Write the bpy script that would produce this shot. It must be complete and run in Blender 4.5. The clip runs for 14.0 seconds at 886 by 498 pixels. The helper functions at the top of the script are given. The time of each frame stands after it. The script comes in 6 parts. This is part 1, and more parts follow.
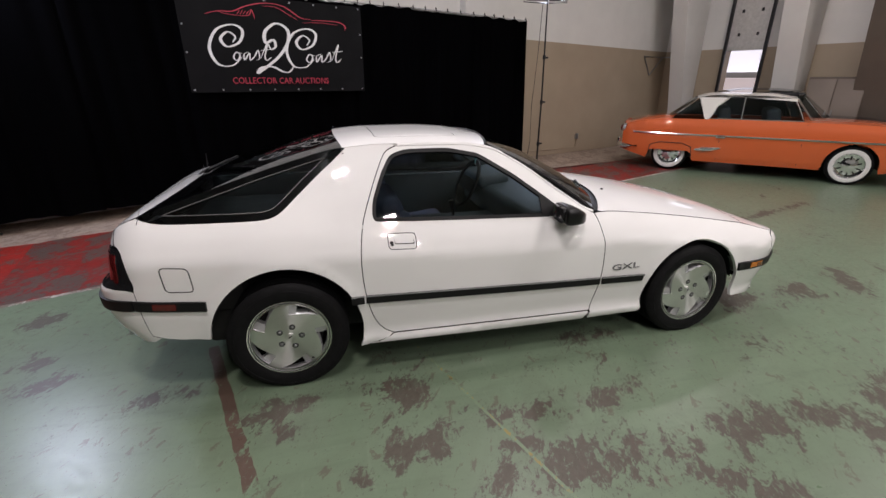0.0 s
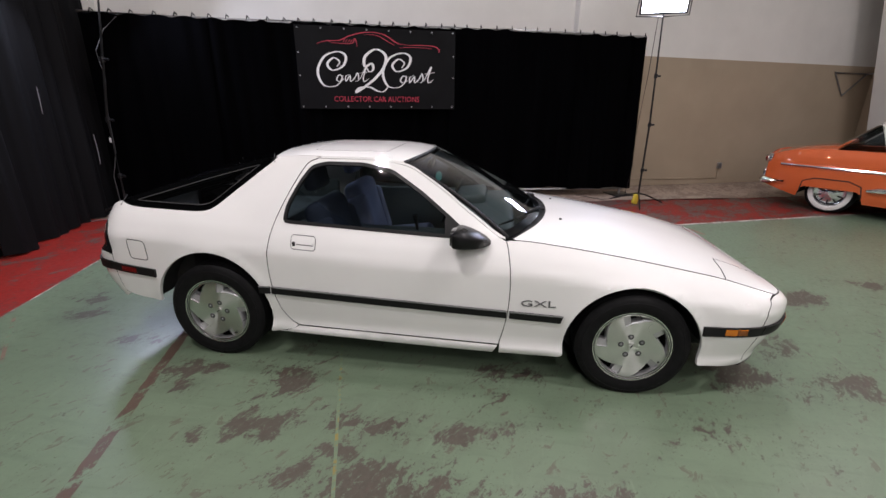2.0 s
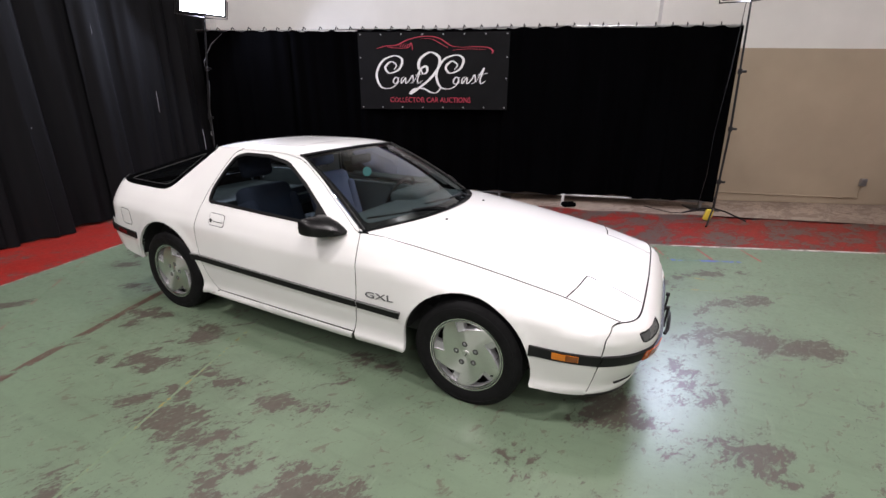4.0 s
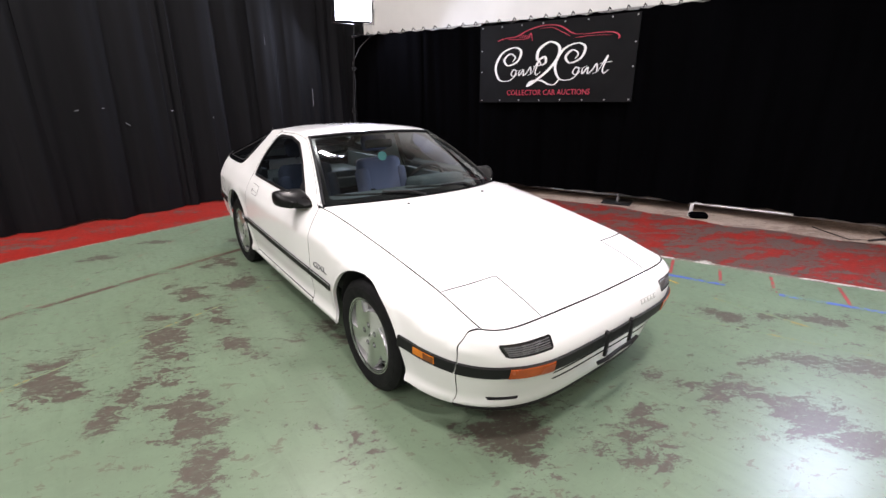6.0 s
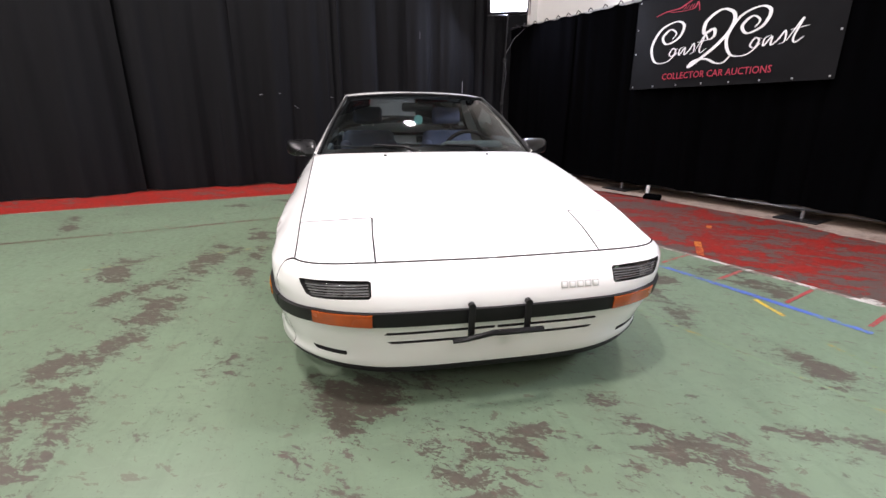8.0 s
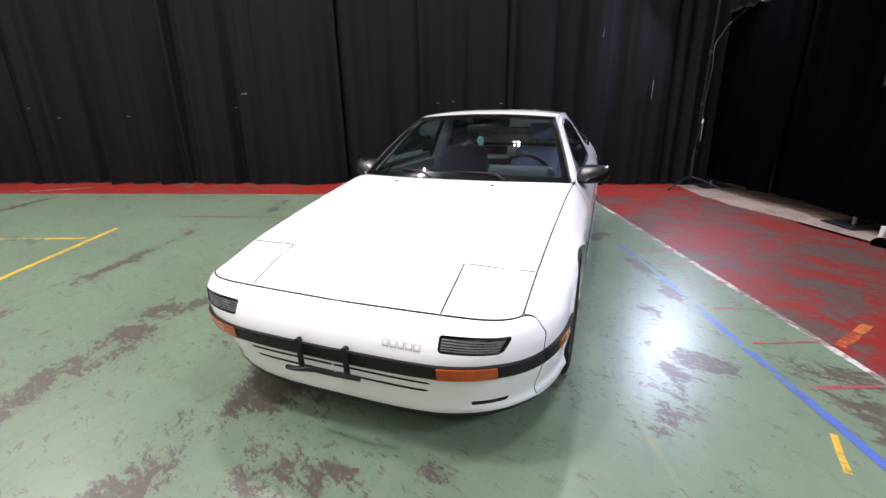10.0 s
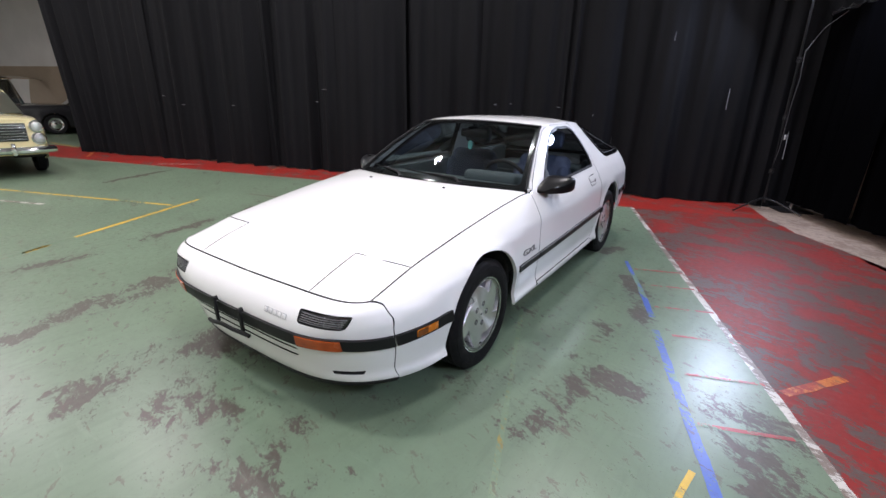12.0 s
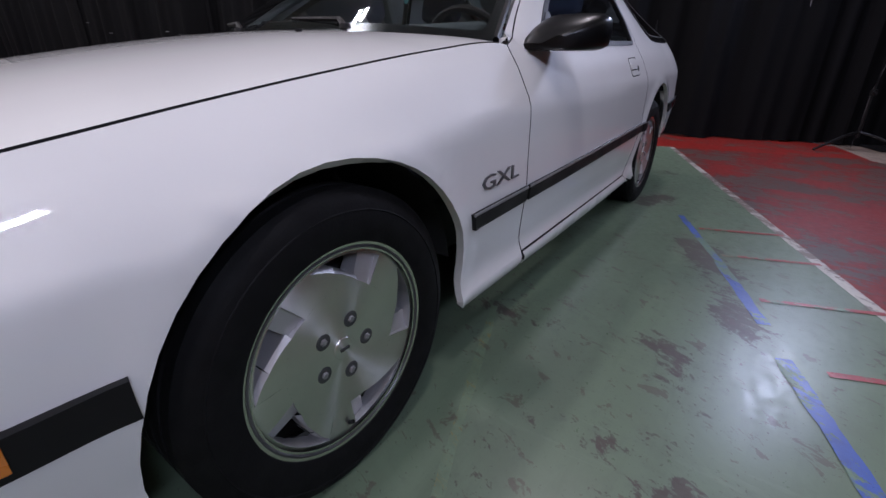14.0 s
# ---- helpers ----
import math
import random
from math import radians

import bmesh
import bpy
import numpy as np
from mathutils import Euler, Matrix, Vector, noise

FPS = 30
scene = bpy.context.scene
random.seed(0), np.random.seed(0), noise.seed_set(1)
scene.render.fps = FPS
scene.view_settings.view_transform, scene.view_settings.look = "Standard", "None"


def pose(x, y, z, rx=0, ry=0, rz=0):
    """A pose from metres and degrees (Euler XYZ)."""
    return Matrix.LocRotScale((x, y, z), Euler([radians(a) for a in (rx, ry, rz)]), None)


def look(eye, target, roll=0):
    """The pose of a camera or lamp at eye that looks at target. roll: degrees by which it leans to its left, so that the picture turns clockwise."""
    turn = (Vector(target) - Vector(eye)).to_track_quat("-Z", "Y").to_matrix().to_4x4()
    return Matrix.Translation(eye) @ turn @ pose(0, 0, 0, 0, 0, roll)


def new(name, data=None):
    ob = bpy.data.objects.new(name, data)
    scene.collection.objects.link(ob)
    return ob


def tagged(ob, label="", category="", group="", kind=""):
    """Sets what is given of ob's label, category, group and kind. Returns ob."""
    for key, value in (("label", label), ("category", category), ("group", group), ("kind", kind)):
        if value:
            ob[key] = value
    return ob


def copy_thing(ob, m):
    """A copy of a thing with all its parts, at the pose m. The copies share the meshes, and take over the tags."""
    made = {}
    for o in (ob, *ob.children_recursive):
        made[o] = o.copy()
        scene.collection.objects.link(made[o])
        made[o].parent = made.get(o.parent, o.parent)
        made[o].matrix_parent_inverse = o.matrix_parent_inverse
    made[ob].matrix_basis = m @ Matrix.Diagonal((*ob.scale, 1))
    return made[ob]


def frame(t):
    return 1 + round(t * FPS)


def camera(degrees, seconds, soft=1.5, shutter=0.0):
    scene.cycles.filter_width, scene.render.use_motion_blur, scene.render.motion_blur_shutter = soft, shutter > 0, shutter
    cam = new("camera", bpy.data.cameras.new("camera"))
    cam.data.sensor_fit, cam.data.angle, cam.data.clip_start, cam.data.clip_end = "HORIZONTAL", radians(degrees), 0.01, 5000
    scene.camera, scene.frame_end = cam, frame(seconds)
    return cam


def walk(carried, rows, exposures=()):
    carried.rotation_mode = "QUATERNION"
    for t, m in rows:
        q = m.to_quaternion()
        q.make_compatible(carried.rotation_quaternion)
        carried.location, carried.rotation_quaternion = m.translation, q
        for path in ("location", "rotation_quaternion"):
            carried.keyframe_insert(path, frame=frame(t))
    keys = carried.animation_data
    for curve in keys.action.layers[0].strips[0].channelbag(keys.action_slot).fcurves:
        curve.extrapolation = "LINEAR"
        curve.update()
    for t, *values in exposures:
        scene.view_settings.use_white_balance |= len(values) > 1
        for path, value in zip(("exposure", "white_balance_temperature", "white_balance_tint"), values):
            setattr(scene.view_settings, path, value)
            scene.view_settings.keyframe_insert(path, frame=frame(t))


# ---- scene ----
cam = camera(90.4, 14.0)
PATH = [
    (0, (-0.956, -2.92, 1.52), (-0.482, -1.108, 0.82), 0.4),
    (0.5, (-0.617, -3.036, 1.495), (-0.363, -1.159, 0.852), 0.2),
    (1, (-0.302, -3.058, 1.489), (-0.278, -1.163, 0.851), 0.3),
    (1.5, (0.065, -3.041, 1.547), (-0.071, -1.151, 0.906), 0.6),
    (2, (0.469, -3.062, 1.543), (0.222, -1.182, 0.906), 1.0),
    (2.5, (0.825, -2.996, 1.523), (0.43, -1.144, 0.882), 1.1),
    (3, (1.174, -2.883, 1.552), (0.649, -1.063, 0.911), 1.2),
    (3.2, (1.335, -2.848, 1.538), (0.753, -1.045, 0.897), 1.2),
    (5.3, (2.814, -2.192, 1.585), (1.534, -0.797, 0.938), 0.3),
    (5.5, (2.874, -2.076, 1.541), (1.538, -0.737, 0.891), 0.3),
    (6, (3.069, -1.785, 1.472), (1.578, -0.621, 0.823), 0.1),
    (6.5, (3.297, -1.466, 1.357), (1.668, -0.498, 0.715), 0.1),
    (7, (3.339, -1.141, 1.221), (1.615, -0.356, 0.581), 0.2),
    (7.5, (3.396, -0.802, 1.148), (1.592, -0.216, 0.514), 0.1),
    (8, (3.496, -0.457, 1.104), (1.618, -0.112, 0.508), 0.3),
    (8.2, (3.495, -0.329, 1.081), (1.6, -0.087, 0.489), 0.4),
    (10.3, (3.297, 1.205, 1.326), (1.583, 0.394, 0.69), -0.9),
    (10.5, (3.286, 1.357, 1.326), (1.604, 0.487, 0.683), -0.7),
    (11, (3.24, 1.633, 1.39), (1.62, 0.651, 0.746), -0.1),
    (11.5, (3.116, 1.77, 1.393), (1.548, 0.708, 0.75), 0.4),
    (12, (3.075, 1.872, 1.372), (1.522, 0.785, 0.734), 1.2),
    (12.5, (2.913, 1.834, 1.323), (1.376, 0.726, 0.682), 1.3),
    (13, (2.493, 1.647, 1.156), (0.978, 0.539, 0.466), 0.7),
    (13.5, (2.067, 1.509, 0.957), (0.572, 0.405, 0.216), 0.2),
    (14, (1.65, 1.374, 0.785), (0.165, 0.287, 0.002), 0.6),
]
EXPOSURE = [(0, -1.0, 6350, 21), (3, -0.83, 6200, 21), (5.3, -0.3, 6300, 20), (8.2, -0.15, 6300, 21), (10.3, -0.27, 6050, 20), (12.0, -0.54, 6000, 19), (12.5, -0.64, 5950, 19), (13, -0.98, 5850, 21), (13.5, -1.32, 5850, 24), (14, -1.48, 5850, 26)]
walk(cam, [(t, look(eye, target, roll)) for t, eye, target, roll in PATH], EXPOSURE)

# ---- light and air ----
ROOM = pose(0, 0, 0, 0, 0, 22)          # the hall's axes, turned against the parked car
UP = Vector((0, 0, 1))


def hall(u, v, z=0.0):
    """A place given along the hall's own axes."""
    return ROOM @ Vector((u, v, z))


world = bpy.data.worlds.new("hall_air")
world.use_nodes = True
world.node_tree.nodes["Background"].inputs["Color"].default_value = (0.75, 0.8, 0.9, 1)
world.node_tree.nodes["Background"].inputs["Strength"].default_value = 0.6
scene.world = world


def lamp(name, m, power, sx, sy, colour):
    data = bpy.data.lights.new(name, "AREA")
    data.shape, data.size, data.size_y, data.energy, data.color = "RECTANGLE", sx, sy, power, colour
    ob = new(name, data)
    ob.matrix_world = m
    return ob


PANELS = [((-4.22, 2.03, 2.87), (0.8, 0.2, 0.3), 130.0), ((2.60, 4.27, 2.98), (1.6, -1.2, 0.2), 118.0)]     # led panels on stands: middle, aim, strength
# The last two, at v = -15, are added only to brighten the far wall.
BAYS = [(u, v) for u in (-2.4, 2.6, 7.9) for v in (1.2, -2.7, -6.9, -11.0)] + [(-2.4, -15.0), (2.6, -15.0)]
BAY_Z = 6.0
for place, aim, power in PANELS:
    m = look(place, Vector(aim))
    lamp("led_panel_light", m @ pose(0, 0, -0.035), power, 0.54, 0.34, (0.76, 0.85, 1.0))
for u, v in BAYS:
    for s in (-0.09, 0.09):
        lamp("strip_light", Matrix.Translation(hall(u, v + s, BAY_Z - 0.06)) @ ROOM, (90.0 if v > 0 else 150.0 if v > -3 else 125.0) if u < 5 else 55.0, 0.42, 0.05, (1.0, 0.95, 0.88))

# ---- materials ----


class Nodes:
    """A short way to write a node material."""

    def __init__(self, name):
        self.mat = bpy.data.materials.new(name)
        self.mat.use_nodes = True
        self.tree = self.mat.node_tree
        self.bsdf = self.tree.nodes["Principled BSDF"]
        self.out = self.tree.nodes["Material Output"]

    def add(self, kind, **values):
        node = self.tree.nodes.new("ShaderNode" + kind)
        for key, value in values.items():
            if key in node.inputs:
                self.put(node.inputs[key], value)
            else:
                for sock in node.inputs:
                    if sock.name.replace(" ", "_") == key:
                        self.put(sock, value)
                        break
        return node

    def put(self, sock, value):
        if isinstance(value, bpy.types.NodeSocket):
            self.tree.links.new(value, sock)
        elif isinstance(value, tuple) and len(value) == 3 and sock.type == "RGBA":
            sock.default_value = (*value, 1)
        else:
            sock.default_value = value

    def set(self, **values):
        for key, value in values.items():
            for sock in self.bsdf.inputs:
                if sock.name.replace(" ", "_") == key:
                    self.put(sock, value)
        return self

    def coord(self, which="Object", scale=(1, 1, 1)):
        c = self.add("TexCoord").outputs[which]
        return self.add("Mapping", Vector=c, Scale=scale).outputs[0]

    def place(self, scale=(1, 1, 1), turn=0):
        c = self.add("NewGeometry").outputs["Position"]
        if turn:
            m = self.add("Mapping", Vector=c, Rotation=(0, 0, radians(turn)), Scale=tuple(1 / v for v in scale))
            m.vector_type = "TEXTURE"
            return m.outputs[0]
        return self.add("Mapping", Vector=c, Scale=scale).outputs[0]

    def noise(self, vec, scale, detail=4.0, rough=0.55, warp=0.0):
        n = self.add("TexNoise", Vector=vec, Scale=scale, Detail=detail, Roughness=rough, Distortion=warp)
        return n.outputs[0]

    def ramp(self, fac, *stops):
        r = self.add("ValToRGB", Fac=fac)
        e = r.color_ramp.elements
        while len(e) < len(stops):
            e.new(0.5)
        for el, (pos, col) in zip(e, stops):
            el.position = pos
            el.color = (*col, 1) if isinstance(col, tuple) else (col, col, col, 1)
        return r.outputs[0]

    def mix(self, fac, a, b, blend="MIX"):
        n = self.tree.nodes.new("ShaderNodeMix")
        n.data_type, n.blend_type = "RGBA", blend
        self.put(n.inputs[0], fac), self.put(n.inputs[6], a), self.put(n.inputs[7], b)
        return n.outputs[2]

    def math(self, op, a, b=0.0, c=0.0):
        n = self.tree.nodes.new("ShaderNodeMath")
        n.operation = op
        self.put(n.inputs[0], a), self.put(n.inputs[1], b), self.put(n.inputs[2], c)
        return n.outputs[0]

    def bump(self, height, strength=0.3, distance=0.01):
        self.put(self.bsdf.inputs["Normal"], self.add("Bump", Height=height, Strength=strength, Distance=distance).outputs[0])
        return self


def plain(name, colour, rough=0.5, metal=0.0, vary=0.12, scale=18.0, bump=0.0, coat=0.0, spec=0.5):
    n = Nodes(name)
    v = n.coord()
    f = n.noise(v, scale, 5)
    dark = tuple(c * (1 - vary) for c in colour)
    light = tuple(min(1, c * (1 + vary)) for c in colour)
    n.set(Base_Color=n.ramp(f, (0.3, dark), (0.7, light)), Metallic=metal, Coat_Weight=coat, Coat_Roughness=0.05, Specular_IOR_Level=spec)
    n.set(Roughness=n.ramp(n.noise(v, scale * 0.37, 4), (0.25, max(0.02, rough * 0.8)), (0.75, min(1, rough * 1.25))))
    if bump:
        n.bump(n.noise(v, scale * 6, 3), bump, 0.004)
    return n.mat


def glow(name, colour, strength):
    n = Nodes(name)
    n.set(Base_Color=colour, Emission_Color=colour, Emission_Strength=strength)
    return n.mat


def car_paint(name, colour, dust=0.04):
    n = Nodes(name)
    v = n.place()
    low = n.noise(v, 2.3, 4)
    fine = n.noise(v, 60.0, 3)
    c2 = tuple(c * (1 - dust) for c in colour)
    n.set(Base_Color=n.mix(n.ramp(low, (0.35, 0.0), (0.7, 1.0)), colour, c2), Roughness=0.5, Coat_Weight=1.0, Specular_IOR_Level=0.2)
    n.set(Coat_Roughness=n.ramp(low, (0.3, 0.006), (0.75, 0.018)))
    n.bump(fine, 0.012, 0.001)
    return n.mat


def clear_glass(name, tint, rough=0.01, alpha_like=0.75):
    """Thin window glass: a see-through pane with a mirror's gloss on it."""
    n = Nodes(name)
    t = n.tree
    see = n.add("BsdfTransparent", Color=tint)
    v = n.place()
    smear = n.noise(v, 7.0, 5, 0.65)
    gloss = n.add("BsdfGlossy", Color=(1, 1, 1), Roughness=n.ramp(smear, (0.4, rough), (0.8, rough + 0.05)))
    fres = n.add("Fresnel", IOR=1.5)
    mixer = n.add("MixShader")
    t.links.new(fres.outputs[0], mixer.inputs[0])
    t.links.new(see.outputs[0], mixer.inputs[1])
    t.links.new(gloss.outputs[0], mixer.inputs[2])
    t.links.new(mixer.outputs[0], n.out.inputs[0])
    return n.mat


def worn_floor(name, colour, under=(0.060, 0.050, 0.040), wear=0.5, gloss=0.0, spec=0.42):
    """Glossy painted concrete, rubbed through to a brown older coat."""
    n = Nodes(name)
    v = n.place()
    big = n.noise(v, 0.8, 5, 0.6)
    mid = n.noise(n.place((1.7, 3.0, 1), 62), 1.0, 9, 0.68, 0.6)
    streak = n.noise(n.place((1.3, 9.0, 1)), 1.6, 6, 0.6, 0.3)
    fine = n.noise(v, 26.0, 6, 0.7)
    speck = n.noise(v, 75.0, 3, 0.6)
    light = tuple(min(1, c * 1.22) for c in colour)
    tone = n.mix(n.ramp(big, (0.3, 0.0), (0.72, 1.0)), colour, light)
    tone = n.mix(n.math("MULTIPLY", n.ramp(streak, (0.52, 0.0), (0.7, 1.0)), 0.35), tone, tuple(c * 0.72 for c in colour))
    tone = n.mix(n.math("MULTIPLY", n.ramp(fine, (0.55, 0.0), (0.75, 1.0)), 0.3), tone, tuple(c * 0.6 + 0.03 for c in colour))
    rub = n.math("ADD", n.math("MULTIPLY", mid, 0.78), n.math("MULTIPLY", big, 0.22))
    rub = n.math("ADD", rub, n.math("MULTIPLY", n.math("SUBTRACT", n.noise(n.place((1, 1.9, 1), 62), 7.0, 7, 0.66, 0.8), 0.5), 0.55))
    at = n.tree.nodes.new("ShaderNodeAttribute")
    at.attribute_name = "wear"
    rub = n.math("ADD", rub, n.math("MULTIPLY", at.outputs["Fac"], 0.21))
    mask = n.ramp(rub, (wear + 0.015, 0.0), (wear + 0.04, 1.0))
    left = n.ramp(n.noise(n.place((1, 2.2, 1), 65), 16.0, 6, 0.7, 0.6), (0.40, 0.0), (0.45, 1.0))
    mask = n.math("MULTIPLY", mask, n.math("ADD", n.math("MULTIPLY", left, 0.7), 0.3))
    halo = n.ramp(rub, (wear - 0.09, 0.0), (wear + 0.02, 1.0))
    tone = n.mix(n.math("MULTIPLY", halo, n.math("MULTIPLY", n.ramp(fine, (0.42, 0.0), (0.6, 1.0)), 0.4)), tone, tuple(c * 0.45 + 0.035 for c in colour))
    film = n.ramp(n.noise(n.place((1, 1.6, 1), 62), 2.6, 8, 0.7, 0.7), (0.46, 0.0), (0.68, 1.0))
    tone = n.mix(n.math("MULTIPLY", film, 0.30), tone, tuple(c * 0.55 + 0.03 for c in colour[:1]) + tuple(c * 0.62 + 0.012 for c in colour[1:]))
    flake = n.ramp(n.math("ADD", n.noise(n.place((1, 1.5, 1), 62), 34.0, 5, 0.7, 0.6), n.math("MULTIPLY", halo, 0.16)), (0.66, 0.0), (0.70, 1.0))
    tone = n.mix(n.math("MULTIPLY", flake, 0.75), tone, under)
    grey = n.mix(n.ramp(fine, (0.35, 0.0), (0.7, 1.0)), under, tuple(c * 1.3 for c in under))
    tone = n.mix(n.math("MULTIPLY", mask, 0.92), tone, grey)
    chips = n.ramp(speck, (0.66, 0.0), (0.71, 1.0))
    tone = n.mix(n.math("MULTIPLY", chips, 0.7), tone, (0.07, 0.055, 0.05))
    fleck = n.ramp(n.noise(n.place((1.0, 1.9, 1), 62), 9.0, 10, 0.72, 0.5), (0.592, 0.0), (0.608, 1.0))
    tone = n.mix(n.math("MULTIPLY", fleck, 0.62), tone, (0.085, 0.062, 0.05))
    scuff = n.ramp(n.noise(n.place((14.0, 2.0, 1)), 1.4, 7, 0.65, 0.4), (0.6, 0.0), (0.75, 1.0))
    tone = n.mix(n.math("MULTIPLY", scuff, 0.25), tone, tuple(min(1, c * 1.5 + 0.03) for c in colour))
    rough = n.mix(mask, n.ramp(fine, (0.25, 0.24 + gloss), (0.8, 0.46 + gloss)), (0.42, 0.42, 0.42))
    n.set(Base_Color=tone, Roughness=rough, Specular_IOR_Level=spec)
    h = n.math("SUBTRACT", n.math("MULTIPLY", fine, 0.25), n.math("MULTIPLY", mask, 0.5))
    n.bump(h, 0.10, 0.003)
    return n.mat


def cloth(name, colour, rough=0.85, scale=180.0, spec=0.12):
    n = Nodes(name)
    v = n.place()
    weave = n.noise(v, scale, 2)
    broad = n.noise(n.place((3, 3, 0.5)), 1.0, 4)
    n.set(Base_Color=n.mix(n.ramp(broad, (0.3, 0.0), (0.7, 1.0)), colour, tuple(c * 1.6 for c in colour)), Roughness=rough)
    n.set(Specular_IOR_Level=spec)
    n.bump(weave, 0.2, 0.002)
    return n.mat


WHITE = car_paint("white_car_paint", (0.80, 0.80, 0.785))
BLACK_TRIM = plain("black_rubber_trim", (0.007, 0.007, 0.0075), 0.5, bump=0.03, spec=0.25)
BLACK_GLOSS = plain("black_gloss_plastic", (0.012, 0.012, 0.013), 0.16, coat=0.5)
DARK = plain("dark_underbody", (0.012, 0.012, 0.012), 0.8)
RUBBER = plain("tyre_rubber", (0.006, 0.006, 0.0065), 0.68, spec=0.16, vary=0.3, scale=30, bump=0.15)
CHROME = plain("chrome", (0.86, 0.87, 0.88), 0.09, 1.0, vary=0.03)
GLASS = clear_glass("tinted_window_glass", (0.28, 0.32, 0.33))
SHIELD = clear_glass("windscreen_glass", (0.40, 0.45, 0.44))
HATCH = clear_glass("dark_hatch_glass", (0.12, 0.13, 0.135))
AMBER_M = plain("amber_marker_lens", (0.55, 0.17, 0.01), 0.25, coat=0.3, vary=0.2)
AMBER_D = plain("dark_amber_lens", (0.16, 0.045, 0.006), 0.25, coat=0.3, vary=0.2)
AMBER = plain("amber_lens", (0.36, 0.060, 0.004), 0.25, coat=0.3, vary=0.2)
RED_LENS = plain("red_lens", (0.10, 0.006, 0.006), 0.18, coat=0.8, vary=0.2)
LAMP_DARK = plain("smoked_lamp_lens", (0.02, 0.02, 0.022), 0.1, coat=1.0)
SILVER = plain("grey_badge", (0.33, 0.33, 0.34), 0.35, 0.6)
DASH = plain("blue_grey_dashboard", (0.06, 0.082, 0.088), 0.6, bump=0.1)
CURTAIN = cloth("black_drape", (0.0010, 0.0010, 0.0012), spec=0.0)
STAGE = cloth("black_stage_drape", (0.0026, 0.0027, 0.0034), spec=0.16)
GREEN = worn_floor("green_floor_paint", (0.118, 0.164, 0.108), wear=0.630)
REDF = worn_floor("red_floor_paint", (0.175, 0.0105, 0.0065), (0.062, 0.050, 0.043), wear=0.485, gloss=0.16, spec=0.26)
REDW = worn_floor("red_floor_paint_kept", (0.22, 0.0125, 0.0075), (0.072, 0.058, 0.050), wear=0.565, gloss=0.16, spec=0.26)
YELLOWF = worn_floor("yellow_line_paint", (0.50, 0.33, 0.035), (0.115, 0.175, 0.11), wear=0.56)
ORANGEF = worn_floor("orange_mark_paint", (0.42, 0.13, 0.02), (0.2, 0.02, 0.014), wear=0.46)
FAINTF = worn_floor("faint_line_paint", (0.22, 0.18, 0.05), (0.115, 0.17, 0.11), wear=0.41)
BLUEF = worn_floor("blue_line_paint", (0.06, 0.11, 0.36), (0.115, 0.18, 0.115), wear=0.52)
WHITEF = worn_floor("white_line_paint", (0.46, 0.44, 0.4), (0.13, 0.1, 0.08), wear=0.47)
ROSEF = worn_floor("red_line_paint", (0.28, 0.05, 0.05), (0.115, 0.18, 0.115), wear=0.52)
RUSTF = worn_floor("rust_line_paint", (0.17, 0.115, 0.085), (0.115, 0.18, 0.115), wear=0.44)
BROWNF = worn_floor("brown_line_paint", (0.085, 0.058, 0.044), (0.115, 0.17, 0.11), wear=0.52)
BARE = worn_floor("bare_concrete", (0.33, 0.26, 0.21), (0.2, 0.15, 0.12), wear=0.5)

# ---- building helpers ----


def part(name, bm, material, parent=None, label="", smooth=True, kind=""):
    """Links a bmesh as one mesh object under a thing or a part."""
    me = bpy.data.meshes.new(name)
    bm.to_mesh(me)
    bm.free()
    me.materials.append(material)
    if smooth:
        me.polygons.foreach_set("use_smooth", [True] * len(me.polygons))
        me.set_sharp_from_angle(angle=radians(35))
    ob = new(name, me)
    if parent:
        ob.parent = parent
    return tagged(ob, label, kind=kind)


def thing(name, m, label, category, group="", kind=""):
    ob = new(name)
    ob.matrix_world = m
    ob.empty_display_size = 0.1
    return tagged(ob, label, category, group, kind)


def box(sx, sy, sz, m=Matrix(), bevel=0.0, segs=2, bm=None):
    own = bm is None
    b = bmesh.new()
    bmesh.ops.create_cube(b, size=1)
    bmesh.ops.scale(b, vec=(sx, sy, sz), verts=b.verts)
    if bevel:
        bmesh.ops.bevel(b, geom=b.edges[:], offset=bevel, segments=segs, affect="EDGES", profile=0.5)
    b.transform(m)
    return b if own else join(bm, b)


def join(bm, other):
    me = bpy.data.meshes.new("joined")
    other.to_mesh(me)
    other.free()
    bm.from_mesh(me)
    bpy.data.meshes.remove(me)
    return bm


def rod(a, b, r, r2=None, segs=12):
    a, b = Vector(a), Vector(b)
    bm = bmesh.new()
    bmesh.ops.create_cone(bm, cap_ends=True, segments=segs, radius1=r, radius2=r if r2 is None else r2, depth=(b - a).length)
    bm.transform(Matrix.Translation((a + b) / 2) @ (b - a).to_track_quat("Z", "Y").to_matrix().to_4x4())
    return bm


def tube(points, r, segs=8, closed=False):
    """A round tube along points."""
    pts = [Vector(p) for p in points]
    bm, rings = bmesh.new(), []
    for i, p in enumerate(pts):
        before = pts[i - 1] if i or closed else p
        after = pts[(i + 1) % len(pts)] if i + 1 < len(pts) or closed else p
        d = (after - before).normalized()
        q = d.to_track_quat("Z", "Y")
        rr = r[i] if isinstance(r, (list, tuple)) else r
        rings.append([bm.verts.new(p + q @ Vector((rr * math.cos(a), rr * math.sin(a), 0))) for a in (2 * math.pi * k / segs for k in range(segs))])
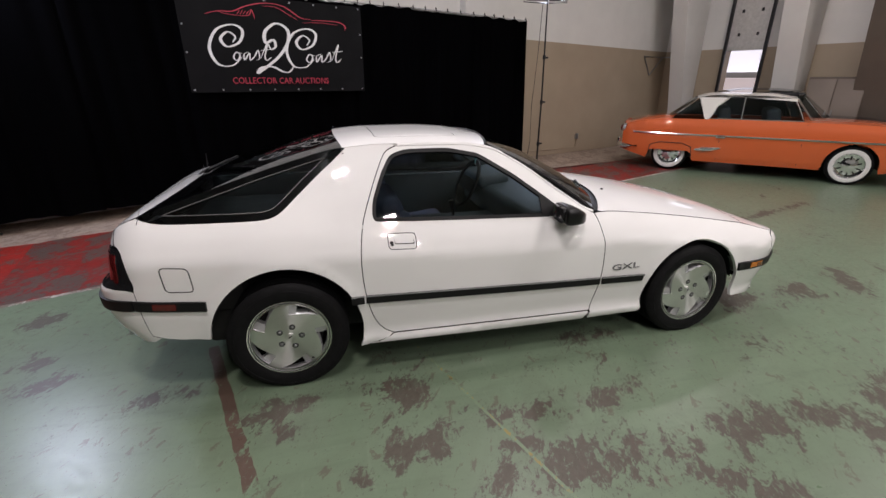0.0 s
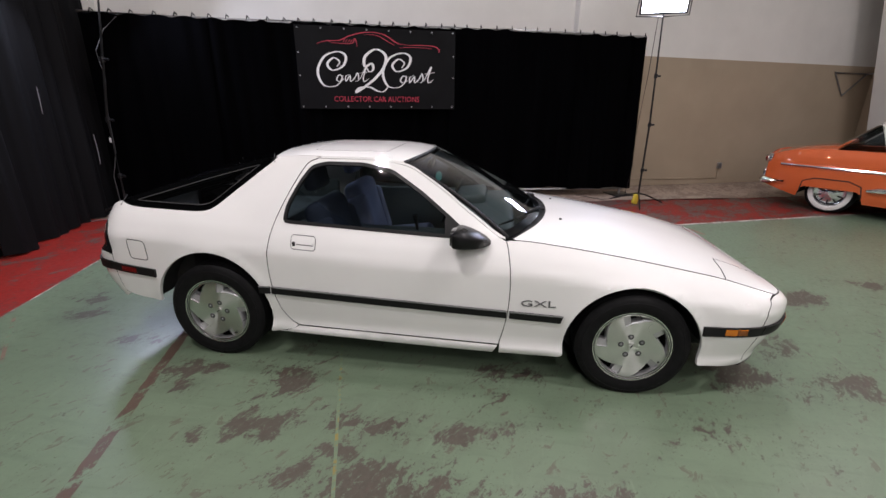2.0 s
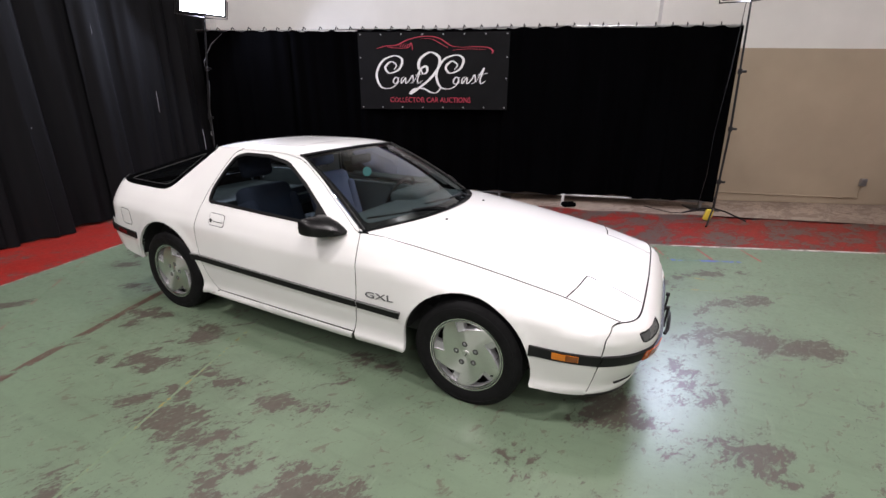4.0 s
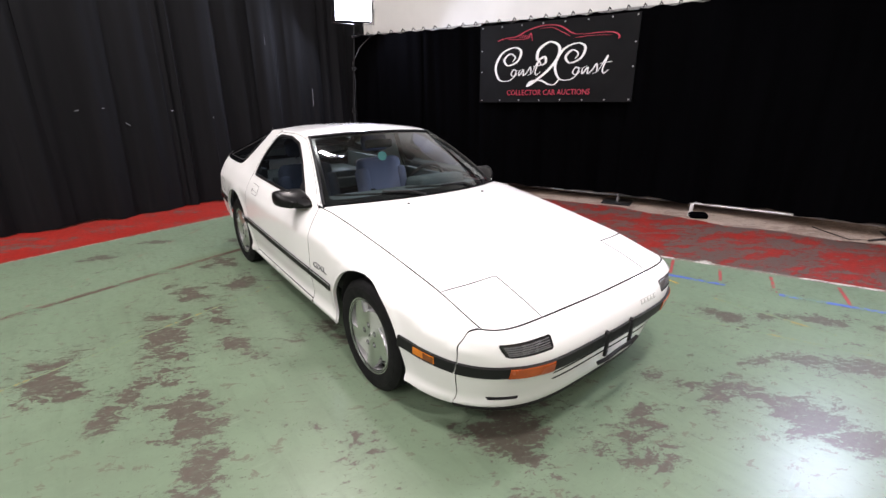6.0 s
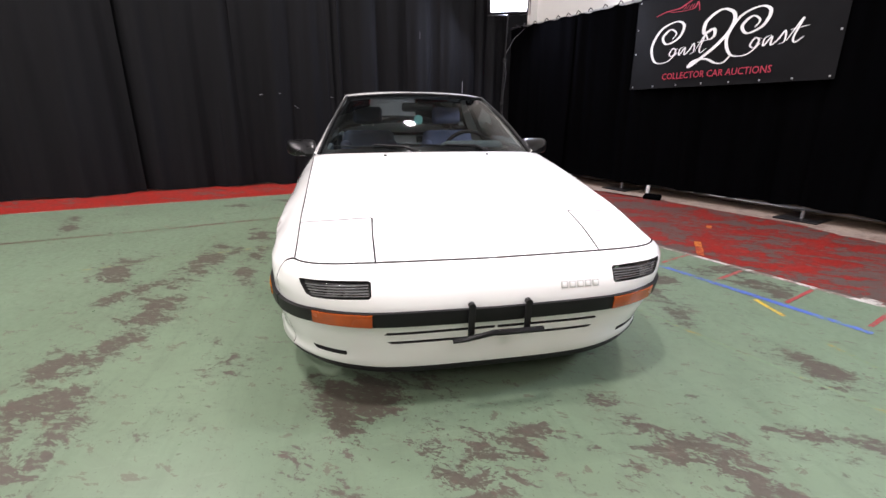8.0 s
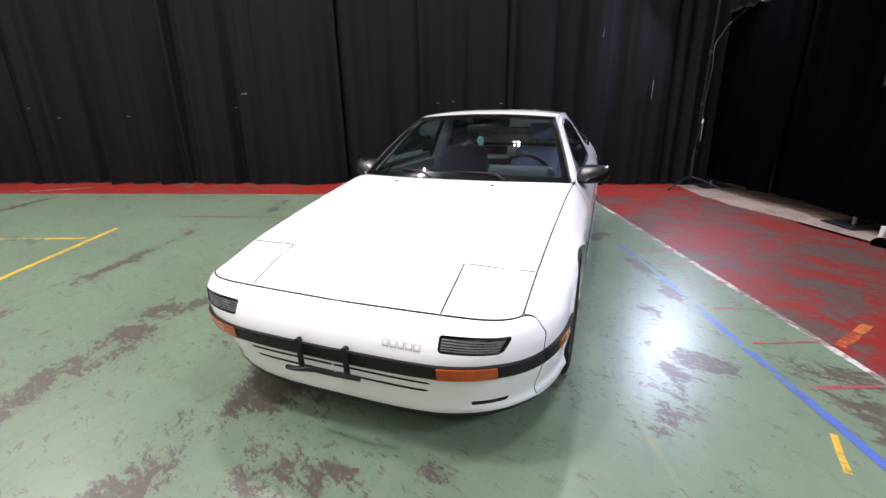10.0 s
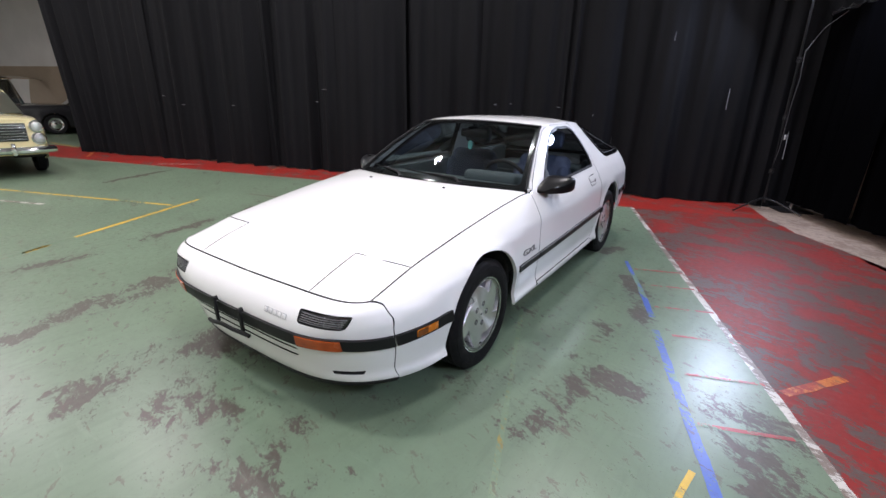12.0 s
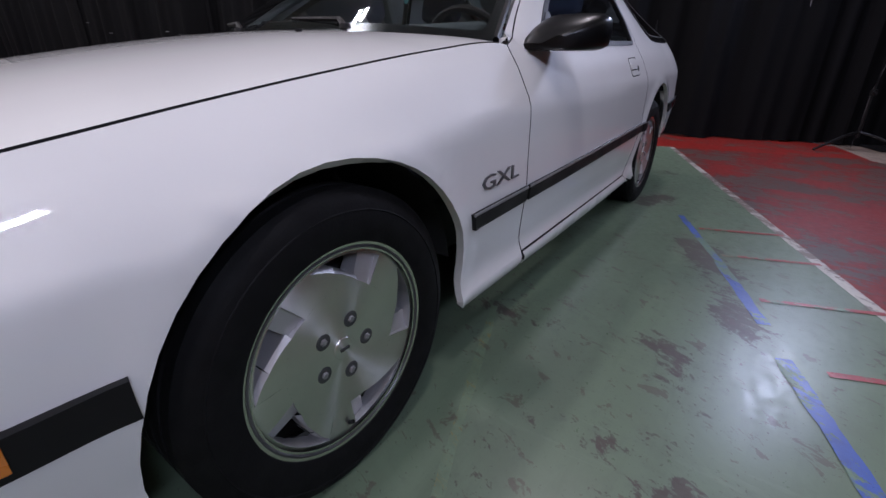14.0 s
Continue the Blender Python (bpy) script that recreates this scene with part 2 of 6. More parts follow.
    for i in range(len(rings) - (0 if closed else 1)):
        A, B = rings[i], rings[(i + 1) % len(rings)]
        shift = min(range(segs), key=lambda s: (A[0].co - B[s].co).length)
        for k in range(segs):
            bm.faces.new((A[k], A[(k + 1) % segs], B[(k + 1 + shift) % segs], B[(k + shift) % segs]))
    if not closed:
        bm.faces.new(rings[0][::-1]), bm.faces.new(rings[-1])
    bmesh.ops.recalc_face_normals(bm, faces=bm.faces)
    return bm


def lathe(profile, segs=48, closed=False):
    """Turns (radius, along) pairs round the local y axis."""
    bm = bmesh.new()
    rings = []
    for r, y in profile:
        rings.append([bm.verts.new((r * math.cos(a), y, r * math.sin(a))) for a in (2 * math.pi * k / segs for k in range(segs))])
    pairs = list(zip(rings, rings[1:]))
    if closed:
        pairs.append((rings[-1], rings[0]))
    for A, B in pairs:
        for k in range(segs):
            bm.faces.new((A[k], A[(k + 1) % segs], B[(k + 1) % segs], B[k]))
    bmesh.ops.recalc_face_normals(bm, faces=bm.faces)
    return bm


def plate(outline, depth, m=Matrix(), bevel=0.0):
    """A flat outline in x, z given a thickness along y."""
    bm = bmesh.new()
    face = bm.faces.new([bm.verts.new((x, 0, z)) for x, z in outline])
    got = bmesh.ops.extrude_face_region(bm, geom=[face])
    bmesh.ops.translate(bm, vec=(0, depth, 0), verts=[g for g in got["geom"] if isinstance(g, bmesh.types.BMVert)])
    bmesh.ops.recalc_face_normals(bm, faces=bm.faces)
    if bevel:
        bmesh.ops.bevel(bm, geom=[e for e in bm.edges if e.calc_face_angle(0) > 0.6], offset=bevel, segments=2, affect="EDGES")
    bm.transform(m)
    return bm


def sheet(f, nu, nv):
    """A grid of points f(a, b), a and b from 0 to 1."""
    bm = bmesh.new()
    rows = [[bm.verts.new(f(i / nu, j / nv)) for j in range(nv + 1)] for i in range(nu + 1)]
    for i in range(nu):
        for j in range(nv):
            bm.faces.new((rows[i][j], rows[i + 1][j], rows[i + 1][j + 1], rows[i][j + 1]))
    return bm

# ---- the hall ----
WALL_N, WALL_E, WALL_W, WALL_S, CEIL = 4.55, 10.7, -11.5, -24.0, 7.4
PAINT_W = plain("white_wall_paint", (0.66, 0.65, 0.62), 0.6, vary=0.05, scale=1.5, bump=0.05)
# Brown of the cabinet body, and of the leg that paints a shadowed recess.
PAINT_B = plain("dark_brown_wall_paint", (0.10, 0.078, 0.06), 0.6, vary=0.08, scale=1.5, bump=0.05)
PAINT_T = plain("tan_wall_paint", (0.36, 0.29, 0.21), 0.55, vary=0.06, scale=1.5, bump=0.05)
CEIL_M = plain("pale_ceiling", (0.55, 0.55, 0.55), 0.8, vary=0.08, scale=1.0)
STEEL = plain("dull_steel", (0.35, 0.35, 0.36), 0.4, 0.8)
BLACK_METAL = plain("black_metal", (0.015, 0.015, 0.016), 0.35, 0.3)


def slab(name, u0, u1, v0, v1, z0, z1, mat, label="", kind="structure", parent=None, category=""):
    bm = box(u1 - u0, v1 - v0, z1 - z0, Matrix.Translation(((u0 + u1) / 2, (v0 + v1) / 2, (z0 + z1) / 2)))
    bm.transform(ROOM)
    ob = part(name, bm, mat, parent, smooth=False)
    return tagged(ob, label, category, kind=kind)


BORDER_U, BORDER_V, SKEW = -2.97, 1.80, 0.105     # corner of the green floor, and how far its west edge leans
slab("ground", -30, 30, -40, 25, -0.3, -0.02, BARE, "grey concrete ground below and beyond the hall", category="ground")


def worn_spots():
    """Streaks where the green paint is rubbed through: one end, other end, half-width."""
    beside = [(-1.98, -0.79, -1.77, -0.75, 0.06), (-1.39, -1.06, -1.26, -0.99, 0.055), (-0.71, -0.99, -0.57, -1.03, 0.06), (-1.25, -1.18, -1.24, -1.2, 0.03), (-0.75, -1.45, -0.6, -1.41, 0.06), (-0.93, -1.48, -0.91, -1.53, 0.03),
              (-0.26, -1.32, 0.01, -1.31, 0.07), (-0.29, -1.5, -0.16, -1.52, 0.055), (-0.39, -1.68, -0.14, -1.68, 0.07), (0.25, -1.33, 0.52, -1.3, 0.055), (0.1, -1.63, 0.44, -1.65, 0.08), (0.47, -1.62, 0.49, -1.86, 0.07),
              (0.89, -1.59, 1.49, -1.74, 0.07), (0.6, -1.97, 0.77, -2.02, 0.045), (-2.99, 0.23, -2.84, 0.3, 0.04), (-2.83, -0.29, -2.68, -0.27, 0.04), (-2.56, -0.51, -2.4, -0.47, 0.04), (3.32, -0.33, 3.07, -0.68, 0.06)]
    ahead = [(3.85, 1.14, 5.43, 1.62, 0.05), (1.97, -0.56, 2.54, -0.55, 0.05), (0.42, -0.76, 0.67, -0.75, 0.05), (-0.03, -2.34, 0.28, -2.17, 0.09), (0.85, -1.68, 1.24, -1.67, 0.09), (-0.01, -1.66, 0.17, -1.65, 0.055),
             (-2.43, -1.57, -2.3, -1.31, 0.04), (-2.15, -2.1, -2.08, -1.83, 0.04), (1.9, -0.56, 2.17, -0.59, 0.09), (2.27, -0.24, 2.41, -0.1, 0.09), (2.27, 0.05, 2.4, 0.06, 0.06), (2.14, 0.44, 2.37, 0.54, 0.045),
             (2.38, 0.95, 2.46, 1.13, 0.045), (2.75, 0.68, 3.16, 0.77, 0.08), (2.54, 1.26, 2.92, 1.55, 0.05), (2.28, 1.79, 2.61, 2.05, 0.045), (1.98, 1.56, 2.14, 1.57, 0.04), (1.91, -0.59, 1.9, -0.43, 0.08)]
    nose = [(2.41, 0.56, 2.46, 0.73, 0.06), (2.44, 0.77, 2.63, 0.72, 0.05), (1.88, -1.79, 1.79, -1.71, 0.085), (1.53, -1.87, 1.44, -1.85, 0.06), (2.15, -1.6, 2, -1.57, 0.07), (-1.01, -3.22, -1.75, -3.53, 0.05),
            (2.17, 0.84, 2.18, 0.86, 0.03), (2.74, -1.46, 2.4, -1.58, 0.055), (2.37, -1.66, 1.85, -1.76, 0.055), (1.23, -3.01, -0.12, -3.39, 0.05), (0.35, 1.25, 0.48, 1.34, 0.045), (-0.58, 1.21, 0.08, 1.46, 0.045),
            (0.87, 2.01, 0.89, 2.23, 0.07), (1.12, 2.12, 1.34, 2.17, 0.085), (2.86, -0.69, 2.64, -0.67, 0.045), (0.45, -6.76, -0.69, -7.3, 0.04), (2.37, -2.83, 1.83, -2.82, 0.05), (1.41, 1.29, 1.15, 1.37, 0.05)]
    far = [(0.95, 1.44, 0.99, 1.56, 0.05), (1.55, 1.26, 1.28, 1.34, 0.06), (-1.14, 0.83, -1.42, 0.91, 0.04), (2.71, -0.48, 2.59, -0.53, 0.045)]
    return beside + ahead + nose + far


def spread(lo, hi, near_lo, near_hi, fine):
    """Grid lines, close together in the near stretch."""
    a = np.arange(near_lo, near_hi, fine)
    return np.concatenate([np.linspace(lo, near_lo, 8)[:-1], a, np.linspace(near_hi, hi, 8)])


gu, gv = spread(BORDER_U, WALL_E + 1, BORDER_U + 0.01, 6.0, 0.05), spread(WALL_S, BORDER_V, -9.0, BORDER_V - 0.01, 0.05)
UU, VV = np.meshgrid(gu, gv, indexing="ij")
UU = UU + SKEW * (VV - BORDER_V) * np.clip((6.0 - UU) / (6.0 - BORDER_U), 0, 1)
fx, fy = (UU * math.cos(radians(22)) - VV * math.sin(radians(22))).ravel(), (UU * math.sin(radians(22)) + VV * math.cos(radians(22))).ravel()
wear = np.zeros(len(fx))
for xa, ya, xb, yb, half in worn_spots():
    dx, dy = xb - xa, yb - ya
    k = np.clip(((fx - xa) * dx + (fy - ya) * dy) / max(1e-6, dx * dx + dy * dy), 0, 1)
    away = np.hypot(fx - xa - k * dx, fy - ya - k * dy) / (1.25 * half)
    wear = np.maximum(wear, np.exp(-0.5 * away ** 2))
nu, nv = len(gu), len(gv)
quads = [(i * nv + j, (i + 1) * nv + j, (i + 1) * nv + j + 1, i * nv + j + 1) for i in range(nu - 1) for j in range(nv - 1)]
me = bpy.data.meshes.new("floor")
me.from_pydata(np.stack([fx, fy, 0 * fx], 1).tolist(), [], quads)
me.attributes.new("wear", "FLOAT", "POINT").data.foreach_set("value", wear)
me.materials.append(GREEN)
tagged(new("floor", me), "worn glossy green painted concrete floor with brown patches", "floor", kind="structure")


def patch(name, outline, mat, label, z=0.0, ragged=0.0):
    """A painted area of the floor, its outline given along the hall's axes."""
    pts = []
    for a, b in zip(outline, outline[1:] + outline[:1]):
        n = max(1, int(math.hypot(b[0] - a[0], b[1] - a[1]) / 0.04)) if ragged and max(a[1], b[1]) > 3.0 and min(a[1], b[1]) > 2.5 else 1
        for k in range(n):
            u, v = a[0] + (b[0] - a[0]) * k / n, a[1] + (b[1] - a[1]) * k / n
            p = Vector((u, v, 0))
            pts.append((u, v + ragged * (noise.noise(p * 2.1) + 0.5 * noise.noise(p * 9.0)) * (1 if n > 1 else 0)))
    bm = bmesh.new()
    top = [bm.verts.new(hall(u, v, z)) for u, v in pts]
    low = [bm.verts.new(hall(u, v, -0.02)) for u, v in pts]
    bm.faces.new(top)
    for k in range(len(pts)):
        bm.faces.new((low[k], low[(k + 1) % len(pts)], top[(k + 1) % len(pts)], top[k]))
    bmesh.ops.triangulate(bm, faces=[f for f in bm.faces if len(f.verts) > 4])
    bmesh.ops.recalc_face_normals(bm, faces=bm.faces)
    return tagged(part(name, bm, mat, smooth=False), label, "floor", kind="structure")


west = lambda v, out=0.0: BORDER_U + SKEW * (v - BORDER_V) - out        # the floor's west edge
patch("floor_red_north", [(BORDER_U, BORDER_V), (WALL_E + 0.2, BORDER_V), (WALL_E + 0.2, 3.0), (5.0, 3.18), (3.4, 3.42), (2.2, 3.5), (1.2, 3.8), (0.0, 3.76), (-1.6, 3.6), (west(3.45), 3.42)], REDF, "worn red painted floor band along the drapes", 0.0, 0.09)
patch("floor_red_west", [(BORDER_U, BORDER_V), (west(3.45), 3.42), (west(3.6) - 1.6, 3.6), (west(WALL_S) - 1.6, WALL_S), (west(WALL_S), WALL_S)], REDW, "red painted floor band beside the tall drapes")
slab("floor_bare_north", -5.4, WALL_E + 0.2, 2.9, WALL_N + 0.2, -0.02, -0.004, BARE, "bare scuffed concrete strip along the wall", category="floor")
patch("floor_west", [(west(WALL_N) - 1.6, WALL_N), (west(WALL_S) - 1.6, WALL_S), (WALL_W - 0.2, WALL_S), (WALL_W - 0.2, WALL_N)], GREEN, "green painted concrete floor beyond the drapes", -0.004)
DADO = 2.385
slab("wall_north_lower", WALL_W, WALL_E, WALL_N, WALL_N + 0.25, 0, DADO, PAINT_T, "tan painted lower wall", category="wall")
slab("wall_north_upper", WALL_W, WALL_E, WALL_N, WALL_N + 0.25, DADO, CEIL, PAINT_W, "white painted upper wall", category="wall")
slab("wall_west_lower", WALL_W - 0.25, WALL_W, WALL_S, WALL_N + 0.25, 0, DADO, PAINT_T, "tan painted lower wall", category="wall")
slab("wall_west_upper", WALL_W - 0.25, WALL_W, WALL_S, WALL_N + 0.25, DADO, CEIL, PAINT_W, "white painted upper wall", category="wall")
slab("wall_south_lower", WALL_W, WALL_E, WALL_S - 0.25, WALL_S, 0, DADO, PAINT_T, "tan painted lower wall", category="wall")
slab("wall_south_upper", WALL_W, WALL_E, WALL_S - 0.25, WALL_S, DADO, CEIL, PAINT_W, "white painted upper wall", category="wall")
for u in (-9.5, -6.2, -2.6, 1.4):
    slab("pilaster_south", u - 0.4, u + 0.4, WALL_S + 0.002, WALL_S + 0.3, 0, CEIL, PAINT_W, "white wall pilaster", category="pilaster")
slab("ceiling", WALL_W - 0.3, WALL_E + 0.3, WALL_S - 0.3, WALL_N + 0.3, CEIL, CEIL + 0.2, CEIL_M, "pale hall ceiling", category="ceiling")
for u in (-4.0, 3.86):      # shallow pilasters on the north wall
    slab("pilaster", u - 0.37, u + 0.37, WALL_N - 0.16, WALL_N - 0.002, DADO - 0.01, CEIL, PAINT_W, "white wall pilaster", category="pilaster")

# the east wall with a roller door, half raised to the daylight
D0, D1, DTOP, DOPEN = 2.17, 3.03, 4.2, 2.31
slab("wall_east_lower", WALL_E, WALL_E + 0.25, WALL_S, D0, 0, DADO, PAINT_T, "tan painted lower wall", category="wall")
slab("wall_east_upper", WALL_E, WALL_E + 0.25, WALL_S, D0, DADO, CEIL, PAINT_W, "white painted upper wall", category="wall")
slab("wall_east_pier", WALL_E, WALL_E + 0.25, D1, WALL_N + 0.25, 0, DADO, PAINT_T, "tan painted lower wall", category="wall")
slab("wall_east_pier_upper", WALL_E, WALL_E + 0.25, D1, WALL_N + 0.25, DADO, CEIL, PAINT_W, "white painted upper wall", category="wall")
slab("wall_east_lintel", WALL_E, WALL_E + 0.25, D0, D1, DTOP, CEIL, PAINT_W, "white painted wall over the door", category="wall")
SKYLIGHT = glow("daylight_outside", (0.95, 0.95, 1.0), 1.5)
slab("backdrop", WALL_E + 2.5, WALL_E + 2.6, D0 - 3, D1 + 3, 0.0, 6, SKYLIGHT, "bright daylight outside the raised door", category="backdrop")
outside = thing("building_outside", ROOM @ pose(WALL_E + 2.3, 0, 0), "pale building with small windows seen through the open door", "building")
# The facade gives off its own light in place of sunshine on it.
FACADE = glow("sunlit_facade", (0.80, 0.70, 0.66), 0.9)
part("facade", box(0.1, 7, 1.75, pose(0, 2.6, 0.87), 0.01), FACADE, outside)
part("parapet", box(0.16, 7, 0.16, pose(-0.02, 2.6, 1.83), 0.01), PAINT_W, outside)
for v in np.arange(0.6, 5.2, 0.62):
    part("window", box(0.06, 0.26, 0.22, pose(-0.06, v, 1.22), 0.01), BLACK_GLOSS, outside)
door = thing("roller_door", ROOM @ pose(WALL_E - 0.05, (D0 + D1) / 2, 0), "grey sectional overhead door raised halfway above the opening", "door", kind="structure")
for k in range(2):
    z = DOPEN + 0.02 + k * 1.12
    part("panel", box(0.05, D1 - D0, 1.112, pose(0, 0, z + 0.556), 0.008), plain("grey_door_steel", (0.55, 0.54, 0.52), 0.5), door)
    for y, h in ((-0.2, 0.35), (0.2, 0.35), (-0.2, 0.85), (0.2, 0.85)):
        part("lift_handle", box(0.03, 0.05, 0.07, pose(-0.035, y, z + h), 0.008), BLACK_METAL, door)
for s in (-1, 1):
    part("track", box(0.07, 0.06, 5.2, pose(-0.06, s * (D1 - D0) / 2, 2.6), 0.004), BLACK_METAL, door)
for v, w, paint in ((3.80, 0.35, PAINT_W), (1.46, 0.44, PAINT_W), (-0.14, 0.8, PAINT_B)):         # raking white frame legs along the east wall; the brown one is added for a shadowed recess
    bm = bmesh.new()
    prof = [(WALL_E - 0.3, 0), (WALL_E - 0.02, 0), (WALL_E - 0.02, CEIL), (WALL_E - 2.1, CEIL)]
    a = [bm.verts.new((x, v - w / 2, z)) for x, z in prof]
    b = [bm.verts.new((x, v + w / 2, z)) for x, z in prof]
    bm.faces.new(a), bm.faces.new(b[::-1])
    for i in range(4):
        bm.faces.new((a[i], b[i], b[(i + 1) % 4], a[(i + 1) % 4]))
    bmesh.ops.recalc_face_normals(bm, faces=bm.faces)
    bm.transform(ROOM)
    tagged(part("frame_leg", bm, paint, smooth=False), ("white" if paint == PAINT_W else "shadow-coloured") + " raking frame leg against the wall", "buttress", kind="structure")
for u, v, back in ((10.05, WALL_N - 0.004, 1), (WALL_E - 0.004, 0.42, 0)):   # folding wall brackets
    br = thing("wall_bracket", ROOM @ pose(u, v, 2.24, 0, 0, 0 if back else 90), "thin grey steel bracket folded out from the wall", "bracket", "wall brackets")
    part("arm", tube([(-0.45, -0.02, 0), (0.45, -0.02, 0), (0.45, -0.5, 0)], 0.018), STEEL, br)
    part("stay", tube([(-0.45, -0.02, 0.0), (-0.1, -0.02, -0.45), (0.45, -0.02, 0)], 0.015), STEEL, br)
cond = thing("wall_conduit", ROOM @ pose(0, WALL_N - 0.012, 0), "thin pipe along the foot of the tan wall", "pipe")
part("pipe", tube([(4.5, 0, 0.15), (6.9, 0, 0.11), (7.15, 0, 0.11), (7.15, 0, 0.34)], 0.012), PAINT_T, cond)
part("outlet_box", box(0.09, 0.05, 0.12, pose(7.15, -0.01, 0.37), 0.006), STEEL, cond)

booth = thing("storage_cabinet", ROOM @ pose(WALL_E - 0.33, 0.55, 0), "tall grey-brown cabinet with two doors against the wall", "cabinet")
LOCKER = plain("grey_brown_locker_paint", (0.17, 0.14, 0.115), 0.5, vary=0.08, scale=1.5)
part("body", box(0.6, 0.95, 1.72, pose(0, 0, 0.86), 0.01), PAINT_B, booth)
for s in (-1, 1):
    leaf = part("door", box(0.03, 0.455, 1.63, pose(-0.312, s * 0.235, 0.86), 0.006), LOCKER, booth)
    part("handle", box(0.03, 0.02, 0.14, pose(-0.34, s * 0.05, 1.0), 0.005), STEEL, leaf)

# ---- lines painted on the floor ----


def line(name, a, b, width, mat, label, z=0.0012):
    """A painted stripe with ragged edges, between two places of the plan."""
    a, b = Vector((*a, 0)), Vector((*b, 0))
    d = (b - a).normalized()
    side = Vector((-d.y, d.x, 0))
    n = max(2, int((b - a).length / 0.03))
    bm = bmesh.new()
    prev = None
    for i in range(n + 1):
        p = a + (b - a) * (i / n)
        w0 = width / 2 * (1 + 0.25 * noise.noise(p * 9 + Vector((3, 1, 0))) + 0.15 * noise.noise(p * 40))
        w1 = width / 2 * (1 + 0.25 * noise.noise(p * 9 - Vector((5, 2, 0))) + 0.15 * noise.noise(p * 43))
        now = (bm.verts.new(p + side * w0 + UP * z), bm.verts.new(p - side * w1 + UP * z))
        if prev:
            bm.faces.new((prev[0], prev[1], now[1], now[0]))
        prev = now
    bmesh.ops.recalc_face_normals(bm, faces=bm.faces)
    if bm.faces[0].normal.z < 0 if (bm.faces.ensure_lookup_table() is None) else False:
        bmesh.ops.reverse_faces(bm, faces=bm.faces)
    return tagged(part(name, bm, mat, smooth=False), label, "floor line", kind="structure")


E1, E2 = hall(1, 0).to_2d(), hall(0, 1).to_2d()


def uv(u, v):
    return (E1 * u + E2 * v)[:]


line("floor_line_white", uv(BORDER_U, BORDER_V), uv(WALL_E - 0.2, BORDER_V), 0.045, WHITEF, "chipped white line between green and red floor")
line("floor_line_white_west", uv(BORDER_U, BORDER_V), uv(west(-16), -16), 0.014, WHITEF, "chipped white line between green and red floor")
line("floor_line_brown", (-1.73, -0.32), (-1.02, -2.5), 0.062, BROWNF, "worn brown line across the green floor")
line("floor_line_brown_far", (-1.02, -2.5), (-0.55, -4.2), 0.05, BROWNF, "worn brown line across the green floor")
line("floor_line_thin", (-0.60, -0.35), (0.14, -2.6), 0.016, FAINTF, "faint yellow line across the green floor")
line("floor_line_rust", (-3.0, -0.62), (-0.86, -2.70), 0.022, RUSTF, "faint rust red line on the green floor", 0.0018)
line("floor_line_yellow", (0.46, 0.73), (3.2, 1.82), 0.026, FAINTF, "worn yellow line on the green floor")
line("floor_line_blue_worn", (-1.05, 1.058), (-0.45, 1.315), 0.032, BLUEF, "rubbed blue line on the green floor", 0.0018)
line("floor_line_blue", (-0.45, 1.315), (0.03, 1.495), 0.04, BLUEF, "worn blue line on the green floor", 0.0018)
line("floor_line_blue_long", (0.215, 1.55), (1.86, 2.145), 0.046, BLUEF, "worn blue line on the green floor", 0.0018)
line("floor_line_blue_end", (2.2, 2.275), (2.85, 2.545), 0.046, BLUEF, "worn blue line on the green floor", 0.0018)
line("floor_line_yellow_short", (1.37, 1.905), (1.60, 1.872), 0.026, YELLOWF, "short yellow mark on the green floor")
line("floor_line_yellow_dash", (1.90, 1.80), (2.65, 1.825), 0.024, FAINTF, "broken yellow mark on the green floor")
line("floor_line_yellow_far", (0.11, -4.39), (1.75, -3.57), 0.055, YELLOWF, "yellow line on the green floor")
line("floor_line_yellow_end", (1.98, -3.46), (2.20, -3.35), 0.05, YELLOWF, "short end of the yellow line on the green floor")
line("floor_line_red_far", (1.75, -3.57), (3.6, -2.70), 0.035, RUSTF, "faint rust red line on the green floor")
line("floor_line_yellow_cross", (0.50, -4.29), (3.1, -11.2), 0.05, YELLOWF, "yellow line on the green floor")
line("floor_line_white_far", (1.50, -5.57), (2.15, -7.1), 0.05, WHITEF, "short white line on the green floor")
for x, y in ((-0.87, 1.177), (-0.54, 1.31), (-0.158, 1.475), (0.225, 1.652), (0.645, 1.778), (1.05, 1.89), (1.447, 2.05), (1.82, 2.15), (2.17, 2.30), (2.6, 2.47), (3.05, 2.66)):
    q = Vector((x, y)) + E2 * 0.385
    line("floor_tick", (x, y), q[:], 0.024, ROSEF, "short red tick between the blue and white lines", 0.0024)
line("floor_block_white", (1.47, 2.585), (1.56, 2.62), 0.075, WHITEF, "small white painted block at the white line", 0.003)
line("floor_mark_orange", (0.53, 2.215), (0.17, 2.48), 0.055, ORANGEF, "smeared orange mark on the red floor", 0.0018)
line("floor_mark_orange_small", (-0.22, 2.93), (-0.33, 3.03), 0.05, ORANGEF, "small orange mark on the red floor", 0.0018)

line("floor_line_white_short", (-1.07, -8.38), (-1.62, -7.73), 0.05, WHITEF, "short white line on the red floor", 0.0018)
line("floor_mark_orange_west", (-2.14, -5.94), (-2.56, -6.31), 0.05, ORANGEF, "short orange mark on the red floor", 0.0018)
line("floor_line_yellow_west", (-1.03, -15.00), (-1.07, -12.97), 0.05, YELLOWF, "thin yellow line on the red floor", 0.0018)
